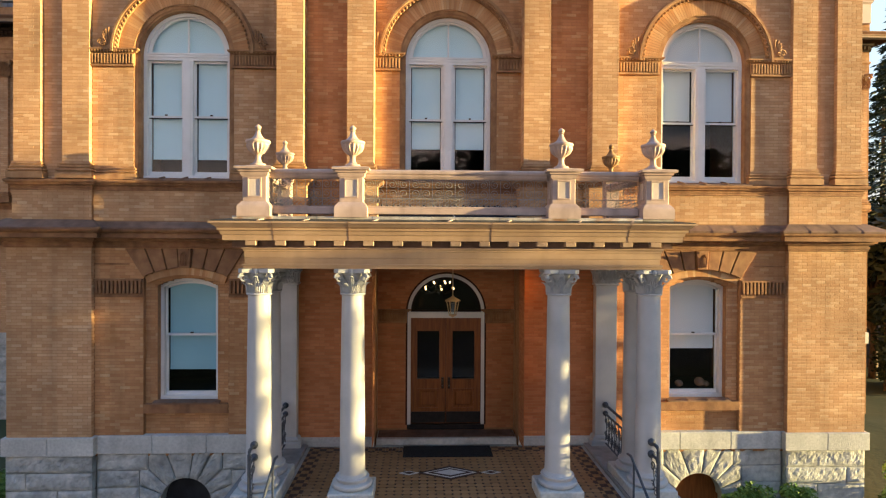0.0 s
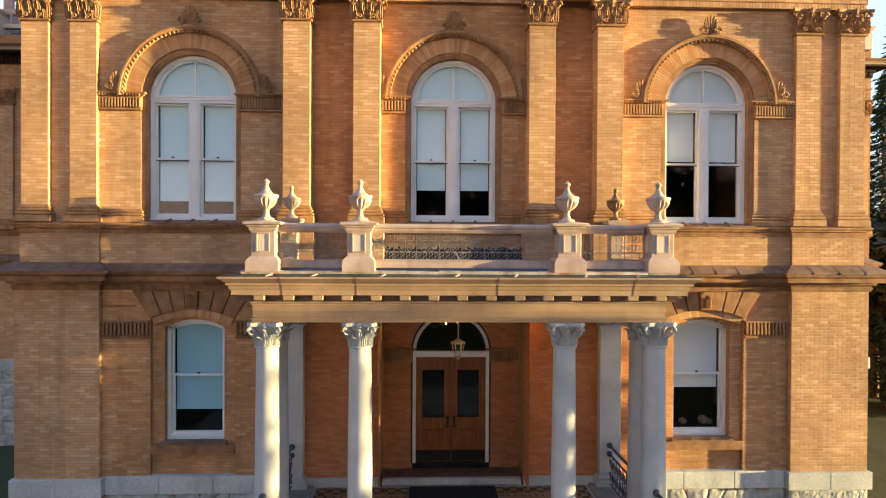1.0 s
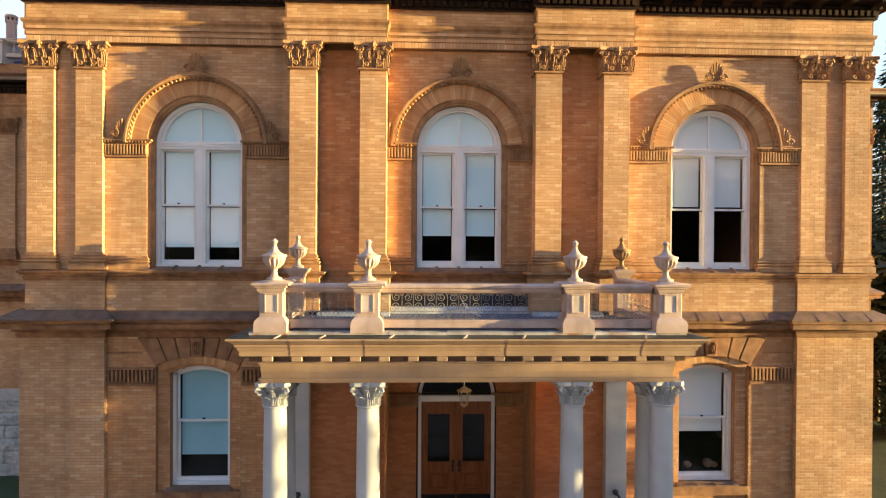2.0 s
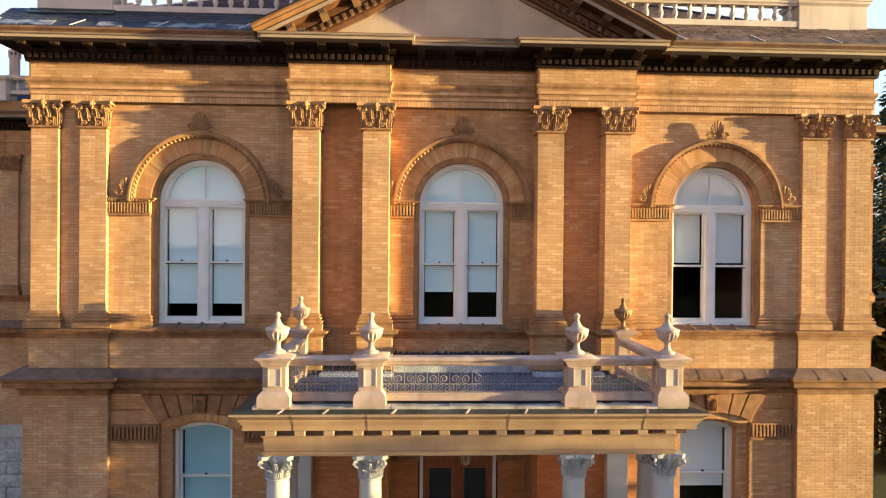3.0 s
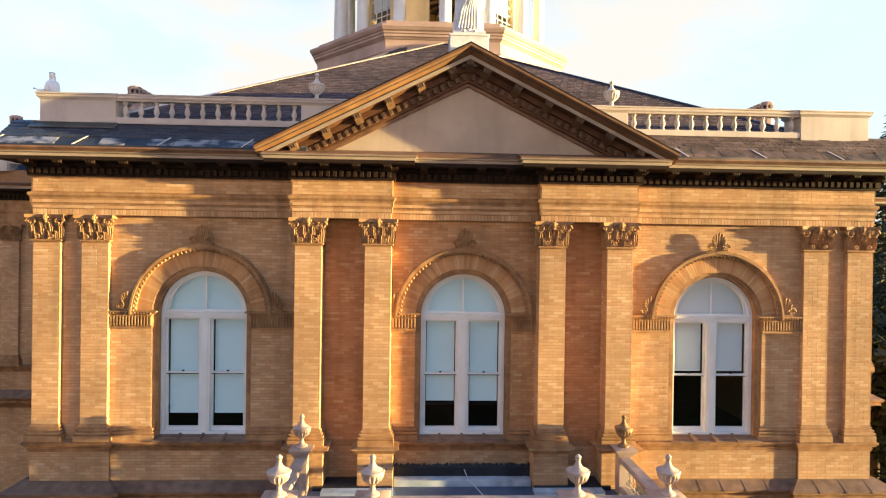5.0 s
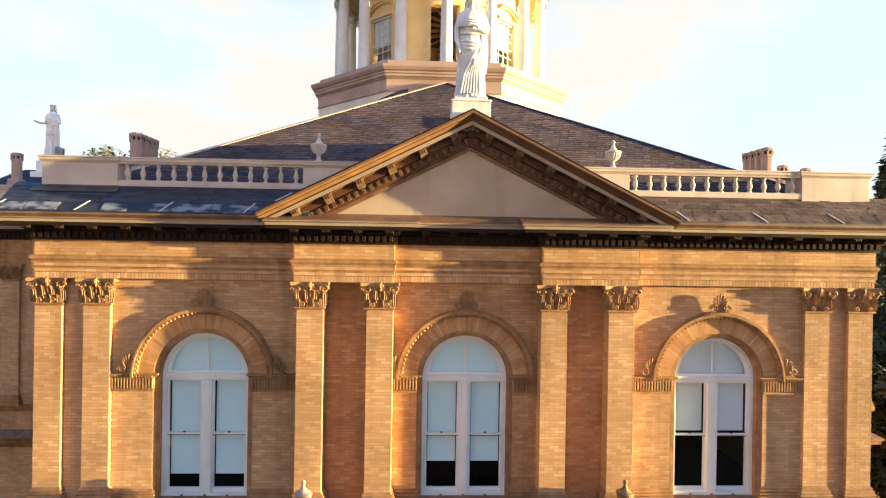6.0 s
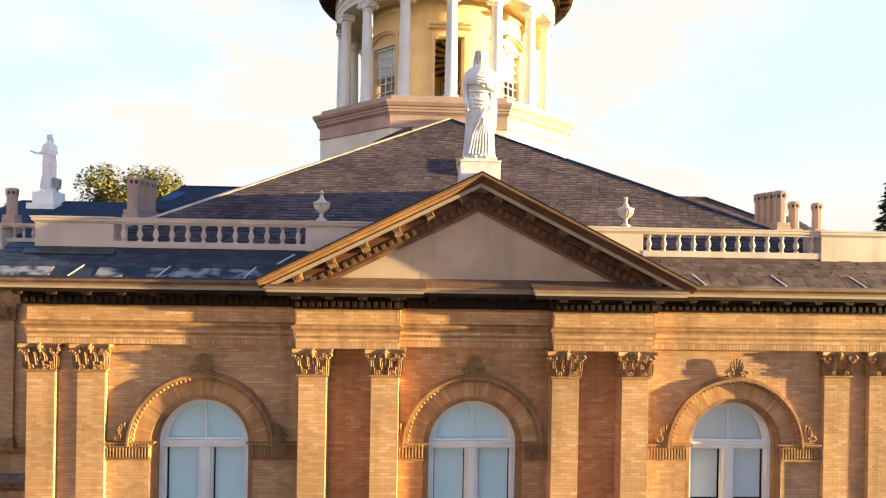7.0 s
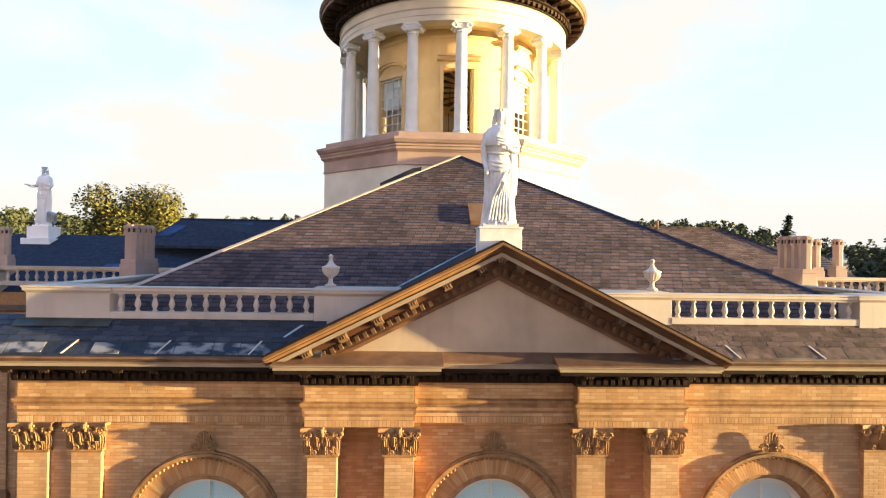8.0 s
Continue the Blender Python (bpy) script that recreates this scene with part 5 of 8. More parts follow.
def antefix(owner, at, scale=1.0, half=0):
    """A palmette: fan of lobes over two scrolls; half=-1 or 1 gives a side piece."""
    m = Matrix.Translation(at) @ Matrix.Diagonal((scale, scale, scale, 1.0))
    base = part("palmette", Geo().put(Geo().box(-0.20 if half <= 0 else -0.02, 0.20 if half >= 0 else 0.02, -0.06, 0.01, -0.01, 0.03), m), TERRA, owner, "carved palmette")
    for k in range(-4, 5):
        if half and k * half < 0:
            continue
        a = radians(90 - 13.5 * k)
        tip = 0.31 - 0.006 * k * k - 0.012 * abs(k)
        pts = [(0.012 * k, -0.04, 0.03), (0.55 * tip * math.cos(a) + 0.01 * k, -0.065, 0.08 + 0.55 * tip * math.sin(a)), (0.9 * tip * math.cos(a), -0.075, 0.09 + 0.9 * tip * math.sin(a)), (tip * math.cos(a), -0.085, 0.085 + tip * math.sin(a))]
        part("lobe", Geo().put(Geo().tube(pts, [0.012, 0.021, 0.027, 0.015], 6), m), TERRA, base, smooth=0.9)
    for s in (-1, 1):
        if not half or s == half:
            part("scroll", Geo().put(spiral((s * 0.140, -0.075, 0.092), 0.092, 1.9, flip=s, rad=0.022, n=16), m), TERRA, base, smooth=0.9)
    return base


def window_arch():
    """The arch over an upper window: hood mould, ring of rowlock bricks, reveal, palmettes. Origin at the spring line's middle."""
    w = thing("window_arch", "terracotta hood mould over a rowlock brick arch", "window arch", group="arches over the upper windows")
    hood = Geo().arch(0, 0, 1.40, 1.438, -0.052, 0.02, n=48).arch(0, 0, 1.442, 1.475, -0.100, 0.02, n=48).arch(0, 0, 1.475, 1.520, -0.125, 0.02, n=48).arch(0, 0, 1.524, 1.555, -0.085, 0.02, n=48)
    hood = part("hood_mould", hood, TERRA, w, "beaded hood mould", smooth=0.5)
    bead = Geo().ball((0, 0, 0), 0.030, 0.036, 0.034, 6, 4).mesh("bead", TERRA)
    for k in range(46):
        a = math.pi * (k + 0.5) / 46
        part("bead", bead, TERRA, hood, at=(1.418 * math.cos(a), -0.072, 1.418 * math.sin(a)))
    n = 66
    da = math.pi / n * 0.475
    vs = []
    for y, e in ((-0.0065, 0.002), (0.002, 0.0)):
        for r, sgn in ((1.075 + e, -1), (1.075 + e, 1), (1.395 - e, 1), (1.395 - e, -1)):
            aa = sgn * (da - e)
            vs.append((r * math.sin(aa), y, r * math.cos(aa)))
    vou = raw_mesh("arch_brick", Geo().add(vs, [(0, 1, 2, 3), (4, 5, 1, 0), (5, 6, 2, 1), (6, 7, 3, 2), (7, 4, 0, 3)]), BRICK_ONE)
    ring = part("brick_ring", Geo().arch(0, 0, 1.066, 1.40, -0.002, 0.02, n=40), MORTAR, w)
    for k in range(n):
        part("arch_brick", vou, BRICK_ONE, ring).rotation_euler = (0, radians(-90 + 180 * (k + 0.5) / n), 0)
    rv = Geo().arch(0, 0, 0.955, 1.068, 0.055, 0.26, n=40)
    rv.arch(0, 0, 0.995, 1.068, 0.030, 0.06, n=40)
    for s in (-1, 1):
        rv.box(min(s * 0.955, s * 1.068), max(s * 0.955, s * 1.068), 0.055, 0.26, -2.68, 0.0)
        rv.box(min(s * 0.995, s * 1.068), max(s * 0.995, s * 1.068), 0.030, 0.06, -2.68, 0.0)
    part("reveal", rv, TERRA, w, "moulded brick reveal", smooth=0.4)
    antefix(w, (0, -0.02, 1.53), 1.10)
    for s in (-1, 1):
        antefix(w, (s * 1.555, -0.02, 0.10), 1.05, s)
    return w


arch0 = window_arch()
arch0.location = (UP_WIN[0], 0, 8.99)
for x in UP_WIN[1:]:
    copy_thing(arch0, pose(x, 0, 8.99))


def pane(name, geo, parent):
    ob = part(name, geo, GLASS, parent, "clear window glass")
    ob.visible_shadow = False
    return ob


def half_disc(cx, cz, r, y, n=28):
    return Geo().add([(cx + r * math.cos(math.pi * i / n), y, cz + r * math.sin(math.pi * i / n)) for i in range(n + 1)], [tuple(range(n + 1))])


def sheet(x0, x1, y, z0, z1):
    return Geo().add([(x0, y, z0), (x1, y, z0), (x1, y, z1), (x0, y, z1)], [(0, 1, 2, 3)])


def sash(owner, x0, x1, z0, z1, y, rail=0.05, bottom=0.05):
    """A sash: four rails round one pane."""
    g = Geo().box(x0, x0 + rail, y, y + 0.045, z0, z1).box(x1 - rail, x1, y, y + 0.045, z0, z1)
    g.box(x0 + rail, x1 - rail, y + 0.001, y + 0.044, z1 - rail, z1).box(x0 + rail, x1 - rail, y + 0.001, y + 0.044, z0, z0 + bottom)
    s = part("sash", g, WHITE, owner, "white painted sash")
    pane("pane", sheet(x0 + rail, x1 - rail, y + 0.02, z0 + bottom, z1 - rail), s)
    return s


def upper_window(name, cx, blind_z, blind_mat, label):
    w = thing(name, label, "window", kind="structure", at=(cx, 0.20, 0))
    r = 0.95
    fr = Geo().arch(0, 8.99, r - 0.075, r, -0.02, 0.14, n=40).arch(0, 8.99, r - 0.11, r - 0.07, 0.03, 0.12, n=40)
    for s in (-1, 1):
        fr.box(min(s * (r - 0.075), s * r), max(s * (r - 0.075), s * r), -0.02, 0.14, 6.30, 8.99)
    fr.box(-r, r, -0.03, 0.14, 6.30, 6.37)
    part("window_frame", fr, WHITE, w, "white painted arched frame", smooth=0.5)
    part("transom", Geo().box(-r + 0.07, r - 0.07, -0.035, 0.10, 8.965, 9.02).box(-r + 0.07, r - 0.07, -0.02, 0.10, 8.90, 8.966).box(-r + 0.07, r - 0.07, -0.045, 0.09, 9.02, 9.045), WHITE, w, bevel=0.004)
    part("mullion", Geo().box(-0.115, 0.115, -0.02, 0.12, 6.35, 8.90).box(-0.075, 0.075, -0.032, -0.018, 6.37, 8.90), WHITE, w, bevel=0.006)
    fan = part("fan_light", Geo().arch(0, 9.04, 0.79, 0.845, 0.035, 0.08, n=36).box(-0.838, 0.838, 0.032, 0.077, 9.042, 9.085).box(-0.018, 0.018, 0.03, 0.076, 9.08, 9.84), WHITE, w, "white fanlight sash")
    pane("pane", half_disc(0, 9.05, 0.81, 0.055), fan)
    for s in (-1, 1):
        xa, xb = sorted((s * 0.115, s * 0.875))
        sash(w, xa, xb, 7.65, 8.905, 0.055, 0.045, 0.045)
        lo = sash(w, xa, xb, 6.36, 7.69, 0.085, 0.045, 0.10)
        part("sash_lock", Geo().box((xa + xb) / 2 - 0.025, (xa + xb) / 2 + 0.025, 0.045, 0.075, 7.695, 7.725), BRONZE, lo)
        # shadow below the meeting rail is added as a dark strip
        part("parting_bead", Geo().box(xa + 0.01, xb - 0.01, 0.06, 0.09, 7.632, 7.648), DARKTRIM, w, "shadow line under the meeting rail, put in as a strip")
        z = blind_z[0 if s < 0 else 1]
        bl = part("blind", Geo().box(xa + 0.062, xb - 0.062, 0.150, 0.156, z, 8.90), blind_mat, w, "pale roller blind drawn down")
        part("hem_bar", Geo().box(xa + 0.062, xb - 0.062, 0.145, 0.160, z - 0.02, z), blind_mat, bl)
    part("fan_blind", half_disc(0, 9.02, 0.83, 0.14), blind_mat, w, "pale blind behind the fanlight")
    part("window_sill", Geo().prism([(0.12, 6.31), (0.12, 6.20), (-0.30, 6.20), (-0.32, 6.225), (-0.32, 6.245), (-0.02, 6.315)], "x", -1.05, 1.05), SANDSTONE, w, "brown sloping sill", bevel=0.004)
    rib = Geo().prism([(-0.335, 6.235), (-0.335, 6.272), (-0.03, 6.345), (-0.03, 6.30)], "x", -0.025, 0.025).mesh("sill_rib", SANDSTONE)
    for x in (-0.5, 0.0, 0.5):
        part("sill_rib", rib, SANDSTONE, w, at=(x, 0, 0))
    return w


upper_window("window_1", UP_WIN[0], (6.76, 6.76), BLIND, "tall white arched window with blinds nearly closed")
upper_window("window_2", UP_WIN[1], (7.05, 7.05), BLIND, "tall white arched window with blinds three quarters down")
upper_window("window_3", UP_WIN[2], (7.76, 7.76), BLIND_GREY, "tall white arched window with blinds half down")


def lower_surround(s):
    """Keystone, fan of voussoirs, rowlock and fluted bands round a lower window."""
    cx = s * 5.74
    R, zc = 2.16, 4.13 - math.sqrt(2.16 ** 2 - 0.92 ** 2)
    w = thing("window_arch", "flat terracotta arch with keystone over a lower window", "window arch", group="arches over the lower windows", at=(cx, 0.09, 0))
    edges = [-25.2, -17.6, -10.4, -3.4, 3.4, 10.4, 17.6, 25.2]
    for i, (a, b) in enumerate(zip(edges, edges[1:])):
        pts = []
        lo = R + 0.005
        for ang, rr in ((a, lo), ((a + b) / 2, lo), (b, lo)):
            pts.append((rr * math.sin(radians(ang)), zc + rr * math.cos(radians(ang))))
        top = 4.755
        for ang in (b, a):
            ztop = top
            k = (ztop - (zc + lo * math.cos(radians(ang))))
            pts.append((lo * math.sin(radians(ang)) + k * math.tan(radians(ang * 1.25)), ztop))
        shrink = 0.017
        cxm = sum(p[0] for p in pts) / len(pts)
        pts = [(p[0] + (shrink if p[0] < cxm else -shrink), p[1]) for p in pts]
        key = i == 3
        part("keystone" if key else "voussoir", Geo().prism(pts, "y", -0.115 if key else -0.060, 0.02), TERRA_DARK, w, bevel=0.008)
    kb = Geo().put(leaf(0.15, 0.30, 0.06), Matrix.Translation((0, -0.115, zc + R + 0.06)))
    kb.box(-0.10, 0.10, -0.15, 0.0, 4.70, 4.755)
    part("key_leaf", kb, TERRA_DARK, w, "carved leaf on the keystone")
    n = 30
    r0, r1, da = R - 0.155, R - 0.004, radians(49 / n * 0.485)
    vs = [(r * math.sin(a), y, r * math.cos(a)) for y in (-0.004, 0.10) for r, a in ((r0, -da), (r0, da), (r1, da), (r1, -da))]
    me = raw_mesh("arch_brick", Geo().add(vs, [(0, 1, 2, 3), (4, 5, 1, 0), (5, 6, 2, 1), (6, 7, 3, 2), (7, 4, 0, 3)]), BRICK_ONE)
    for k in range(n):
        part("arch_brick", me, BRICK_ONE, w, at=(0, 0, zc)).rotation_euler = (0, radians(-24.5 + 49 * (k + 0.5) / n), 0)
    for sd in (-1, 1):
        xa, xb = (-1.955, -0.93) if (sd < 0) else (0.93, 1.64)
        if s > 0:
            xa, xb = (0.93, 1.955) if sd > 0 else (-1.64, -0.93)
        band = part("fluted_band", Geo().box(xa, xb, -0.034, 0.01, 3.69, 3.75).box(xa, xb, -0.070, 0.01, 4.05, 4.09).box(xa, xb, -0.006, 0.01, 3.75, 4.05), TERRA_DARK, w, bevel=0.003)
        m = int((xb - xa) / 0.085)
        fl = Geo().box(-0.024, 0.024, -0.066, 0.0, 3.78, 4.05).mesh("flute", TERRA_DARK, bevel=0.006)
        for k in range(m):
            part("flute", fl, TERRA_DARK, band, at=(xa + (k + 0.5) * (xb - xa) / m, 0, 0))
        part("fillet", Geo().box(xa if sd < 0 else 1.22, -1.22 if sd < 0 else xb, -0.012, 0.01, 4.40, 4.43), TERRA_DARK, w)
    sill = part("sill_band", Geo().box(-0.92, 0.92, -0.02, 0.15, 1.14, 1.34), TERRA_DARK, w, bevel=0.006)
    part("sill_slab", Geo().prism([(0.15, 1.36), (-0.03, 1.34), (-0.03, 1.375), (0.15, 1.41)], "x", -0.72, 0.72), SANDSTONE, w, "brown sloping sill")
    for x in (-0.25, 0.2, 0.62):
        part("sill_joint", Geo().box(x - 0.025, x + 0.025, -0.04, 0.1, 1.37, 1.40), SANDSTONE, w)
    return w


lower_surround(-1)
lower_surround(1)


def lower_window(name, cx, blind_z, blind_mat, label):
    w = thing(name, label, "window", kind="structure", at=(cx, 0.37, 0))
    hw, zs, R = 0.655, 3.95, 1.42
    zc = zs - math.sqrt(R * R - hw * hw)
    half = math.degrees(math.asin(hw / R))
    fr = Geo().arch(0, zc, R - 0.075, R + 0.005, -0.02, 0.14, 90 - half, 90 + half, 20)
    for s in (-1, 1):
        fr.box(min(s * (hw - 0.07), s * hw), max(s * (hw - 0.07), s * hw), -0.02, 0.14, 1.40, zs)
    fr.box(-hw, hw, -0.03, 0.14, 1.385, 1.46)
    part("window_frame", fr, WHITE, w, "white painted segment-headed frame", smooth=0.5)
    part("arch_reveal", Geo().arch(0, zc, R - 0.006, R + 0.075, -0.174, -0.015, 90 - half - 1.5, 90 + half + 1.5, 24), TERRA, w, "terracotta arch reveal", smooth=0.5)
    top = part("sash", Geo().box(-hw + 0.08, -hw + 0.12, 0.05, 0.095, 2.80, 3.93).box(hw - 0.12, hw - 0.08, 0.05, 0.095, 2.80, 3.93).box(-hw + 0.08, hw - 0.08, 0.05, 0.095, 2.80, 2.845).arch(0, zc, R - 0.135, R - 0.085, 0.05, 0.095, 90 - half, 90 + half, 16), WHITE, w)
    pane("pane", sheet(-hw + 0.1, hw - 0.1, 0.07, 2.83, 3.93).add([(-hw + 0.1, 0.07, 3.93), (hw - 0.1, 0.07, 3.93), (0.3, 0.07, 4.01), (-0.3, 0.07, 4.01)], [(0, 1, 2, 3)]), top)
    lo = sash(w, -hw + 0.08, hw - 0.08, 1.46, 2.85, 0.085, 0.045, 0.08)
    part("sash_lock", Geo().box(-0.03, 0.03, 0.045, 0.08, 2.85, 2.88), BRONZE, lo)
    bl = part("blind", Geo().box(-hw + 0.14, hw - 0.14, 0.15, 0.156, blind_z, 4.03), blind_mat, w, "pale roller blind")
    part("hem_bar", Geo().box(-hw + 0.14, hw - 0.14, 0.145, 0.16, blind_z - 0.02, blind_z), blind_mat, bl)
    return w


lower_window("window_4", LOW_WIN[0], 2.04, BLIND_TEAL, "white sash window with blind three quarters down")
lower_window("window_5", LOW_WIN[1], 2.50, BLIND_GREY, "white sash window with blind half down")
# things on the sill inside the lower east window
# bundles are pale; the room's dimness is put into their brown
for k, (x, r) in enumerate(((5.55, 0.09), (6.05, 0.12), (6.2, 0.08))):
    g = Geo().ball((0, 0, r), r, r, r * 0.9, 10, 6).ball((r * 0.7, 0.03, r * 0.8), r * 0.7, r * 0.6, r * 0.6, 8, 5)
    thing("bundle", "crumpled pale bundle on an inside ledge, coloured dark for the dim room", "bundle", group="bundles behind the window", at=(x, 0.74, 1.52), geo=g, material=SANDSTONE, smooth=1.0)
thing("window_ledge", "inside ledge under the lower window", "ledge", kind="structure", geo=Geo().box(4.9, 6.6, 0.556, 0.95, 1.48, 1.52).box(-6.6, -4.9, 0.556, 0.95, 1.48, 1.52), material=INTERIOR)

# ---- front door ----
door = thing("door_1", "double oak door with glazed panels and arched fanlight", "door", kind="structure", at=(0, 0.66, 0))
part("door_arch", Geo().arch(0, 3.30, 0.82, 0.895, -0.02, 0.14, n=36), WHITE, door, "white painted fanlight arch", smooth=0.5)
part("outer_arch", Geo().arch(0, 3.30, 0.897, 0.935, -0.012, 0.14, n=36), BROWN_TRIM, door, smooth=0.5)
for s in (-1, 1):
    part("door_post", Geo().box(min(s * 0.82, s * 0.895), max(s * 0.82, s * 0.895), -0.02, 0.14, 0.68, 3.30), WHITE, door, "white painted door post")
    part("outer_post", Geo().box(min(s * 0.895, s * 0.935), max(s * 0.895, s * 0.935), -0.01, 0.14, 0.68, 3.30), BROWN_TRIM, door)
part("transom", Geo().box(-0.82, 0.82, -0.03, 0.12, 3.17, 3.268), WHITE, door, "white painted transom")
part("transom_bead", Geo().box(-0.82, 0.82, -0.045, 0.10, 3.272, 3.31), WHITE, door)
fanp = part("fanlight", Geo().arch(0, 3.31, 0.77, 0.822, 0.02, 0.07, n=30).box(-0.796, 0.796, 0.017, 0.067, 3.312, 3.36), DARKTRIM, door, "dark arched fanlight")
pane("pane", half_disc(0, 3.32, 0.77, 0.045), fanp)
for s in (-1, 1):
    a, b = sorted((s * 0.004, s * 0.818))
    lf = Geo().box(a, a + 0.15, 0.02, 0.075, 0.70, 3.17).box(b - 0.15, b, 0.02, 0.075, 0.70, 3.17)
    lf.box(a + 0.15, b - 0.15, 0.02, 0.075, 2.86, 3.17).box(a + 0.15, b - 0.15, 0.02, 0.075, 1.52, 1.74).box(a + 0.15, b - 0.15, 0.02, 0.075, 0.70, 1.05).box(a + 0.15, b - 0.15, 0.050, 0.06, 1.05, 1.52)
    leaf_ob = part("door_leaf", lf, WOOD, door, "varnished oak door leaf", bevel=0.004)
    part("raised_panel", Geo().add([((a + b) / 2 + sx * w, y, 1.285 + sz * h) for y, w, h in ((0.052, 0.225, 0.205), (0.052, 0.20, 0.18), (0.022, 0.16, 0.14)) for sx, sz in ((-1, -1), (1, -1), (1, 1), (-1, 1))], [(8, 9, 10, 11)] + [(4 * k + j, 4 * k + (j + 1) % 4, 4 * k + 4 + (j + 1) % 4, 4 * k + 4 + j) for k in (0, 1) for j in range(4)]), WOOD, leaf_ob)
    part("panel_moulding", Geo().box(a + 0.15, b - 0.15, 0.012, 0.03, 1.05, 1.075).box(a + 0.15, b - 0.15, 0.012, 0.03, 1.495, 1.52).box(a + 0.15, a + 0.175, 0.012, 0.03, 1.075, 1.495).box(b - 0.175, b - 0.15, 0.012, 0.03, 1.075, 1.495), WOOD, leaf_ob)
    part("kick_plate", Geo().box(a + 0.01, b - 0.01, 0.008, 0.02, 0.72, 0.98), KICK, leaf_ob, "black kick plate")
    pane("pane", sheet(a + 0.14, b - 0.14, 0.045, 1.73, 2.87), leaf_ob)
    h = Geo().box(s * 0.075 - 0.03, s * 0.075 + 0.03, -0.005, 0.02, 1.52, 1.78)
    h.tube([(s * 0.075, 0.0, 1.72), (s * 0.075, -0.05, 1.71), (s * 0.075, -0.055, 1.62), (s * 0.075, 0.0, 1.58)], 0.014, 6)
    part("handle", h, BRONZE, leaf_ob, "dark bronze pull handle")
part("threshold", Geo().box(-0.9, 0.9, -0.05, 0.2, 0.58, 0.69), KICK, door, "dark worn threshold")
for s in (-1, 1):
    im = impost(-0.35, 0.35)
    im.location, im.scale = (s * 1.26, 0.65, 3.06 - 8.69 * 0.82), (1, 1, 0.82)
# lights of the hall behind the fanlight
ch = thing("chandelier", "brass chandelier with lit warm bulbs", "chandelier", at=(-0.15, 3.2, 3.6))
part("stem", Geo().tube([(0, 0, 0), (0, 0, 1.5)], 0.012, 6).ball((0, 0, 0), 0.06), BRONZE, ch)
for k in range(14):
    a, rr, zz = 2 * math.pi * k / 14, 0.50 if k % 2 else 0.36, 0.0 if k % 2 else 0.16
    part("arm", Geo().tube([(0, 0, zz), (0.55 * rr * math.cos(a), 0.55 * rr * math.sin(a), zz - 0.08), (rr * math.cos(a), rr * math.sin(a), zz + 0.04)], 0.009, 5), BRONZE, ch)
    part("bulb", Geo().ball((rr * math.cos(a), rr * math.sin(a), zz + 0.075), 0.022, 0.022, 0.035, 8, 5), BULB, ch, "lit warm bulb")


# ---- portico ----
COLS = (-3.385, -1.77, 1.85, 3.475)
PORCH_Z = 0.42
porch = thing("porch_floor", "stone porch base with a grey kerb", "porch", kind="structure",
              geo=Geo().box(-4.0, 4.0, -3.35, 0.0, GROUND - 0.2, PORCH_Z - 0.02).box(-1.58, 1.58, 0.0, 0.66, GROUND, PORCH_Z - 0.02), material=GRANITE)
for s in (-1, 1):
    part("kerb", Geo().box(min(s * 3.05, s * 3.98), max(s * 3.05, s * 3.98), -3.35, -0.02, PORCH_Z - 0.02, PORCH_Z + 0.06), CONCRETE, porch, "grey worn stone kerb", bevel=0.015)
# tiles: dark border, ochre field with small dark squares, a diamond in the middle
tiles, dots, border = Geo(), Geo(), Geo()
tw = 0.152
rng = random.Random(5)
for i in range(-21, 21):
    for j in range(24):
        x, y = (i + 0.5) * tw * 0.98, -3.28 + (j + 0.5) * tw
        if abs(x) > 3.04 or y > -0.02:
            continue
        edge = abs(x) > 2.62 or y > -0.34
        h = tw / 2 - 0.003
        if edge:
            q = h / 2
            for u in (-1, 1):
                for v in (-1, 1):
                    xx, yy = x + u * h / 2, y + v * h / 2
                    tgt = border if (i + j + (u + v) // 2) % 2 else tiles
                    tgt.box(xx - q + 0.002, xx + q - 0.002, yy - q + 0.002, yy + q - 0.002, PORCH_Z - 0.02, PORCH_Z + rng.uniform(-0.001, 0.001))
        elif abs(x) / 0.62 + abs(y + 1.55) / 0.30 > 1.0:
            c = 0.030
            pts = [(x - h + c, y - h), (x + h - c, y - h), (x + h, y - h + c), (x + h, y + h - c), (x + h - c, y + h), (x - h + c, y + h), (x - h, y + h - c), (x - h, y - h + c)]
            tiles.prism(pts, "z", PORCH_Z - 0.02, PORCH_Z + rng.uniform(-0.001, 0.001))
            cx, cy = x + h + 0.003, y + h + 0.003
            dots.prism([(cx - c, cy), (cx, cy - c), (cx + c, cy), (cx, cy + c)], "z", PORCH_Z - 0.02, PORCH_Z + 0.0005)
tagged(part("field_tiles", tiles.mesh("field_tiles", TILE), TILE, porch, "ochre octagonal clay tiles"), kind="stuff")
tagged(part("dot_tiles", dots.mesh("dot_tiles", TILE_DARK), TILE_DARK, porch, "small dark square tiles"), kind="stuff")
tagged(part("border_tiles", border.mesh("border_tiles", TILE_DARK), TILE_DARK, porch, "dark brown border tiles"), kind="stuff")
part("diamond", Geo().prism([(-0.66, -1.55), (0, -1.90), (0.66, -1.55), (0, -1.20)], "z", PORCH_Z - 0.02, PORCH_Z + 0.002), TILE_DARK, porch, "dark diamond inlay")
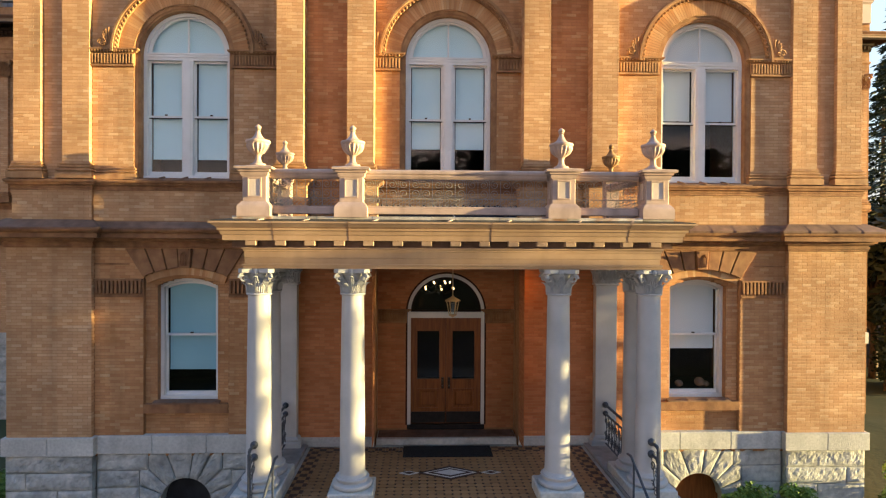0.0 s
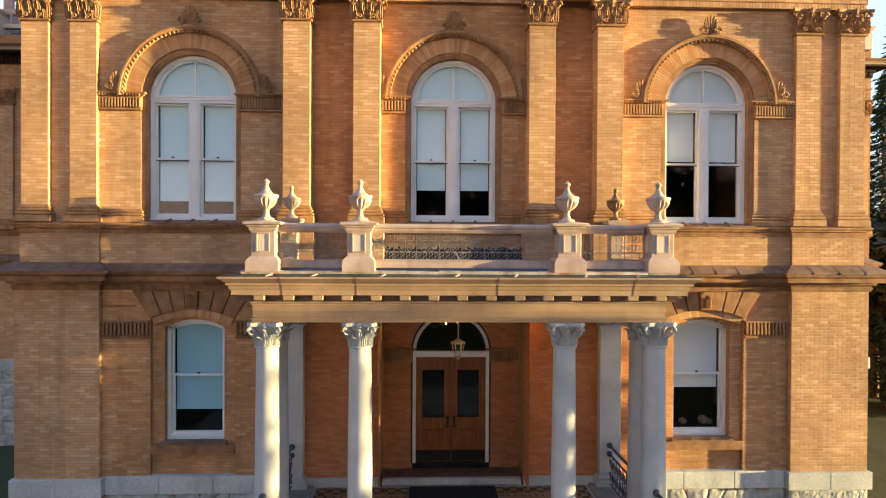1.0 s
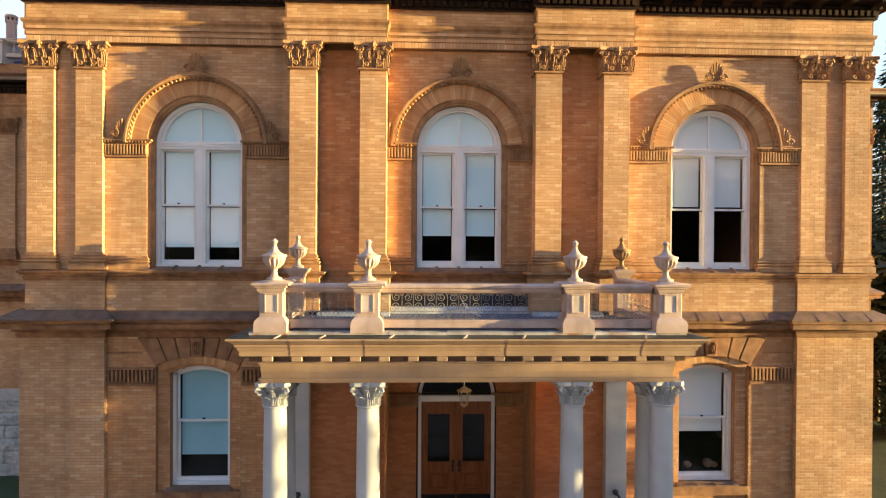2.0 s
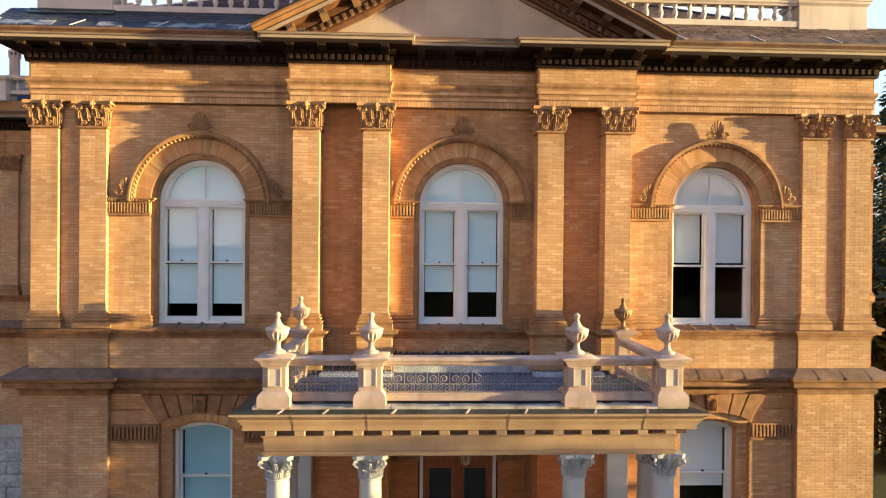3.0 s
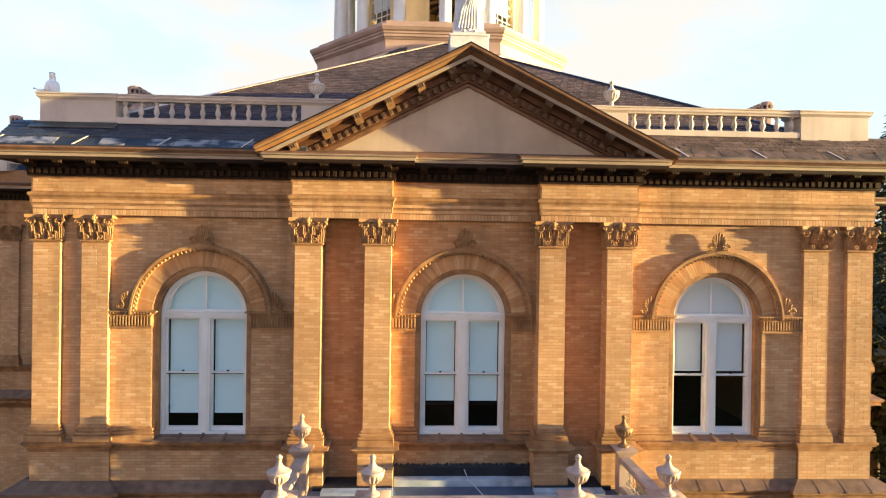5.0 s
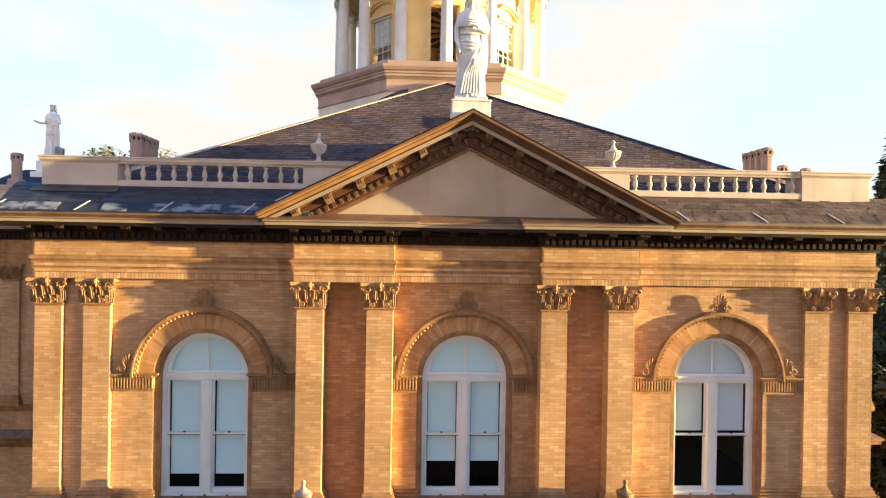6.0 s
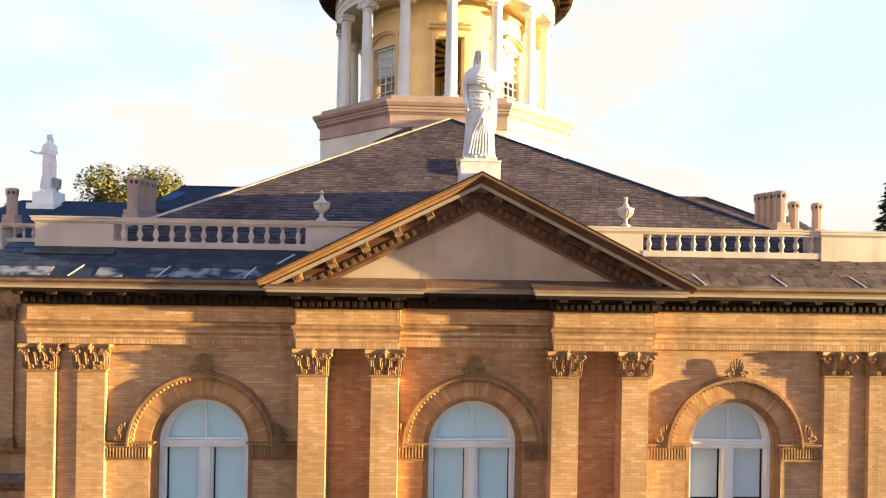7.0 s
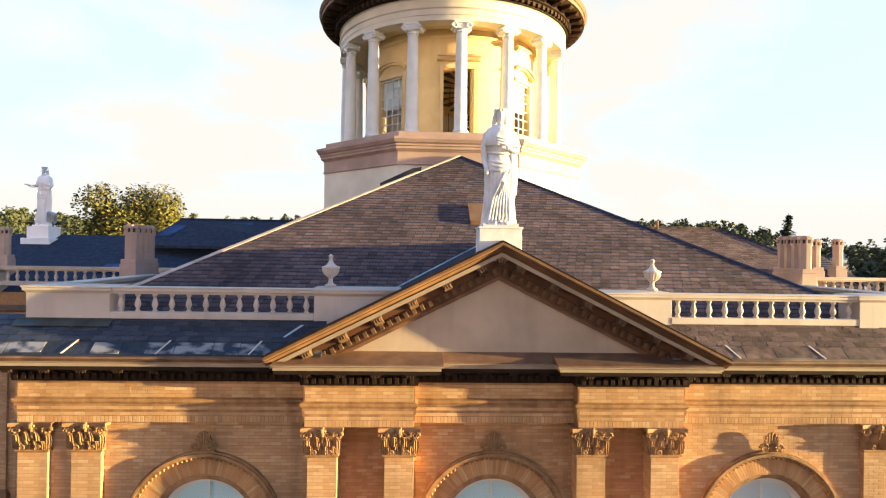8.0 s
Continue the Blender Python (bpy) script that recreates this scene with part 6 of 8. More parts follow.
part("diamond_band", Geo().prism([(-0.52, -1.55), (0, -1.81), (0.52, -1.55), (0, -1.29)], "z", PORCH_Z - 0.01, PORCH_Z + 0.005), TILE_PALE, porch, "pale diamond inlay")
part("diamond_heart", Geo().prism([(-0.44, -1.55), (0, -1.76), (0.44, -1.55), (0, -1.34)], "z", PORCH_Z - 0.01, PORCH_Z + 0.008), TILE_DARK, porch, "dark inner diamond")
part("diamond_heart", Geo().prism([(-0.32, -1.55), (0, -1.70), (0.32, -1.55), (0, -1.40)], "z", PORCH_Z - 0.01, PORCH_Z + 0.011), TILE_PALE, porch, "pale middle diamond")
for s in (-1, 1):
    part("diamond_wing", Geo().prism([(s * 0.60, -1.55), (s * 0.80, -1.65), (s * 1.0, -1.55), (s * 0.80, -1.45)], "z", PORCH_Z - 0.01, PORCH_Z + 0.005), TILE_PALE, porch)
    part("diamond_wing_heart", Geo().prism([(s * 0.68, -1.55), (s * 0.80, -1.61), (s * 0.92, -1.55), (s * 0.80, -1.49)], "z", PORCH_Z - 0.01, PORCH_Z + 0.008), TILE_DARK, porch)
thing("door_mat", "black rubber door mat on the porch tiles", "mat", at=(0, 0, 0), geo=Geo().box(-0.95, 0.95, -0.72, -0.06, PORCH_Z, PORCH_Z + 0.012), material=RUBBER)
# pale stone step before the vestibule and along the wall
ds = thing("door_step", "pale granite step before the vestibule", "step", kind="structure", geo=Geo().box(-1.56, 1.56, 0.02, 0.60, PORCH_Z, PORCH_Z + 0.15), material=GRANITE, bevel=0.012)
part("tread", Geo().box(-1.54, 1.54, 0.11, 0.60, PORCH_Z + 0.15, PORCH_Z + 0.156), SANDSTONE, ds, "dark tread")
for s in (-1, 1):
    a, b = sorted((s * 1.60, s * 3.25))
    thing("wall_skirting", "pale granite skirting on the porch wall", "skirting", kind="structure", geo=Geo().box(a, b, -0.06, 0.02, PORCH_Z, PORCH_Z + 0.20), material=GRANITE, bevel=0.01)


def column_capital(owner, z0, h, r, ab, material):
    cap = part("capital", Geo().lathe([(r + 0.015, z0 - 0.02), (r + 0.03, z0), (r + 0.012, z0 + 0.02), (r * 0.92, z0 + 0.03), (r * 0.90, z0 + h * 0.6), (r * 1.18, z0 + h - 0.08)], 20), material, owner, "carved acanthus capital", smooth=0.6)
    pts = []
    for k in range(4):
        a = radians(45 + 90 * k)
        for d in (-0.16, 0.16):
            pts.append((ab * 1.36 * math.cos(a + d), ab * 1.36 * math.sin(a + d)))
        m = radians(90 + 90 * k)
        pts.append((ab * 0.80 * math.cos(m), ab * 0.80 * math.sin(m)))
    part("abacus", Geo().prism(pts, "z", z0 + h - 0.07, z0 + h), material, cap, bevel=0.006)
    lf1, lf2 = leaf(0.135, h * 0.42, 0.090, 0, r * 0.95), leaf(0.125, h * 0.70, 0.115, 0, r * 0.93)
    m1, m2 = lf1.mesh("leaf", material, 0.7), lf2.mesh("leaf", material, 0.7)
    for k in range(8):
        part("leaf", m1, material, cap, at=(0, 0, z0 + 0.02)).rotation_euler = (0, 0, radians(45 * k + 22.5))
        part("leaf", m2, material, cap, at=(0, 0, z0 + 0.03)).rotation_euler = (0, 0, radians(45 * k))
    vol = spiral((0, 0, 0), 0.085, 1.7, "xz", 1, 0.026, 18).mesh("volute", material)
    for k in range(4):
        a = radians(45 + 90 * k)
        part("volute", vol, material, cap, at=(ab * 1.10 * math.cos(a), ab * 1.10 * math.sin(a), z0 + h - 0.155)).rotation_euler = (0, 0, a)
    fl = Geo().ball((0, -ab * 0.86, z0 + h - 0.05), 0.05, 0.04, 0.055, 8, 5).mesh("flower", material)
    for k in range(4):
        part("flower", fl, material, cap).rotation_euler = (0, 0, radians(90 * k))
    return cap


def column(label):
    """A column from its square plinth up to the abacus, 4.03 m in all."""
    c = thing("column", label, "column", group="porch columns")
    part("plinth", Geo().box(-0.385, 0.385, -0.385, 0.385, 0.0, 0.23), GRANITE, c, "square granite plinth", bevel=0.02)
    part("base", Geo().lathe([(0.31, 0.23), (0.335, 0.25), (0.345, 0.28), (0.335, 0.31), (0.30, 0.33), (0.275, 0.335), (0.262, 0.355), (0.268, 0.375), (0.288, 0.38), (0.296, 0.40), (0.288, 0.42), (0.258, 0.425), (0.250, 0.445), (0.236, 0.46), (0.232, 0.48)], 32), COLUMN_WHITE, c, "round moulded base", smooth=0.7)
    prof = []
    for k in range(15):
        t = k / 14
        prof.append((0.219 - 0.026 * t ** 1.6 + (0.008 if k == 0 else 0), 0.47 + 3.10 * t))
    prof += [(0.207, 3.575), (0.207, 3.60), (0.193, 3.61)]
    part("shaft", Geo().lathe(prof, 36), COLUMN_WHITE, c, "smooth tapered shaft", smooth=0.7)
    column_capital(c, 3.59, 0.44, 0.197, 0.278, COLUMN_WHITE)
    return c


col0 = column("off-white painted column with carved capital")
col0.location = (COLS[0], -2.65, PORCH_Z)
for x in COLS[1:]:
    copy_thing(col0, pose(x, -2.65, PORCH_Z))
for x in (COLS[0], COLS[3]):
    copy_thing(col0, pose(x, -1.98, PORCH_Z))
# flat wall pilasters behind the columns
for s in (-1, 1):
    p = thing("porch_pilaster", "off-white flat pilaster on the porch wall", "pilaster", group="porch wall pilasters", at=(s * 3.50, 0, PORCH_Z))
    part("base", Geo().sweep([(-0.05, 0.0), (0.10, 0.0), (0.10, 0.16), (0.05, 0.18), (0.06, 0.22), (0.03, 0.26), (0.0, 0.27), (-0.05, 0.27)], [(-0.235, 0), (-0.235, -0.20), (0.235, -0.20), (0.235, 0)]), COLUMN_WHITE, p, smooth=0.4)
    part("shaft", Geo().box(-0.235, 0.235, -0.20, 0.0, 0.0, 3.6), COLUMN_WHITE, p, bevel=0.006)
    pilaster_capital(p, 0.235, 0.20, 3.59, 0.44, COLUMN_WHITE)

# porch entablature and ceiling
pent = thing("porch_entablature", "buff painted porch entablature with blocks under the cornice", "entablature", kind="structure")
PORCH = [(-3.60, 0.0), (-3.60, -2.92), (3.60, -2.92), (3.60, 0.0)]
part("architrave", Geo().sweep([(-0.52, 4.455), (-0.01, 4.455), (-0.01, 4.50), (0.012, 4.505), (0.012, 4.53), (-0.03, 4.535), (-0.03, 4.63), (-0.018, 4.635), (-0.018, 4.74), (-0.005, 4.745), (-0.005, 4.775), (0.02, 4.79), (0.02, 4.82), (-0.52, 4.82)], PORCH), PORCH_BUFF, pent, "buff painted architrave")
part("cornice", Geo().sweep([(-0.5, 4.815), (0.05, 4.815), (0.05, 4.925), (0.18, 4.93), (0.18, 5.02), (0.20, 5.025), (0.22, 5.09), (0.25, 5.10), (0.25, 5.14), (0.34, 5.21), (0.36, 5.215), (0.36, 5.245), (0.30, 5.25), (-0.5, 5.27)], [(-3.72, 0.0), (-3.72, -2.86), (3.72, -2.86), (3.72, 0.0)]), PORCH_BUFF, pent, "cream layered cornice")
# shadow under the lip and shade behind the blocks are painted as strips
part("shadow_line", Geo().sweep([(0.20, 5.138), (0.262, 5.138), (0.268, 5.152), (0.20, 5.152)], [(-3.72, 0.0), (-3.72, -2.86), (3.72, -2.86), (3.72, 0.0)]), SANDSTONE, pent, "strip for the shadow under the cornice lip")
part("bed_band", Geo().sweep([(-0.02, 4.822), (0.056, 4.822), (0.056, 4.924), (-0.02, 4.924)], [(-3.72, 0.0), (-3.72, -2.86), (3.72, -2.86), (3.72, 0.0)]), SANDSTONE, pent, "band behind the blocks, cornice shade in its colour")
part("soffit", Geo().sweep([(0.05, 4.920), (0.175, 4.920), (0.175, 4.929), (0.05, 4.929)], [(-3.72, 0.0), (-3.72, -2.86), (3.72, -2.86), (3.72, 0.0)]), DARKTRIM, pent)
blk = Geo().box(-0.088, 0.088, -0.155, -0.012, -0.082, 0.0).mesh("block", PORCH_BUFF, bevel=0.006)
for k in range(15):
    part("block", blk, PORCH_BUFF, pent, at=(-3.43 + 0.49 * k, -2.905, 4.926))
blk2 = Geo().box(-0.13, 0.0, -0.095, 0.095, -0.10, 0.0).mesh("block", PORCH_BUFF, bevel=0.006)
for s in (-1, 1):
    for k in range(5):
        part("block", blk2, PORCH_BUFF, pent, at=(s * 3.77 + (0.13 if s > 0 else 0), -0.3 - 0.5 * k, 4.926))
seam_prof = [(0.05, 4.925), (0.184, 4.926), (0.184, 5.02), (0.204, 5.025), (0.224, 5.09), (0.254, 5.10), (0.254, 5.14), (0.344, 5.21), (0.364, 5.215), (0.364, 5.243), (0.05, 5.243)]
for x in (-3.05, -1.80, 0.60, 2.95):
    part("seam", Geo().prism([(-2.86 - d, z) for d, z in seam_prof], "x", x - 0.003, x + 0.003), RUST, pent, "rusty sheet joint")
# ceiling is out of view; its dark brown keeps the porch dim
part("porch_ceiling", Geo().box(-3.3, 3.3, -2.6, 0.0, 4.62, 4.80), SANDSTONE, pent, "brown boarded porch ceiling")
# roof of the porch: gutter, straps, deck, flashing
deck = thing("porch_roof", "porch sheet roof with gutter straps, sky reflection in its colour", "roof", kind="structure", geo=Geo().box(-3.7, 3.7, -2.9, 0.0, 5.20, 5.335), material=DECK_BLUE)
part("gutter_lining", Geo().sweep([(0.0, 5.255), (0.26, 5.252), (0.26, 5.262), (0.0, 5.30)], [(-3.80, 0.0), (-3.80, -2.93), (3.80, -2.93), (3.80, 0.0)]), DULL_GUTTER, deck, "dull grey gutter lining")
part("edge_board", Geo().sweep([(-0.06, 5.26), (0.0, 5.26), (0.0, 5.335), (-0.06, 5.34)], [(-3.70, 0.0), (-3.70, -3.02), (3.70, -3.02), (3.70, 0.0)]), MEMBRANE, deck, "black edge of the roofing felt")
rng = random.Random(17)
x = -3.74
while x < 3.70:
    w = rng.uniform(0.35, 0.95)
    far = min(3.74, x + w)
    top, out, dip = rng.uniform(5.336, 5.342), rng.uniform(0.022, 0.030), rng.uniform(-0.003, 0.003)
    skin = rng.choice((PALE_FLASH, PALE_FLASH, PALE_FLASH, PALE_FLASH, STAINED))
    part("flashing", Geo().add([(x + 0.002, -3.02 - out, 5.290), (far - 0.002, -3.02 - out, 5.290 + dip), (far - 0.002, -3.02 - out, top + dip), (x + 0.002, -3.02 - out, top), (x + 0.002, -2.90, top + 0.008), (far - 0.006, -2.90, top + dip + 0.008), (far - 0.006, -2.90, 5.262), (x + 0.006, -2.90, 5.262)], [(0, 1, 2, 3), (3, 2, 5, 4), (4, 5, 6, 7), (7, 6, 1, 0), (0, 3, 4, 7), (1, 6, 5, 2)]), skin, deck, "stained sheet flashing")
    x = far
for s in (-1, 1):
    part("side_flashing", Geo().box(min(s * 3.70, s * 3.735), max(s * 3.70, s * 3.735), -2.96, 0.0, 5.262, 5.343), STAINED, deck, "rust-stained side flashing")
for k in range(9):
    x, y, w = rng.uniform(-3.1, 3.0), rng.uniform(-2.90, -2.84), rng.uniform(0.10, 0.5)
    part("felt_scrap", slope_slab(Geo(), [(x, y, 5.343), (x + w, y + rng.uniform(-0.02, 0.02), 5.345), (x + w - 0.03, y + 0.09, 5.350), (x + 0.02, y + 0.07, 5.347)], 0.006), rng.choice((MEMBRANE, FLASHING, MEMBRANE)), deck, "torn scrap of roofing")
for x in (-3.3, -2.55, -1.4, -0.15, 0.85, 2.05, 2.95):
    part("gutter_strap", slope_slab(Geo(), [(x, -3.20, 5.268), (x + 0.035, -3.20, 5.268), (x + 0.105, -3.02, 5.30), (x + 0.07, -3.02, 5.30)], 0.012), CREAM, deck, "pale gutter strap")
part("membrane", Geo().box(-3.2, -1.52, -0.56, 0.0, 5.335, 5.42).box(-1.52, 1.52, -0.10, 0.0, 5.335, 5.67).box(1.52, 3.2, -0.56, 0.0, 5.335, 5.42), MEMBRANE, deck, "ragged black roofing felt")
rg = Geo()
rng = random.Random(8)
for k in range(60):
    x = -1.5 + 3.0 * k / 59
    rg.taper(x, -0.055, 5.66, 5.69 + rng.uniform(0, 0.06), 0.04, 0.05, 0.02, 0.03)
part("felt_edge", rg, MEMBRANE, deck, "torn upper edge of the felt")
part("wall_flashing", Geo().box(-1.5, 1.5, -0.34, -0.10, 5.335, 5.47).box(-3.0, -1.5, -0.80, -0.56, 5.335, 5.40).box(1.5, 3.0, -0.80, -0.56, 5.335, 5.40), FLASHING, deck, "pale lead flashing, lightened for sky reflection")
part("cable", Geo().tube([(0.05, -0.09, 5.62), (0.12, -0.3, 5.49), (0.3, -0.45, 5.345), (0.4, -0.8, 5.345)], 0.008, 5), WHITE, deck, "loose white cable")


# ---- urns ----
def urn(h, r, label, material):
    """A covered urn: foot, stem, fluted bowl, lid and finial, h high and r in radius."""
    u = thing("urn", label, "urn", group="urns")
    k = h / 0.72
    part("foot", Geo().lathe([(0.62 * r, 0), (0.66 * r, 0.015 * k), (0.62 * r, 0.04 * k), (0.40 * r, 0.055 * k), (0.28 * r, 0.09 * k), (0.23 * r, 0.15 * k), (0.27 * r, 0.19 * k), (0.36 * r, 0.205 * k)], 20), material, u, smooth=0.7)
    flute = lambda a, i, z: 1.0 - (0.15 * (0.5 + 0.5 * math.cos(16 * a)) if 1 <= i <= 4 else 0)
    part("bowl", Geo().lathe([(0.30 * r, 0.20 * k), (0.52 * r, 0.225 * k), (0.78 * r, 0.27 * k), (0.92 * r, 0.325 * k), (0.97 * r, 0.37 * k), (0.90 * r, 0.385 * k), (1.0 * r, 0.40 * k), (1.02 * r, 0.425 * k), (0.98 * r, 0.44 * k)], 64, wave=flute), material, u, "fluted bowl", smooth=0.9)
    part("lid", Geo().lathe([(0.97 * r, 0.435 * k), (0.72 * r, 0.452 * k), (0.50 * r, 0.478 * k), (0.33 * r, 0.52 * k), (0.21 * r, 0.57 * k), (0.16 * r, 0.615 * k)], 24), material, u, smooth=0.7)
    part("finial", Geo().lathe([(0.17 * r, 0.61 * k), (0.26 * r, 0.622 * k), (0.17 * r, 0.634 * k), (0.27 * r, 0.655 * k), (0.28 * r, 0.67 * k), (0.18 * r, 0.695 * k), (0.06 * r, 0.715 * k), (0.0, 0.72 * k)], 14), material, u, smooth=0.7)
    return u


urn_a = urn(0.72, 0.205, "cream painted covered urn on a balcony pedestal", CREAM)
urn_a.location = (COLS[0], -2.78, 6.20)
for x in COLS[1:]:
    copy_thing(urn_a, pose(x, -2.78, 6.20))
urn_b = urn(0.68, 0.185, "cream painted covered urn beside the wall", CREAM)
urn_b.location = (-3.41, -0.70, 6.335)
urn_d = urn(0.68, 0.185, "ochre-stained urn beside the wall", URN_STAIN)
urn_d.location = (3.41, -0.70, 6.335)
urn_c = urn(0.68, 0.185, "weathered cream urn on the roof parapet", PALE_BUFF)
urn_c.location = (-3.40, 0.46, 13.80)
copy_thing(urn_c, pose(3.42, 0.46, 13.80))


# ---- balcony ----
def balcony_pedestal():
    p = thing("balcony_pedestal", "cream panelled pedestal of the balcony", "pedestal", group="balcony pedestals")
    sq = [(-0.20, -0.20), (0.20, -0.20), (0.20, 0.20), (-0.20, 0.20)]
    part("body", Geo().box(-0.20, 0.20, -0.20, 0.20, 0.2, 0.72), CREAM, p, bevel=0.008)
    part("base", Geo().sweep([(-0.1, 0.0), (0.075, 0.0), (0.075, 0.16), (0.06, 0.20), (0.03, 0.235), (0.01, 0.26), (-0.1, 0.26)], sq, True).box(-0.14, 0.14, -0.14, 0.14, 0.0, 0.2), CREAM, p, smooth=0.5)
    part("cap", Geo().sweep([(-0.1, 0.68), (0.01, 0.68), (0.03, 0.72), (0.03, 0.745), (0.06, 0.76), (0.06, 0.79), (0.11, 0.80), (0.115, 0.835), (0.09, 0.85), (-0.1, 0.878)], sq, True).box(-0.15, 0.15, -0.15, 0.15, 0.70, 0.876), CREAM, p, smooth=0.5)
    for a in (0, 90, 270):
        g = Geo().box(-0.115, 0.115, -0.212, -0.195, 0.33, 0.355).box(-0.115, 0.115, -0.212, -0.195, 0.635, 0.66).box(-0.115, -0.09, -0.212, -0.195, 0.355, 0.635).box(0.09, 0.115, -0.212, -0.195, 0.355, 0.635)
        part("panel_frame", Geo().put(g, pose(0, 0, 0, 0, 0, a)), CREAM, p, bevel=0.003)
        part("panel", Geo().put(Geo().box(-0.09, 0.09, -0.203, -0.19, 0.355, 0.635), pose(0, 0, 0, 0, 0, a)), PALE_BUFF, p, "recessed pale panel")
    return p


bp0 = balcony_pedestal()
bp0.location = (COLS[0], -2.79, 5.325)
for x in COLS[1:]:
    copy_thing(bp0, pose(x, -2.79, 5.325))
for s in (-1, 1):
    rp = thing("balcony_pedestal", "small cream pedestal against the wall", "pedestal", group="balcony pedestals", at=(s * 3.41, -0.70, 5.335))
    part("body", Geo().box(-0.13, 0.13, -0.13, 0.13, 0.0, 0.92), CREAM, rp, bevel=0.006)
    part("cap", Geo().sweep([(-0.1, 0.80), (0.0, 0.80), (0.04, 0.88), (0.09, 0.94), (0.10, 0.98), (-0.1, 1.0)], [(-0.13, -0.13), (0.13, -0.13), (0.13, 0.13), (-0.13, 0.13)], True).box(-0.1, 0.1, -0.1, 0.1, 0.85, 0.998), CREAM, rp, smooth=0.5)


def scroll_module(w, h):
    """One bay of wrought scrollwork: bars, paired spirals above, a band of small scrolls below."""
    g = Geo()
    r = 0.0065
    band = 0.30 * h
    g.tube([(-w / 2, 0, 0), (-w / 2, 0, h)], r, 4)
    g.tube([(-w / 2, 0, band), (w / 2, 0, band)], r, 4)
    for sx in (-1, 1):
        for zc, rr, fl in ((h - 0.085, 0.078, sx), (band + 0.085, 0.082, sx)):
            pts = []
            for i in range(19):
                t = i / 18
                a = (0.5 if zc > h / 2 else -0.5) * math.pi + fl * (1 if zc > h / 2 else -1) * t * 3.1 * math.pi
                q = rr * (1 - 0.8 * t)
                pts.append((sx * w * 0.245 + q * math.cos(a), 0, zc + q * math.sin(a)))
            g.tube(pts, 0.0056, 4)
    g.tube([(0, 0, band), (0, 0, h)], 0.006, 4)
    for k in range(4):
        x = -w / 2 + (k + 0.5) * w / 4
        for sz in (-1, 1):
            pts = [(x + 0.03 * math.cos(a), 0, band / 2 + sz * 0.032 + 0.030 * math.sin(a)) for a in [radians(-90 * sz + 300 * i / 9) for i in range(10)]]
            g.tube(pts, 0.0052, 4)
    return g


MOD_W = 0.395
scroll_me = scroll_module(MOD_W, 0.47).mesh("scroll", IRON_PALE)
short_me = scroll_module(0.2925, 0.47).mesh("scroll", IRON_PALE)


def railing(n, me, w, length, label):
    """A balcony railing panel along x: moulded top rail, iron scrollwork, bottom rail."""
    r = thing("balcony_railing", label, "railing", group="balcony railings")
    top = [(-0.07, 0.66), (-0.10, 0.70), (-0.10, 0.725), (-0.125, 0.75), (-0.125, 0.79), (-0.10, 0.815), (0.10, 0.815), (0.125, 0.79), (0.125, 0.75), (0.10, 0.725), (0.10, 0.70), (0.07, 0.66)]
    part("top_rail", Geo().prism(top, "x", -length / 2, length / 2), CREAM, r, "moulded cream top rail")
    part("bottom_rail", Geo().box(-length / 2, length / 2, -0.09, 0.09, 0.055, 0.165).box(-length / 2, length / 2, -0.075, 0.075, 0.165, 0.19), CREAM, r, "cream bottom rail", bevel=0.006)
    for k in range(n):
        part("scroll_panel", me, IRON_PALE, r, at=(-length / 2 + (k + 0.5) * w + (length - n * w) / 2, 0, 0.19))
    return r


rl = railing(8, scroll_me, MOD_W, 3.16, "cream rail over pale wrought scrollwork")
rl.location = (0, -2.79, 5.335)
rl2 = railing(4, short_me, 0.2925, 1.22, "short cream rail over pale wrought scrollwork")
rl2.location = (-2.578, -2.79, 5.335)
copy_thing(rl2, pose(2.578, -2.79, 5.335))
rl3 = railing(4, scroll_me, MOD_W, 1.76, "cream side rail over pale wrought scrollwork")
rl3.matrix_basis = pose(-3.40, -1.71, 5.335, 0, 0, 90)
copy_thing(rl3, pose(3.40, -1.71, 5.335, 0, 0, 90))

# ---- lantern, side steps and hand rails ----
lan = thing("lantern", "glass lantern hanging on a rod from the porch ceiling", "lantern", at=(0.10, -0.35, 3.30))
part("rod", Geo().tube([(0, 0, 0.46), (0, 0, 1.34)], 0.012, 6), GOLD_TRIM, lan)
part("cap", Geo().lathe([(0.17, 0.36), (0.155, 0.385), (0.07, 0.43), (0.03, 0.46), (0.0, 0.47)], 6), GOLD_TRIM, lan, "brass cap")
for k in range(6):
    a = radians(60 * k)
    part("cage_bar", Geo().tube([(0.075 * math.cos(a), 0.075 * math.sin(a), 0.06), (0.135 * math.cos(a), 0.135 * math.sin(a), 0.365)], 0.008, 5), GOLD_TRIM, lan)
part("bottom", Geo().lathe([(0.0, 0.0), (0.03, 0.02), (0.085, 0.05), (0.085, 0.07)], 6), GOLD_TRIM, lan)
ob = part("glass", Geo().lathe([(0.07, 0.065), (0.128, 0.36)], 6), GLASS, lan, "clear glass body")
ob.visible_shadow = False
steps = thing("front_steps", "granite steps before the porch", "steps", kind="structure")
for k in range(9):
    part("step", Geo().box(-4.0, 4.0, -3.67 - 0.32 * k, -3.35 - 0.32 * k, GROUND - 0.1, PORCH_Z - 0.02 - 0.17 * (k + 1)), GRANITE, steps, bevel=0.01)


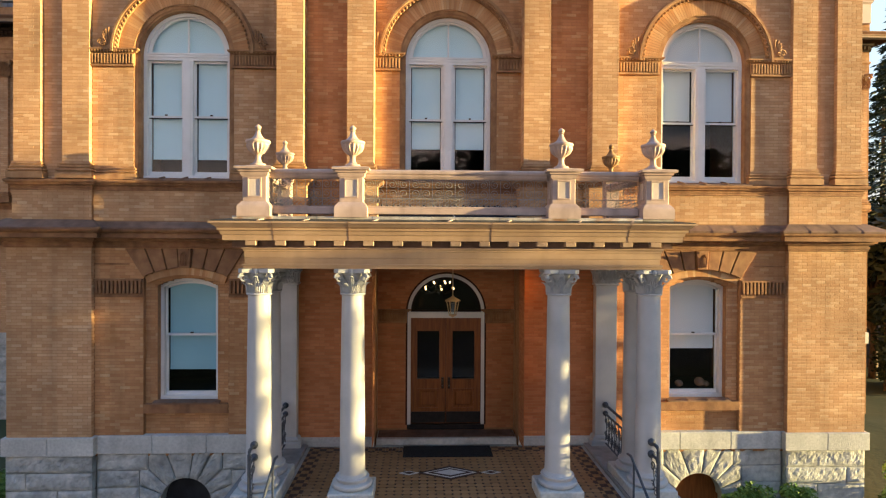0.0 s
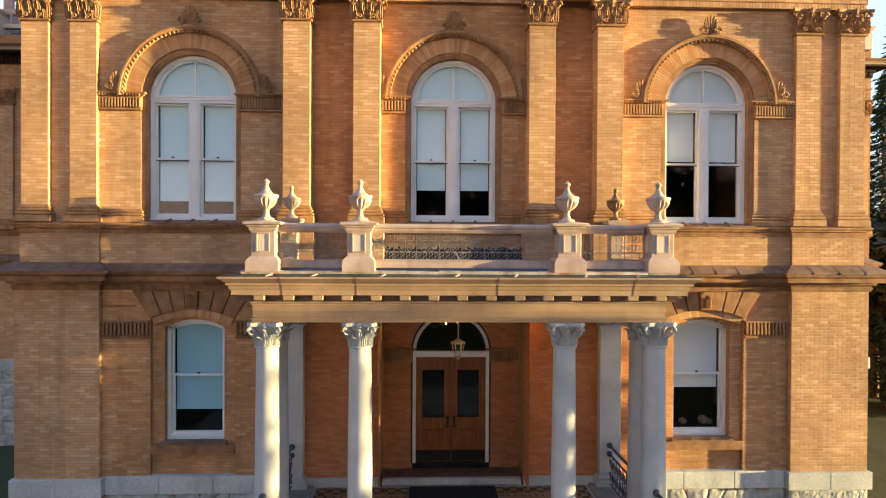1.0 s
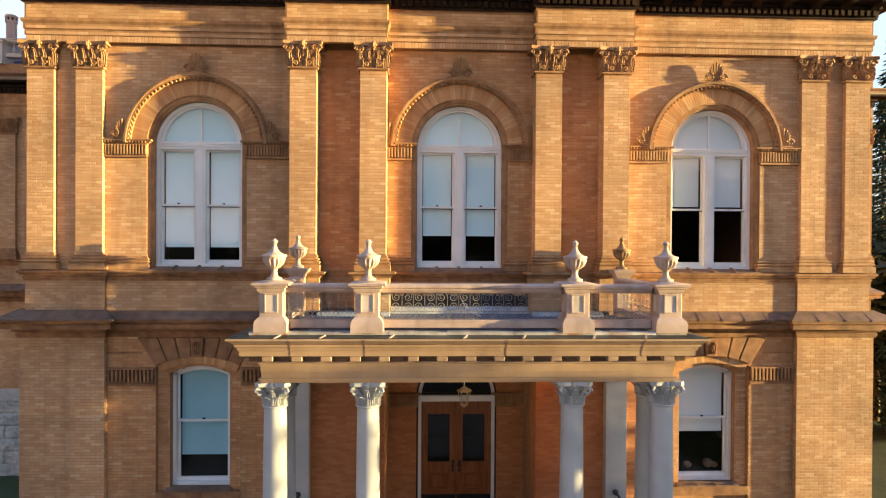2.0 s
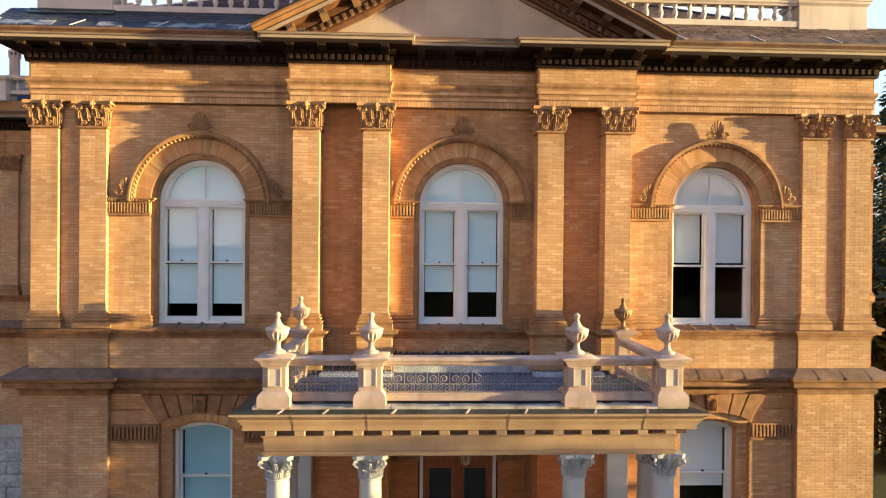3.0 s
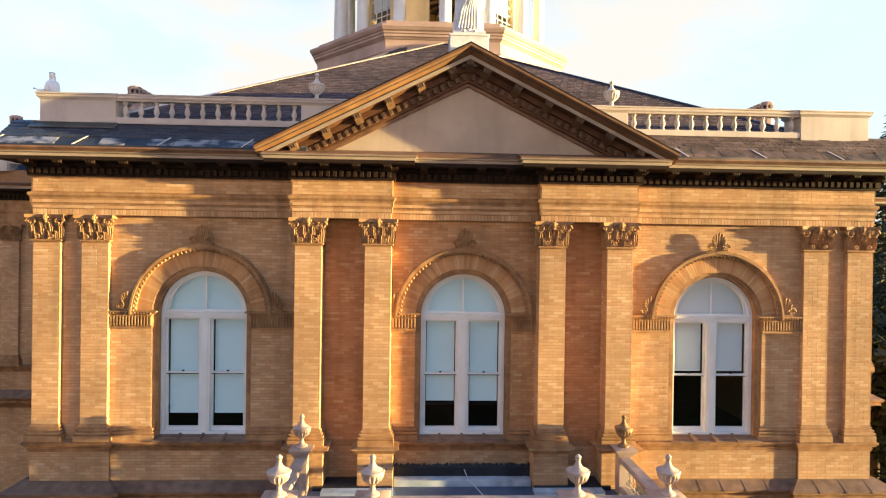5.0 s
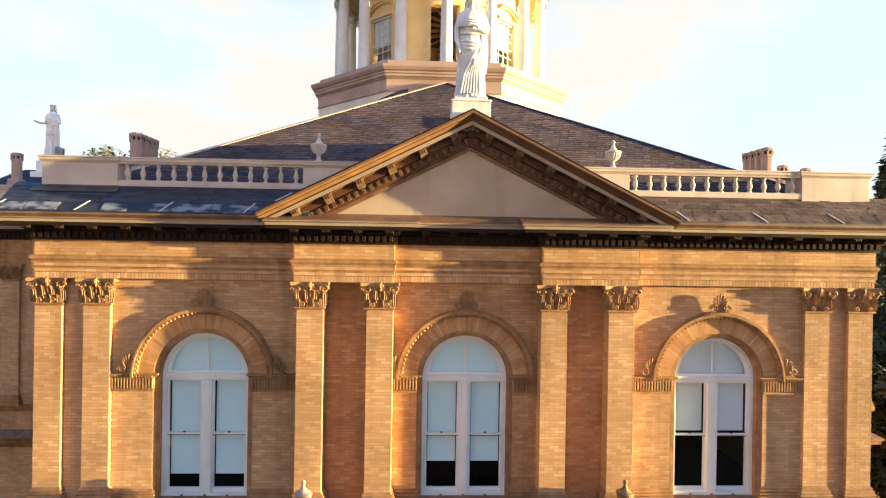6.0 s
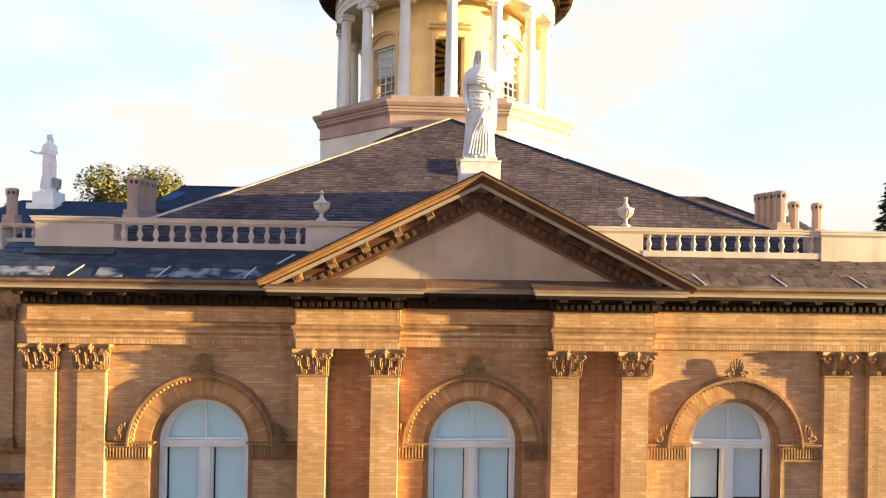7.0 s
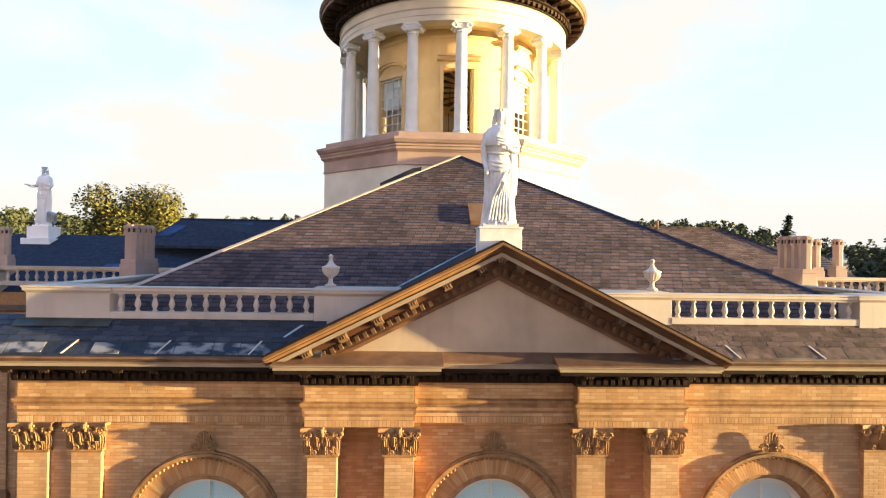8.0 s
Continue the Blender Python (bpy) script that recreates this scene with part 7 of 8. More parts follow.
def scroll_panel(owner, length, z0, z1, slope=0.0):
    """Iron scrollwork in tiers of paired spirals along -y, between an upper and a lower bar."""
    n = max(1, round(length / 0.20))
    w = length / n
    for k in range(n):
        y = -(k + 0.5) * w
        gsc = Geo()
        rise = slope * (k + 0.5) * w
        for zc, f in ((z0 + 0.25 * (z1 - z0), 1), (z0 + 0.72 * (z1 - z0), -1)):
            for sy in (-1, 1):
                gsc.put(spiral((0, y + sy * w * 0.24, zc + rise + sy * 0.03), w * 0.36, 1.5, "yz", f * sy, 0.012, 16), Matrix.Identity(4))
        gsc.tube([(0, y + w / 2, z0 + rise), (0, y, (z0 + z1) / 2 + rise), (0, y + w / 2, z1 + rise)], 0.010, 5)
        gsc.tube([(0, y - w / 2, z0 + rise), (0, y - w / 2, z1 + rise)], 0.011, 5)
        part("scroll", gsc, IRON, owner)


def side_rail(length):
    """A level iron railing along -y: two rails with ball ends over a scrollwork panel."""
    hr = thing("hand_rail", "grey iron porch railing with scrollwork between columns", "hand rail", group="hand rails of the porch")
    for z, r in ((0.93, 0.030), (0.74, 0.024), (0.10, 0.020)):
        part("rail", Geo().tube([(0, 0, z), (0, -length, z)], r, 8), IRON, hr)
    for y in (0.0, -length):
        part("knob", Geo().ball((0, y, 0.93), 0.066, n=12, m=8), IRON, hr, smooth=1.0)
        part("knob", Geo().ball((0, y, 0.745), 0.060, n=12, m=8), IRON, hr, smooth=1.0)
    scroll_panel(hr, length, 0.11, 0.72)
    return hr


hr0, hr1 = side_rail(1.46), side_rail(0.16)
hr0.location, hr1.location = (-3.49, -0.24, PORCH_Z + 0.04), (-3.46, -2.24, PORCH_Z + 0.04)
copy_thing(hr0, pose(3.48, -0.24, PORCH_Z + 0.02))
copy_thing(hr1, pose(3.55, -2.24, PORCH_Z + 0.04))
for s in (-1, 1):
    # level rail from the outer column to a standing post, with scrollwork under it
    hr = thing("hand_rail", "grey iron end railing with ball ends on the front column", "hand rail", group="hand rails of the porch", at=(-3.40 if s < 0 else 3.44, -2.90, PORCH_Z + 0.06))
    for z, r, far in ((0.975, 0.030, 0.30), (0.765, 0.026, 0.27)):
        line = [(0, 0, z), (0, -far + 0.06, z), (0, -far + 0.02, z - 0.02), (0, -far, z - 0.06)]
        part("rail", Geo().tube(line + ([(0, -far, -0.06)] if z > 0.9 else []), r, 8), IRON, hr)
        part("knob", Geo().ball((0, -0.01, z), 0.068, n=12, m=8), IRON, hr, smooth=1.0)
    scroll_panel(hr, 0.27, 0.04, 0.74)
    # plain rail going down the steps
    hr = thing("hand_rail", "thin dark iron stair rail beside the porch steps", "hand rail", group="hand rails of the porch", at=(s * 3.0, -3.10, PORCH_Z))
    part("rail", Geo().tube([(0, 0.14, 0.855), (0, 0.0, 0.872), (0, -0.05, 0.86), (0, -2.5, -0.42)], 0.022, 8), IRON, hr)
    for y, z, top in ((-0.16, -0.02, 0.80), (-1.40, -0.85, 0.15), (-2.45, -1.60, -0.40)):
        part("post", Geo().tube([(0, y, z), (0, y, top)], 0.018, 8), IRON, hr)

# ---- roof parapet ----
def baluster():
    return Geo().lathe([(0.052, 0), (0.052, 0.03), (0.030, 0.045), (0.036, 0.07), (0.058, 0.12), (0.062, 0.155), (0.048, 0.21), (0.030, 0.27), (0.032, 0.30), (0.050, 0.315), (0.055, 0.36)], 10).mesh("baluster", PALE_BUFF, smooth=0.8)


bal_me = baluster()


def balustrade(name, xa, xb, y, n, label, zoff=0.0):
    b = thing(name, label, "balustrade", group="roof balustrades", at=((xa + xb) / 2, y, 13.14 + zoff))
    w = (xb - xa) / 2
    part("base_rail", Geo().box(-w, w, -0.10, 0.10, 0.0, 0.135), PALE_BUFF, b, bevel=0.006)
    part("top_rail", Geo().prism([(-0.09, 0.49), (-0.10, 0.52), (-0.13, 0.55), (-0.13, 0.60), (-0.15, 0.61), (-0.15, 0.635), (0.15, 0.635), (0.15, 0.61), (0.13, 0.55), (0.10, 0.52), (0.09, 0.49)], "x", -w, w), PALE_BUFF, b)
    for k in range(n):
        part("baluster", bal_me, PALE_BUFF, b, at=(-w + (k + 0.5) * 2 * w / n, 0, 0.132))
    return b


def parapet_block(xa, xb, ya, yb, z0, label):
    cx, cy = (xa + xb) / 2, (ya + yb) / 2
    a, b = (xb - xa) / 2, (yb - ya) / 2
    p = thing("parapet_block", label, "parapet", group="roof parapet blocks", at=(cx, cy, 0))
    part("body", Geo().box(-a, a, -b, b, z0, 13.66), PALE_BUFF, p, bevel=0.006)
    part("coping", Geo().sweep([(-0.1, 13.63), (0.0, 13.63), (0.02, 13.66), (0.05, 13.69), (0.05, 13.735), (0.07, 13.745), (0.07, 13.775), (-0.1, 13.79)], [(-a, -b), (a, -b), (a, b), (-a, b)], True).box(-a + 0.05, a - 0.05, -b + 0.05, b - 0.05, 13.6, 13.788), PALE_BUFF, p, smooth=0.4)
    return p


for s in (-1, 1):
    a, b = sorted((s * 3.66, s * 7.66))
    balustrade("balustrade", a, b, 0.11, 12, "cream roof balustrade with turned balusters")
    a, b = sorted((s * 7.66, s * 9.26))
    parapet_block(a, b, 0.0, 0.62, 12.95, "solid cream corner block of the roof parapet")
    a, b = sorted((s * 2.0, s * 3.66))
    parapet_block(a, b, 0.02, 0.82, 13.0, "solid cream block beside the gable")
    a, b = sorted((s * 8.95, s * 9.26))
    parapet_block(a, b, 0.62, 5.0, 12.95, "long cream parapet along the roof side")
    a, b = sorted((s * 9.6, 15.0 if s > 0 else -17.6))
    balustrade("balustrade", a, b, 7.9, 17 if s > 0 else 26, "cream balustrade of the side wing", 0.08)
    a, b = sorted((s * 15.2, s * 15.9)) if s < 0 else (15.0, 15.6)
    parapet_block(a, b, 7.62, 8.2, 12.95, "small cream pier in the wing balustrade")


# ---- chimneys ----
def flue(h):
    oct_ = [(0.17 * math.cos(radians(22.5 + 45 * k)), 0.17 * math.sin(radians(22.5 + 45 * k))) for k in range(8)]
    ring = lambda f, z0, z1: Geo().prism([(x * f, y * f) for x, y in oct_], "z", z0, z1)
    g = Geo().prism(oct_, "z", 0, h - 0.22)
    return g, ring


def chimney(name, n, h, at, label):
    c = thing(name, label, "chimney", group="chimneys", at=at)
    part("base", Geo().box(-0.22, 0.22, -0.22, 0.22 + 0.33 * (n - 1), -1.0, 0.16).box(-0.20, 0.20, -0.20, 0.20 + 0.33 * (n - 1), 0.16, 0.29), MAUVE, c, bevel=0.01)
    for k in range(n):
        g, ring = flue(h)
        f = part("flue", Geo().put(g, Matrix.Translation((0, 0.33 * k, 0.28))), MAUVE, c, "octagonal tan flue")
        top = Geo()
        for fz, z0, z1 in ((1.14, h - 0.24, h - 0.17), (1.22, h - 0.06, h + 0.02), (0.9, h + 0.02, h + 0.05)):
            top.put(ring(fz, z0, z1), Matrix.Translation((0, 0.33 * k, 0.28)))
        for j in range(8):
            a = radians(45 * j + 22.5)
            top.box(0.170 * math.cos(a) - 0.022, 0.170 * math.cos(a) + 0.022, 0.33 * k + 0.170 * math.sin(a) - 0.022, 0.33 * k + 0.170 * math.sin(a) + 0.022, 0.28 + h - 0.22, 0.28 + h - 0.02)
        part("flue_head", top, MAUVE, f, "pierced tan terracotta flue head")
        part("flue_shadow", Geo().put(ring(0.80, h - 0.20, h - 0.03), Matrix.Translation((0, 0.33 * k, 0.28))), MEMBRANE, f)
    return c


chimney("chimney", 4, 0.92, (-9.50, 4.7, 13.92), "cluster of four octagonal tan chimney flues")
chimney("chimney", 4, 0.92, (9.69, 4.7, 13.92), "cluster of four octagonal tan chimney flues")
chimney("chimney", 1, 0.92, (-15.9, 9.1, 13.9), "single octagonal tan flue")
chimney("chimney", 1, 0.95, (13.95, 9.1, 13.95), "single octagonal tan flue")
chimney("chimney", 1, 0.95, (12.45, 8.2, 13.9), "single octagonal tan flue")

# ---- tower ----
TX, TY = -0.26, 12.70
tower = thing("tower", "pale yellow round tower ringed by white columns", "tower", at=(TX, TY, 0))
oc = lambda ap: [(ap / math.cos(math.pi / 8) * math.cos(radians(-22.5 - 45 * k)), ap / math.cos(math.pi / 8) * math.sin(radians(-22.5 - 45 * k))) for k in range(8)][::-1]
OCT = oc(4.93)
part("octagon_base", Geo().prism(OCT, "z", 13.0, 17.52), RING, tower, "pale cream octagonal base")
part("base_frieze", Geo().sweep([(-0.2, 17.42), (0.03, 17.42), (0.05, 17.46), (0.02, 17.50), (0.02, 17.90), (-0.2, 17.95)], OCT, True), MAUVE, tower, "mauve-brown frieze")
part("base_cornice", Geo().sweep([(-0.2, 17.88), (0.05, 17.88), (0.09, 17.93), (0.14, 17.96), (0.14, 18.04), (0.18, 18.06), (0.18, 18.12), (0.24, 18.16), (0.30, 18.26), (0.30, 18.34), (-0.05, 18.40), (-0.05, 18.57), (-0.2, 18.57)], OCT, True), MAUVE, tower, "mauve-brown layered cornice", smooth=0.3)
part("walkway", Geo().prism(oc(4.9), "z", 18.2, 18.565), MAUVE, tower, "flat walkway round the drum")
DR = 3.45
# drum wall with a door and windows
TURN = -3.5                         # how far columns and openings are turned about the axis
holes = [(-85.5, 9.5, 18.6, 21.15, True), (49.5, 10.5, 18.95, 21.0, False), (94.5, 10.5, 18.95, 21.0, False), (139.5, 10.5, 18.95, 21.0, False), (-130.5, 10.5, 18.95, 21.0, False), (-40.5, 10.5, 18.95, 21.0, False), (4.5, 10.5, 18.95, 21.0, False), (-175.5, 10.5, 18.95, 21.0, False)]
holes = [(ac + TURN, *rest) for ac, *rest in holes]
g = Geo()
N = 120
cuts = [18.56, 18.6, 18.95, 21.0, 21.15, 22.62]
solid = lambda k, j: 0 <= j < 5 and not any(abs((360 / N * ((k % N) + 0.5) - ac) % 360 - 360 * (((360 / N * ((k % N) + 0.5) - ac) % 360) > 180)) < ha and z0 - 0.001 <= cuts[j] < z1 - 0.001 for ac, ha, z0, z1, dr in holes)
ids = {}


def drum_corner(k, j, inner):
    key = (k % N, j, inner)
    if key not in ids:
        ids[key] = len(g.v)
        a, r = 2 * math.pi * (k % N) / N, DR - 0.25 * inner
        g.v.append((r * math.cos(a), r * math.sin(a), cuts[j]))
    return ids[key]


for k in range(N):
    for j in range(5):
        if not solid(k, j):
            continue
        c = [[[drum_corner(k + u, j + v, w) for w in (0, 1)] for v in (0, 1)] for u in (0, 1)]
        g.f += [(c[0][0][0], c[1][0][0], c[1][1][0], c[0][1][0]), (c[0][0][1], c[0][1][1], c[1][1][1], c[1][0][1])]
        if not solid(k - 1, j):
            g.f.append((c[0][0][0], c[0][1][0], c[0][1][1], c[0][0][1]))
        if not solid(k + 1, j):
            g.f.append((c[1][0][0], c[1][0][1], c[1][1][1], c[1][1][0]))
        if not solid(k, j - 1):
            g.f.append((c[0][0][0], c[0][0][1], c[1][0][1], c[1][0][0]))
        if not solid(k, j + 1):
            g.f.append((c[0][1][0], c[1][1][0], c[1][1][1], c[0][1][1]))
part("drum", g, YELLOW, tower, "pale yellow drum wall")
part("drum_head", Geo().lathe([(DR + 0.02, 22.30), (DR + 0.06, 22.34), (DR + 0.06, 22.40), (DR, 22.42)], 72), YELLOW, tower, smooth=0.4)
for ac, ha, z0, z1, dr in holes:
    turn = pose(0, 0, 0, 0, 0, ac + 90)
    hw = DR * math.sin(radians(ha))
    y = -DR * math.cos(radians(ha))
    fg = Geo().prism([(-hw - 0.12, z0), (-hw - 0.12, z1 + 0.14), (hw + 0.12, z1 + 0.14), (hw + 0.12, z0), (hw - 0.02, z0), (hw - 0.02, z1 + 0.01), (-hw + 0.02, z1 + 0.01), (-hw + 0.02, z0)], "y", y - 0.13, y + 0.12)
    fr = part("drum_opening", Geo().put(fg, turn), YELLOW, tower, "moulded pale yellow surround")
    if dr:
        part("door_cornice", Geo().put(Geo().prism([(y + 0.05, z1 + 0.30), (y - 0.20, z1 + 0.30), (y - 0.20, z1 + 0.40), (y - 0.28, z1 + 0.42), (y - 0.28, z1 + 0.50), (y + 0.05, z1 + 0.54)], "x", -hw - 0.22, hw + 0.22), turn), YELLOW, fr)
        dg = Geo()
        for k in range(18):
            x = -hw - 0.16 + (2 * hw + 0.32) * (k + 0.5) / 18
            dg.box(x - 0.02, x + 0.02, y - 0.24, y - 0.15, z1 + 0.32, z1 + 0.39)
        part("small_dentils", Geo().put(dg, turn), YELLOW, fr)
    else:
        part("drum_sill", Geo().put(Geo().box(-hw - 0.14, hw + 0.14, y - 0.16, y + 0.10, z0 - 0.08, z0 - 0.001), turn), YELLOW, fr)
        hood = Geo().arch(0, z1 - 0.80, 1.30, 1.37, y - 0.16, y + 0.06, 51.5, 128.5, 16).arch(0, z1 - 0.80, 1.37, 1.45, y - 0.24, y + 0.06, 51.5, 128.5, 16)
        part("window_hood", Geo().put(hood, turn), YELLOW, fr, "curved moulded window head", smooth=0.5)
        # pale sheet is added to stand in for sky seen in the panes
        part("drum_blind", Geo().put(Geo().box(-hw + 0.02, hw - 0.02, y + 0.09, y + 0.095, z0 + 0.95, z1 - 0.05), turn), BLIND_GREY, fr, "added pale sheet standing in for sky in the panes")
    if not dr:
        for i in range(1, 4):
            x = -hw + 2 * hw * i / 4
            part("glazing_bar", Geo().put(Geo().box(x - 0.015, x + 0.015, y - 0.02, y + 0.02, z0, z1), turn), WHITE, fr)
        for i in range(1, 6):
            z = z0 + (z1 - z0) * i / 6
            part("glazing_bar", Geo().put(Geo().box(-hw, hw, y - 0.018, y + 0.018, z - 0.014, z + 0.014), turn), WHITE, fr)
        for za, zb in ((z0, z0 + 0.06), (z1 - 0.05, z1)):
            part("sash_rail", Geo().put(Geo().box(-hw, hw, y - 0.03, y + 0.03, za, zb), turn), WHITE, fr)
        pane("pane", Geo().put(sheet(-hw, hw, y + 0.005, z0, z1), turn), fr)
    else:
        part("open_door", Geo().put(Geo().box(hw - 0.05, hw + 0.0, y, y + 0.62, z0, z1), turn @ pose(0, 0, 0, 0, 0, 0)), WOOD, fr, "brown door standing open inwards")
# spiral stair seen through the open door
stair = Geo().tube([(0, 0, 18.4), (0, 0, 22.5)], 0.05, 8)
for k in range(24):
    a = radians(-160 + 24 * k)
    z = 18.6 + 0.17 * k
    stair.add([(0, 0, z), (0.9 * math.cos(a), 0.9 * math.sin(a), z), (0.9 * math.cos(a + 0.42), 0.9 * math.sin(a + 0.42), z), (0, 0, z - 0.03), (0.9 * math.cos(a), 0.9 * math.sin(a), z - 0.03), (0.9 * math.cos(a + 0.42), 0.9 * math.sin(a + 0.42), z - 0.03)], [(0, 1, 2), (5, 4, 3), (1, 4, 5, 2), (0, 3, 4, 1), (2, 5, 3, 0)])
    stair.tube([(0.88 * math.cos(a), 0.88 * math.sin(a), z), (0.88 * math.cos(a), 0.88 * math.sin(a), z + 0.85)], 0.012, 5)
part("spiral_stair", Geo().put(stair, Matrix.Translation((0.1, -1.6, 0))), BRONZE, tower, "black iron spiral stair inside")
part("drum_ceiling", Geo().lathe([(DR - 0.1, 22.45), (DR - 0.1, 22.60)], 48), YELLOW, tower)


def ionic_column():
    prof = [(0.30, 0.0), (0.30, 0.07), (0.27, 0.08), (0.29, 0.12), (0.27, 0.16), (0.235, 0.19), (0.225, 0.24)] + [(0.225 - 0.04 * (k / 8) ** 1.5, 0.24 + 3.28 * k / 8) for k in range(1, 9)] + [(0.205, 3.54), (0.205, 3.58), (0.185, 3.60), (0.22, 3.66)]
    return Geo().lathe(prof, 20).mesh("column", WHITE, smooth=0.7)


def ionic_capital():
    g = Geo().box(-0.27, 0.27, -0.25, 0.25, 3.84, 3.92).box(-0.24, 0.24, -0.22, 0.22, 3.66, 3.84)
    for sx in (-1, 1):
        for sy in (-1, 1):
            g.put(spiral((sx * 0.25, sy * 0.225, 3.73), 0.105, 1.6, "xz", sx, 0.035, 16), Matrix.Identity(4))
        g.put(Geo().lathe([(0.085, -0.22), (0.06, 0.0), (0.085, 0.22)], 12), Matrix.Translation((sx * 0.25, 0, 3.73)) @ pose(0, 0, 0, 90))
    return g.mesh("capital", WHITE)


ic, icap = ionic_column(), ionic_capital()
CR = 4.38
for k in range(16):
    a = -90 + 4.5 + TURN + 22.5 * k
    o = part("column", ic, WHITE, tower, "white tapered column", at=(CR * math.cos(radians(a)), CR * math.sin(radians(a)), 18.56))
    o.rotation_euler = (0, 0, radians(a + 90))
    part("capital", icap, WHITE, o, "scrolled ionic capital")
ringp = lambda prof, n=96: Geo().sweep(prof, [(math.cos(2 * math.pi * k / n), math.sin(2 * math.pi * k / n)) for k in range(n)], True)
part("ring_beam", ringp([(CR - 1.27, 22.48), (CR - 0.77, 22.48), (CR - 0.77, 22.66), (CR - 0.75, 22.665), (CR - 0.75, 22.86), (CR - 0.70, 22.90), (CR - 0.70, 22.94), (CR - 0.76, 22.95), (CR - 0.76, 23.22), (CR - 0.68, 23.26), (CR - 1.27, 23.26)]), RING, tower, "cream ring beam", smooth=0.4)
part("gallery_ceiling", Geo().lathe([(CR - 0.1, 22.60), (CR - 0.1, 22.72)], 64), YELLOW, tower)
part("cornice_bed", ringp([(CR - 1.2, 23.25), (CR - 0.62, 23.25), (CR - 0.60, 23.46), (CR - 0.50, 23.50), (CR - 0.50, 23.72), (CR - 1.2, 23.72)]), DARKTRIM, tower, "dark bed moulding")
part("cornice_crown", ringp([(CR - 1.2, 23.70), (CR + 0.02, 23.70), (CR + 0.02, 23.84), (CR + 0.06, 23.86), (CR + 0.12, 23.96), (CR + 0.12, 24.02), (CR - 1.2, 24.15)]), RUST, tower, "brown projecting cornice", smooth=0.4)
td = Geo().box(-0.055, 0.055, -0.10, 0.0, 23.28, 23.42).mesh("dentil", BROWN_TRIM)
tm = Geo().prism([(0, 23.70), (-0.46, 23.70), (-0.46, 23.64), (-0.38, 23.58), (-0.2, 23.56), (0, 23.52)], "x", -0.10, 0.10).mesh("modillion", BROWN_TRIM)
for k in range(120):
    a = radians(3 * k)
    if math.sin(a) < 0.35:
        part("dentil", td, BROWN_TRIM, tower, at=((CR + 0.39) * math.cos(a), (CR + 0.39) * math.sin(a), 0)).rotation_euler = (0, 0, a + math.pi / 2)
for k in range(48):
    a = radians(7.5 * k)
    part("modillion", tm, BROWN_TRIM, tower, at=((CR + 0.48) * math.cos(a), (CR + 0.48) * math.sin(a), 0)).rotation_euler = (0, 0, a + math.pi / 2)
part("tower_roof", Geo().lathe([(CR + 0.9, 24.08), (CR - 0.2, 24.6), (CR - 0.5, 26.2), (CR - 1.3, 27.8), (CR - 2.6, 29.0), (0.8, 29.6), (0.0, 29.7)], 48), LEAD, tower, "plain metal dome", smooth=0.5)


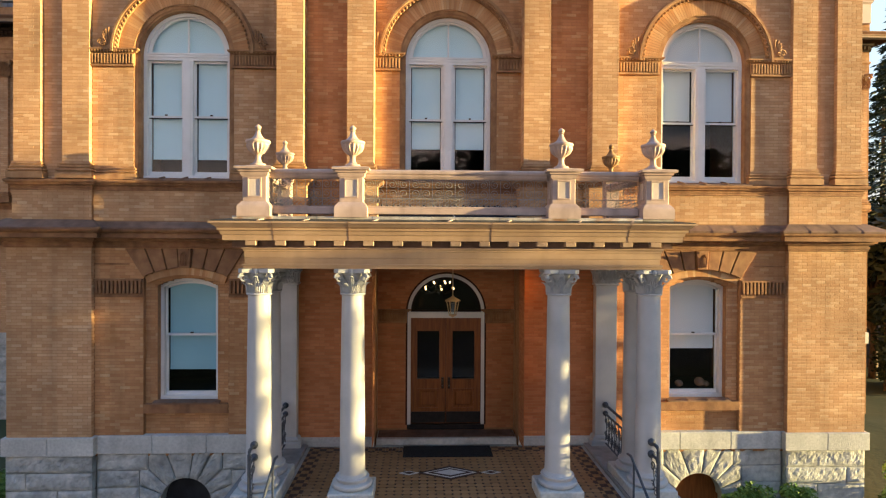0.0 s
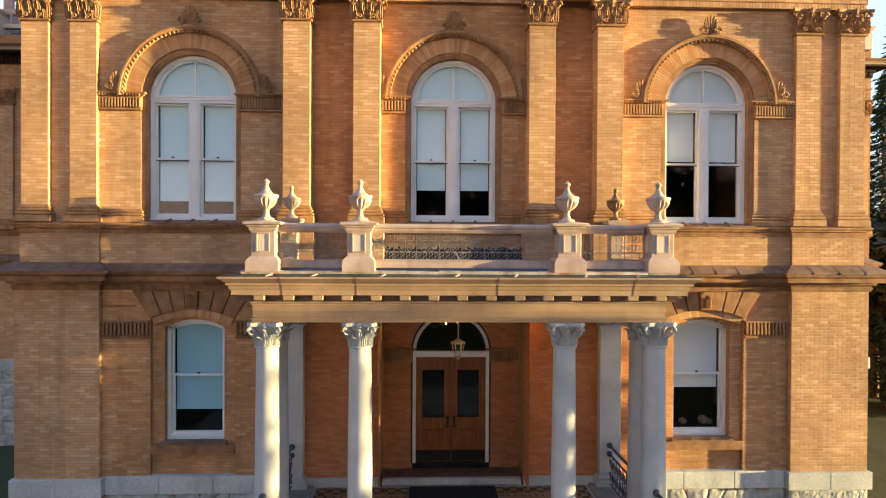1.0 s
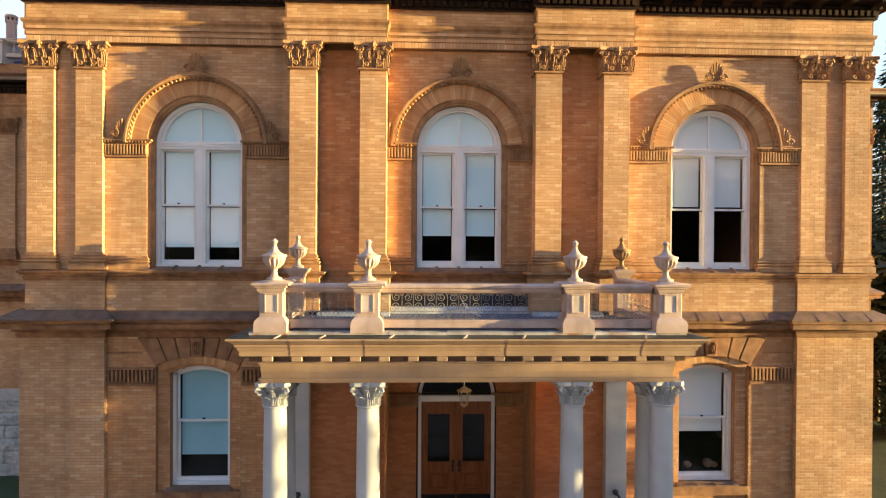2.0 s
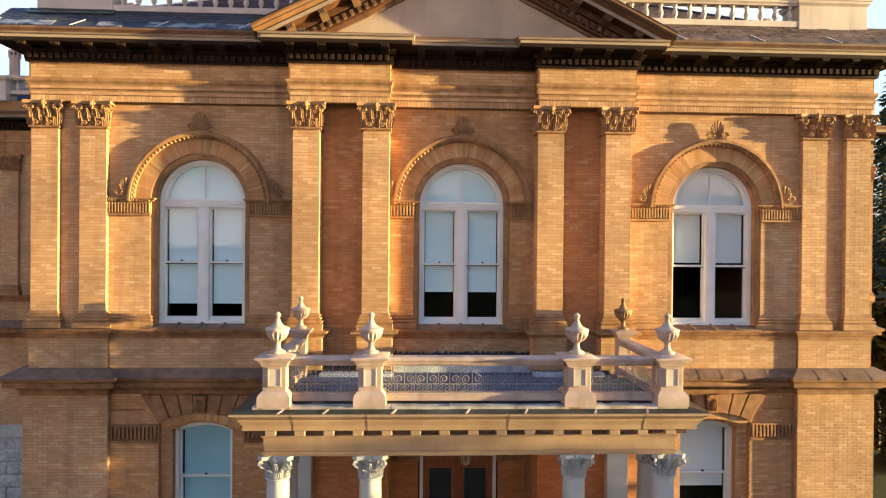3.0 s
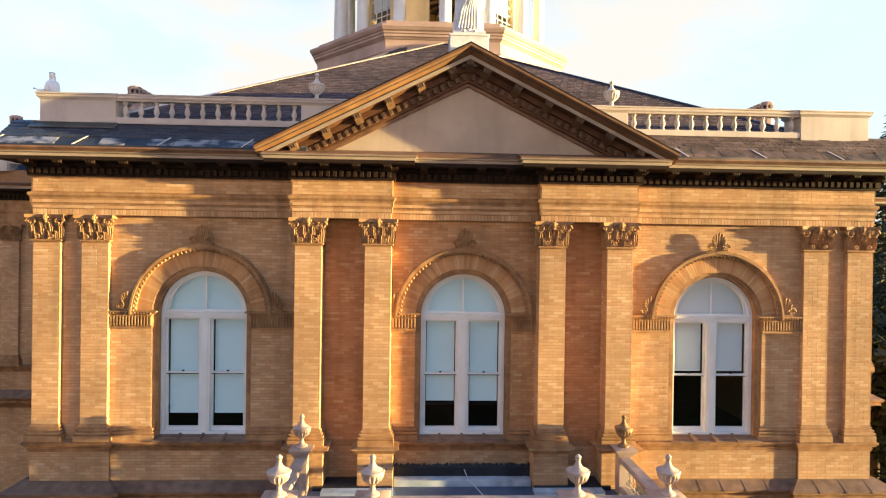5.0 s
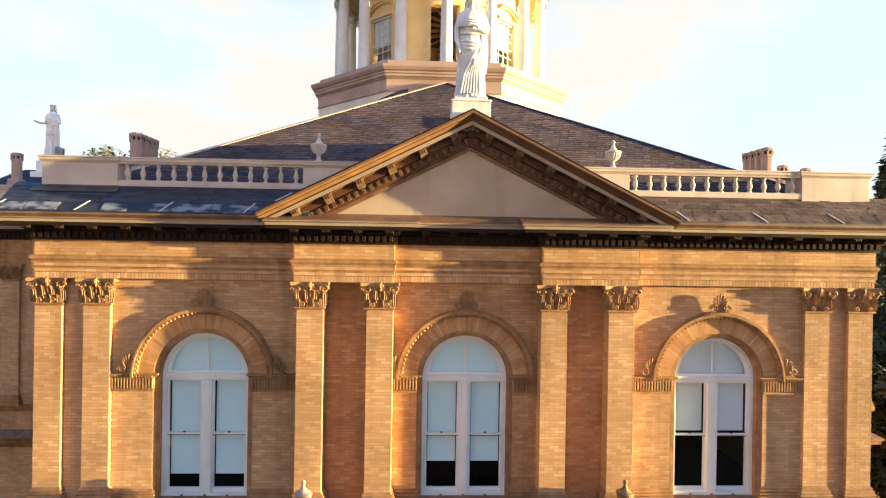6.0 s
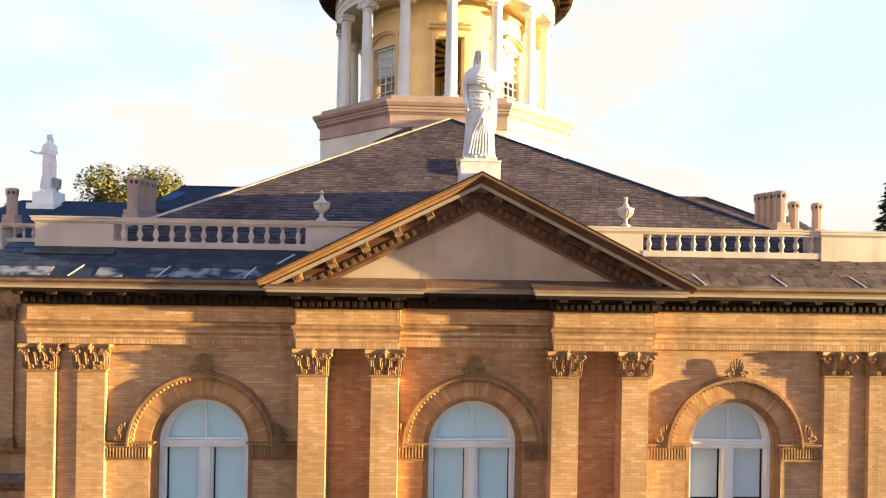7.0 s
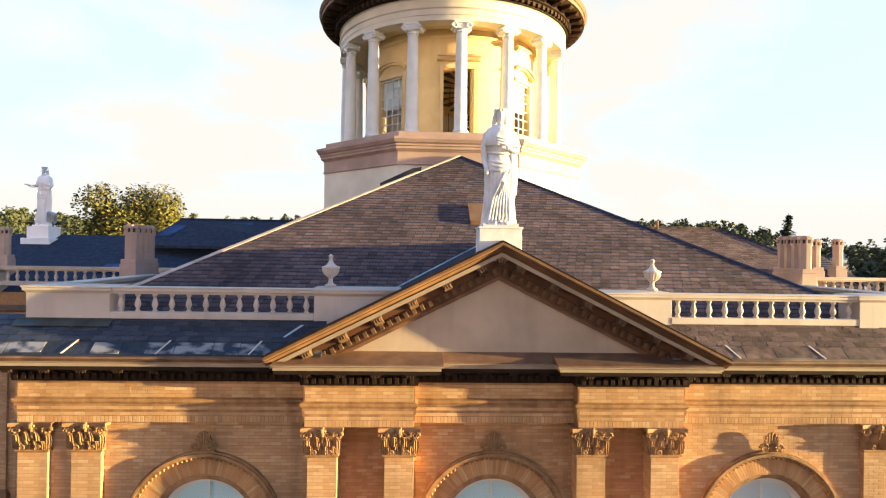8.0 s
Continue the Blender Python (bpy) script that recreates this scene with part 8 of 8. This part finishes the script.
# ---- statues ----
def robed_figure(scale=1.0, arm_out=False, seed=0):
    """A standing robed figure as one plain mesh: draped body, shoulders, arms, head."""
    g = Geo()
    prof = [(0.305, 0.0), (0.31, 0.05), (0.288, 0.3), (0.276, 0.6), (0.274, 0.9), (0.284, 1.08), (0.262, 1.26), (0.245, 1.38), (0.268, 1.54), (0.285, 1.64), (0.285, 1.74), (0.25, 1.82), (0.16, 1.875), (0.08, 1.90), (0.066, 1.93)]
    dense = []
    for (r0, z0), (r1, z1) in zip(prof, prof[1:]):
        for k in range(5):
            t = k / 5
            dense.append((r0 + (r1 - r0) * t, z0 + (z1 - z0) * t))
    dense.append(prof[-1])

    def folds(a, i, z):
        low = max(0.0, 1.0 - z / 1.35)
        mid = max(0.0, 1.0 - abs(z - 1.05) / 0.42)
        bust = max(0.0, 1.0 - abs(z - 1.55) / 0.26)
        skew = 1.5 * math.cos(a + 0.6)
        pleat = abs(math.sin(5.5 * a + 1.1 * math.sin(2.3 * z + seed) + 0.5 * skew * z)) ** 0.6
        f = 0.17 * low * (pleat - 0.62) + 0.05 * low * math.sin(23 * a - 2.0 * z)
        f += 0.10 * mid * (abs(math.sin(4.5 * (z * 3.1 + skew) + 1.3 * a)) ** 0.7 - 0.6)
        f += 0.07 * bust * math.sin(9 * a + 6 * z + seed) * (0.4 + 0.6 * abs(math.sin(a)))
        return 1.0 + f

    g.lathe(dense, 96, squash=0.76, wave=folds)
    # short cape over the shoulders
    g.lathe([(0.12, 1.885), (0.235, 1.83), (0.292, 1.74), (0.318, 1.62), (0.332, 1.50), (0.318, 1.475), (0.25, 1.50)], 72, squash=0.76, wave=lambda a, i, z: 1.0 + 0.035 * math.sin(10 * a + 5 * z + seed) * (1.85 - z) / 0.35)
    # belt, folds gathered at one hip and falling across to the other foot
    g.tube([(-0.24, -0.08, 1.36), (-0.10, -0.20, 1.33), (0.10, -0.205, 1.33), (0.24, -0.08, 1.36)], 0.026, 8)
    for k in range(7):
        e = -0.22 + 0.062 * k
        g.tube([(0.17, -0.17 - 0.004 * k, 1.14 - 0.03 * k), (0.07 + 0.3 * e, -0.235, 0.84 - 0.02 * k), (e * 0.8 + 0.02, -0.26, 0.46), (e, -0.262, 0.10)], [0.018, 0.030, 0.034, 0.022], 8)
    for k in range(3):
        g.tube([(-0.26, -0.06, 1.22 - 0.07 * k), (-0.10, -0.215, 1.17 - 0.08 * k), (0.06, -0.225, 1.15 - 0.06 * k), (0.18, -0.17, 1.13 - 0.02 * k)], [0.020, 0.030, 0.030, 0.018], 8)
    for k in range(4):
        x = 0.20 + 0.030 * k
        g.tube([(x, -0.15 + 0.03 * k, 1.36), (x + 0.02, -0.13 + 0.03 * k, 1.0), (x, -0.12 + 0.03 * k, 0.62), (x + 0.02, -0.12 + 0.03 * k, 0.40 + 0.06 * k)], [0.026, 0.034, 0.034, 0.014], 8)
    for k in range(3):
        g.tube([(-0.21, -0.10, 1.76 - 0.03 * k), (-0.08, -0.232, 1.62 - 0.05 * k), (0.06, -0.24, 1.60 - 0.05 * k), (0.21, -0.10, 1.75 - 0.03 * k)], [0.02, 0.026, 0.026, 0.02], 8)
    # arms
    if arm_out:
        g.tube([(-0.23, 0, 1.72), (-0.30, -0.05, 1.48), (-0.50, -0.12, 1.46), (-0.66, -0.16, 1.52)], [0.075, 0.066, 0.048, 0.032], 10)
        g.ball((-0.70, -0.17, 1.53), 0.055, 0.04, 0.03, 8, 5)
    else:
        g.tube([(-0.235, 0, 1.74), (-0.30, -0.02, 1.50), (-0.31, -0.08, 1.26), (-0.27, -0.16, 1.04)], [0.078, 0.068, 0.052, 0.036], 10)
        g.ball((-0.265, -0.18, 0.99), 0.042, 0.045, 0.06, 8, 5)
    g.tube([(0.235, 0, 1.74), (0.32, -0.03, 1.50), (0.30, -0.16, 1.37), (0.14, -0.24, 1.42)], [0.078, 0.068, 0.052, 0.036], 10)
    g.ball((0.11, -0.25, 1.44), 0.045, 0.04, 0.05, 8, 5)
    # head, hair gathered behind, a leafy wreath
    g.lathe([(0.085, 1.84), (0.060, 1.90), (0.056, 1.98), (0.06, 2.02)], 14)
    g.ball((0, -0.03, 2.075), 0.078, 0.094, 0.118, 18, 12)
    g.ball((0, 0.025, 2.115), 0.096, 0.096, 0.098, 16, 10)
    for sd in (-1, 1):
        g.tube([(sd * 0.04, -0.10, 2.172), (sd * 0.085, -0.04, 2.14), (sd * 0.108, 0.02, 2.04), (sd * 0.118, 0.04, 1.93), (sd * 0.14, 0.0, 1.84)], [0.018, 0.034, 0.040, 0.042, 0.022], 8)
        g.ball((sd * 0.032, -0.108, 2.095), 0.019, 0.014, 0.010, 6, 4)
    g.ball((0, 0.10, 2.02), 0.075, 0.06, 0.085, 10, 6)
    g.tube([(0, -0.118, 2.10), (0, -0.138, 2.06), (0, -0.122, 2.05)], [0.010, 0.017, 0.012], 6)
    g.ball((0, -0.112, 2.02), 0.024, 0.012, 0.009, 6, 4)
    for k in range(13):
        a = 2 * math.pi * k / 13 + 0.2
        c, sn = math.cos(a), math.sin(a)
        g.tube([(0.092 * c, 0.005 + 0.10 * sn, 2.150), (0.112 * c, 0.005 + 0.118 * sn, 2.172), (0.108 * c, 0.005 + 0.114 * sn, 2.196 + 0.008 * math.sin(3 * k))], [0.022, 0.024, 0.010], 6)
    # feet
    for s in (-1, 1):
        g.ball((s * 0.11, -0.24, 0.03), 0.055, 0.09, 0.04, 8, 5)
    g.box(-0.33, 0.33, -0.30, 0.28, -0.03, 0.03)
    return Geo().put(g, Matrix.Scale(scale, 4))


thing("pedestal", "white painted block on the pediment's apex", "plinth", geo=Geo().box(-0.42, 0.40, -0.66, -0.02, 14.40, 15.05).box(-0.44, 0.42, -0.68, 0.0, 15.02, 15.06), material=STATUE, bevel=0.008, at=(0, 0, 0))
thing("statue", "white robed statue standing on the pediment block", "statue", geo=robed_figure(1.045), material=STATUE, smooth=0.9, at=(-0.01, -0.36, 15.09))
thing("pedestal", "white painted block on the wing ridge", "plinth", geo=Geo().box(-0.42, 0.42, -0.4, 0.4, -0.4, 0.42).box(-0.56, 0.56, -0.55, 0.55, -0.45, -0.05), material=STATUE_BRIGHT, bevel=0.01, at=(-16.6, 12.3, 14.86))
thing("statue", "white robed statue with raised arm on the wing roof", "statue", geo=Geo().put(robed_figure(1.08, True, 2), Matrix.Diagonal((0.85, 0.85, 1.0, 1.0))), material=STATUE_BRIGHT, smooth=0.9, at=(-16.6, 12.3, 15.31))
fl = thing("floodlight", "grey floodlight beside the roof statue", "floodlight", at=(-16.12, 12.0, 15.28))
part("housing", Geo().put(Geo().box(-0.17, 0.17, -0.08, 0.08, -0.22, 0.22), pose(0, 0, 0.36, 25, 18, 0)), FLASHING, fl, bevel=0.02)
part("bracket", Geo().tube([(0.05, 0, 0), (0.05, 0, 0.3)], 0.03, 6), IRON, fl)


# ---- ground, street, plants, distance ----
def height_at(x, y):
    d = math.hypot(x, y - 8)
    far = max(0.0, d - 70)
    hill = 36.0 * (1 - math.exp(-far / 160)) * (0.75 + 0.35 * noise.noise(Vector((x * 0.006, y * 0.006, 3.0))))
    a = math.atan2(x, y - 8)
    return GROUND + (hill * (0.52 + 0.52 * min(1.0, max(0.0, (0.70 - a) / 0.16))) if y > -20 else hill * 0.25)


rings = [0, 12, 24, 36, 50, 65, 80, 100, 125, 155, 190, 230, 280, 350, 450, 650, 1000, 1800, 3000]
vs, fs = [(0, 8, GROUND)], []
SEG = 72
for r in rings[1:]:
    for k in range(SEG):
        a = 2 * math.pi * k / SEG
        x, y = r * math.cos(a), 8 + r * math.sin(a)
        vs.append((x, y, height_at(x, y)))
fs += [(0, 1 + k, 1 + (k + 1) % SEG) for k in range(SEG)]
for i in range(len(rings) - 2):
    o, p = 1 + i * SEG, 1 + (i + 1) * SEG
    fs += [(o + k, p + k, p + (k + 1) % SEG, o + (k + 1) % SEG) for k in range(SEG)]
thing("ground", "dry grassy ground rising to wooded hills", "ground", kind="structure", geo=Geo().add(vs, fs), material=GRASS, smooth=1.5)
# forecourt is unseen; its pale sheet is added to bounce light upward
thing("pavement", "pale concrete forecourt, out of view, bouncing light onto the wall", "pavement", kind="structure", geo=Geo().box(-9.4, 9.4, -14.6, -1.6, GROUND - 0.1, GROUND + 0.02), material=CONCRETE)
thing("road", "asphalt street beyond the forecourt", "road", kind="structure", geo=Geo().box(-60, 60, -24, -15, GROUND - 0.1, GROUND + 0.015), material=ASPHALT)


def leaf_cloud(geo, centres, count, size, rng, flat=0.6):
    """Scatters small bent leaves round clump centres (x, y, z, r)."""
    for _ in range(count):
        cx, cy, cz, r = centres[rng.randrange(len(centres))]
        d = Vector((rng.gauss(0, 1), rng.gauss(0, 1), rng.gauss(0, 1)))
        d.normalize()
        p = Vector((cx, cy, cz)) + d * r * (0.55 + 0.45 * rng.random()) * Vector((1, 1, 0.85)).length / 1.65
        u = Vector((rng.gauss(0, 1), rng.gauss(0, 1), rng.gauss(0, flat))).normalized()
        v = u.cross(d + Vector((0.2, 0.1, 0.3))).normalized()
        s = size * rng.uniform(0.6, 1.3)
        geo.add([p - u * s, p + v * s * 0.55 + d * s * 0.2, p + u * s, p - v * s * 0.55 + d * s * 0.15], [(0, 1, 2), (0, 2, 3)])
    return geo


def broad_tree(at, h, r, label, seed, leaves, size, trunk_r=0.25, foliage=None, core=0):
    foliage = foliage or LEAF
    rng = random.Random(seed)
    t = thing("tree", label, "tree", group="trees", at=at)
    tr = Geo().tube([(0, 0, 0), (0.1, 0.05, h * 0.25), (-0.05, 0.1, h * 0.5), (0.1, 0, h * 0.72)], [trunk_r, trunk_r * 0.8, trunk_r * 0.55, trunk_r * 0.25], 9)
    cl = []
    for k in range(60):
        a, e = rng.uniform(0, 6.28), rng.uniform(-0.55, 1.0)
        q = r * (0.35 + 0.62 * rng.random()) * math.cos(e * 0.9)
        c = (q * math.cos(a), q * math.sin(a), h * 0.62 + e * h * 0.33)
        tr.tube([(0, 0, h * (0.28 + 0.3 * rng.random())), (c[0] * 0.5, c[1] * 0.5, (c[2] + h * 0.45) / 2), c], [trunk_r * 0.4, trunk_r * 0.22, trunk_r * 0.08], 5)
        cl.append((*c, r * rng.uniform(0.20, 0.36)))
    for k in range(core):
        a, q = rng.uniform(0, 6.28), r * 0.55 * rng.random()
        cl.append((q * math.cos(a), q * math.sin(a), h * (0.90 - 0.40 * rng.random() * rng.random() - 0.10 * q / r), r * rng.uniform(0.22, 0.34)))
    part("trunk", tr, BARK, t, "forked brown trunk and limbs", smooth=0.8)
    part("crown", raw_mesh("crown", leaf_cloud(Geo(), cl, leaves, size, rng), foliage), foliage, t, "uneven leafy crown with gaps")
    return t


def conifer(at, h, r, label, seed):
    rng = random.Random(seed)
    t = thing("conifer", label, "tree", group="trees", at=at)
    part("trunk", Geo().tube([(0, 0, 0), (0, 0, h)], [0.32, 0.03], 8), BARK, t)
    g = Geo()
    z = h * 0.10
    while z < h * 0.985:
        q = r * (1 - z / h) ** 0.8 * rng.uniform(0.7, 1.15)
        for _ in range(7):
            a = rng.uniform(0, 6.28)
            d = Vector((math.cos(a), math.sin(a), 0))
            for k in range(16):
                s = rng.random() ** 0.7
                p = d * q * s + Vector((rng.gauss(0, 0.10), rng.gauss(0, 0.10), z - 0.28 * q * s + rng.gauss(0, 0.08)))
                w = rng.uniform(0.14, 0.30)
                u = (d + Vector((rng.gauss(0, 0.6), rng.gauss(0, 0.6), -0.35))).normalized()
                v = u.cross(Vector((rng.gauss(0, 1), rng.gauss(0, 1), 1))).normalized()
                g.add([p - u * w, p + v * w * 0.3, p + u * w, p - v * w * 0.3], [(0, 1, 2), (0, 2, 3)])
        z += h * 0.016
    part("crown", raw_mesh("crown", g, NEEDLE), NEEDLE, t, "drooping dark needled branches")
    return t


broad_tree((-22.7, 33, GROUND), 20.2, 4.7, "broad green tree behind the west wing", 5, 42000, 0.14, 0.4, core=26)
conifer((30.3, 24, GROUND), 23.5, 3.9, "tall dark conifer beyond the east wing", 11)
conifer((33.5, 29, GROUND), 20.0, 4.2, "dark conifer beyond the east wing", 12)
conifer((36.9, 47, GROUND), 20.2, 4.8, "dark conifer above the far wood", 13)
# trees across the street, before the facade; out of view, sized for window reflections and low sky light
for k in range(13):
    broad_tree((-50 + 8.2 * k, -41 + 4 * math.sin(2.3 * k), GROUND), (5.6 if k < 6 else 15.5) + 1.6 * math.sin(1.7 * k + 1), 5.0 if k < 7 else 5.6, "dark street tree across the road", 50 + k, 3000, 0.42, 0.25, STREET_LEAF)

# trees along the east side; the low sun comes through the slim ones
broad_tree((20.5, 13.5, GROUND), 7.4, 3.0, "dark tree beside the east wing", 81, 5000, 0.30, 0.2, STREET_LEAF)
broad_tree((25.5, 19.0, GROUND), 8.4, 3.6, "dark tree beside the east wing", 82, 5000, 0.32, 0.2, STREET_LEAF)
# slim trees and hedge are out of view, added to cut the sun's beams
broad_tree((25.0, -5.45, GROUND), 7.8, 0.92, "unseen slim tree filtering the low sun", 71, 2600, 0.13, 0.12)
broad_tree((25.0, -4.22, GROUND), 7.8, 0.98, "unseen slim tree filtering the low sun", 72, 3600, 0.13, 0.09)
broad_tree((27.5, -5.27, GROUND), 10.2, 0.60, "unseen slim tree filtering the low sun", 73, 3600, 0.13, 0.08)
broad_tree((25.0, -6.75, GROUND), 7.6, 0.85, "unseen sparse tree dimming the low sun", 74, 420, 0.12, 0.05)
broad_tree((25.0, -4.36, GROUND), 7.2, 0.34, "unseen narrow tree blocking a sunbeam", 76, 3600, 0.10, 0.07)
broad_tree((25.0, -3.07, GROUND), 7.0, 0.34, "unseen narrow tree blocking a sunbeam", 75, 3600, 0.10, 0.07)
hedge = thing("hedge", "unseen hedge east of the porch, blocking the low sun", "hedge", at=(15.6, -4.1, GROUND))
rng = random.Random(29)
part("leaves", raw_mesh("leaves", leaf_cloud(Geo(), [(rng.uniform(-0.4, 0.4), rng.uniform(-2.1, 2.1), rng.uniform(0.4, 2.9), 0.45) for _ in range(70)], 9000, 0.09, rng), SHRUB), SHRUB, hedge)
part("stems", Geo().box(-0.12, 0.12, -2.2, 2.2, 0, 2.6), BARK, hedge)
dark_hedge = thing("hedge", "tall dark hedge beside the side street", "hedge", at=(21.5, 11.0, GROUND))
rng = random.Random(31)
part("leaves", raw_mesh("leaves", leaf_cloud(Geo(), [(rng.uniform(-2.6, 4.5), rng.uniform(-0.7, 0.7), rng.uniform(0.5, 3.6), 0.7) for _ in range(80)], 14000, 0.13, rng), NEEDLE), NEEDLE, dark_hedge)
part("stems", Geo().box(-2.4, 4.3, -0.15, 0.15, 0, 3.2), BARK, dark_hedge)
# far woods: clumps of foliage over the hills
rng = random.Random(77)
wood = Geo()
for _ in range(2500):
    a = rng.uniform(0.02, math.pi - 0.02)
    d = rng.uniform(75, 300) if rng.random() < 0.75 else rng.uniform(55, 90)
    x, y = d * math.cos(a), 8 + d * math.sin(a)
    if y < 40 and abs(x) < 60:
        continue
    if abs(math.atan2(x + 1.6, y + 11.8) - math.atan2(161.6, 216.8)) < 0.020 and d < 262:
        continue
    z0 = height_at(x, y)
    h = rng.uniform(7, 12) * (0.8 if d < 90 else 1.0)
    w = rng.uniform(2.5, 4.5)
    cl = [(x + rng.gauss(0, w * 0.45), y + rng.gauss(0, w * 0.45), z0 + h * rng.uniform(0.35, 0.95), w * rng.uniform(0.35, 0.6)) for _ in range(7)]
    cl.append((x, y, z0 + h, w * 0.3))
    for bx, by, bz, br in cl[:5]:
        wood.ball((bx, by, bz), br * 0.6, br * 0.6, br * 0.5, 7, 5)
    leaf_cloud(wood, cl, 140, 0.24 + d / 500, rng)
thing("far_woods", "distant green woods on the hills", "woods", kind="stuff", geo=None).name = "far_woods"
fw = bpy.data.objects["far_woods"]
part("foliage", raw_mesh("foliage", wood, WOODS), WOODS, fw)

# shrubs at the foot of the wall
for k, (x, y, r) in enumerate(((6.9, -0.55, 0.42), (7.6, -0.60, 0.36), (6.3, -0.6, 0.30), (10.2, -0.2, 0.5), (10.9, 0.3, 0.55), (-10.3, 0.6, 0.5), (-10.0, 2.0, 0.5))):
    rng = random.Random(90 + k)
    sh = thing("shrub", "low green shrub at the foot of the wall", "shrub", group="shrubs", at=(x, y, GROUND))
    st = Geo()
    cl = []
    for j in range(8):
        a = rng.uniform(0, 6.28)
        c = (r * 0.6 * math.cos(a), r * 0.6 * math.sin(a), rng.uniform(0.35, 0.85))
        st.tube([(0, 0, 0), (c[0] * 0.6, c[1] * 0.6, c[2] * 0.6), c], [0.02, 0.014, 0.006], 5)
        cl.append((*c, r * 0.5))
    part("stems", st, BARK, sh)
    part("leaves", raw_mesh("leaves", leaf_cloud(Geo(), cl, 900, 0.06, rng), SHRUB), SHRUB, sh)
# neighbours glimpsed past the east side
nb = thing("house", "small white gabled house far beyond the roofs", "house", at=(160, 205, height_at(160, 205)))
part("wall", Geo().box(-4.5, 4.5, -3, 3, 0, 5.2).prism([(-3.2, 5.2), (3.2, 5.2), (0, 7.4)], "y", -3.0, 3.0), PLAIN_WALL, nb)
part("roof", slope_slab(slope_slab(Geo(), [(-3.6, -3.3, 5.0), (-3.6, 3.3, 5.0), (0, 3.3, 7.6), (0, -3.3, 7.6)]), [(3.6, 3.3, 5.0), (3.6, -3.3, 5.0), (0, -3.3, 7.6), (0, 3.3, 7.6)]), SLATE_BASE, nb)
for x in (-1.2, 1.2):
    part("window", Geo().box(x - 0.4, x + 0.4, -3.05, -2.98, 5.3, 6.2), MEMBRANE, nb)
rw = thing("retaining_wall", "dark retaining wall with a pale cap beside the side street", "wall", at=(24, 16, GROUND))
part("wall", Geo().box(-9, 9, -0.2, 0.2, 0, 2.0), ASPHALT, rw)
part("cap", Geo().box(-9.05, 9.05, -0.25, 0.25, 2.0, 2.14), CONCRETE, rw)
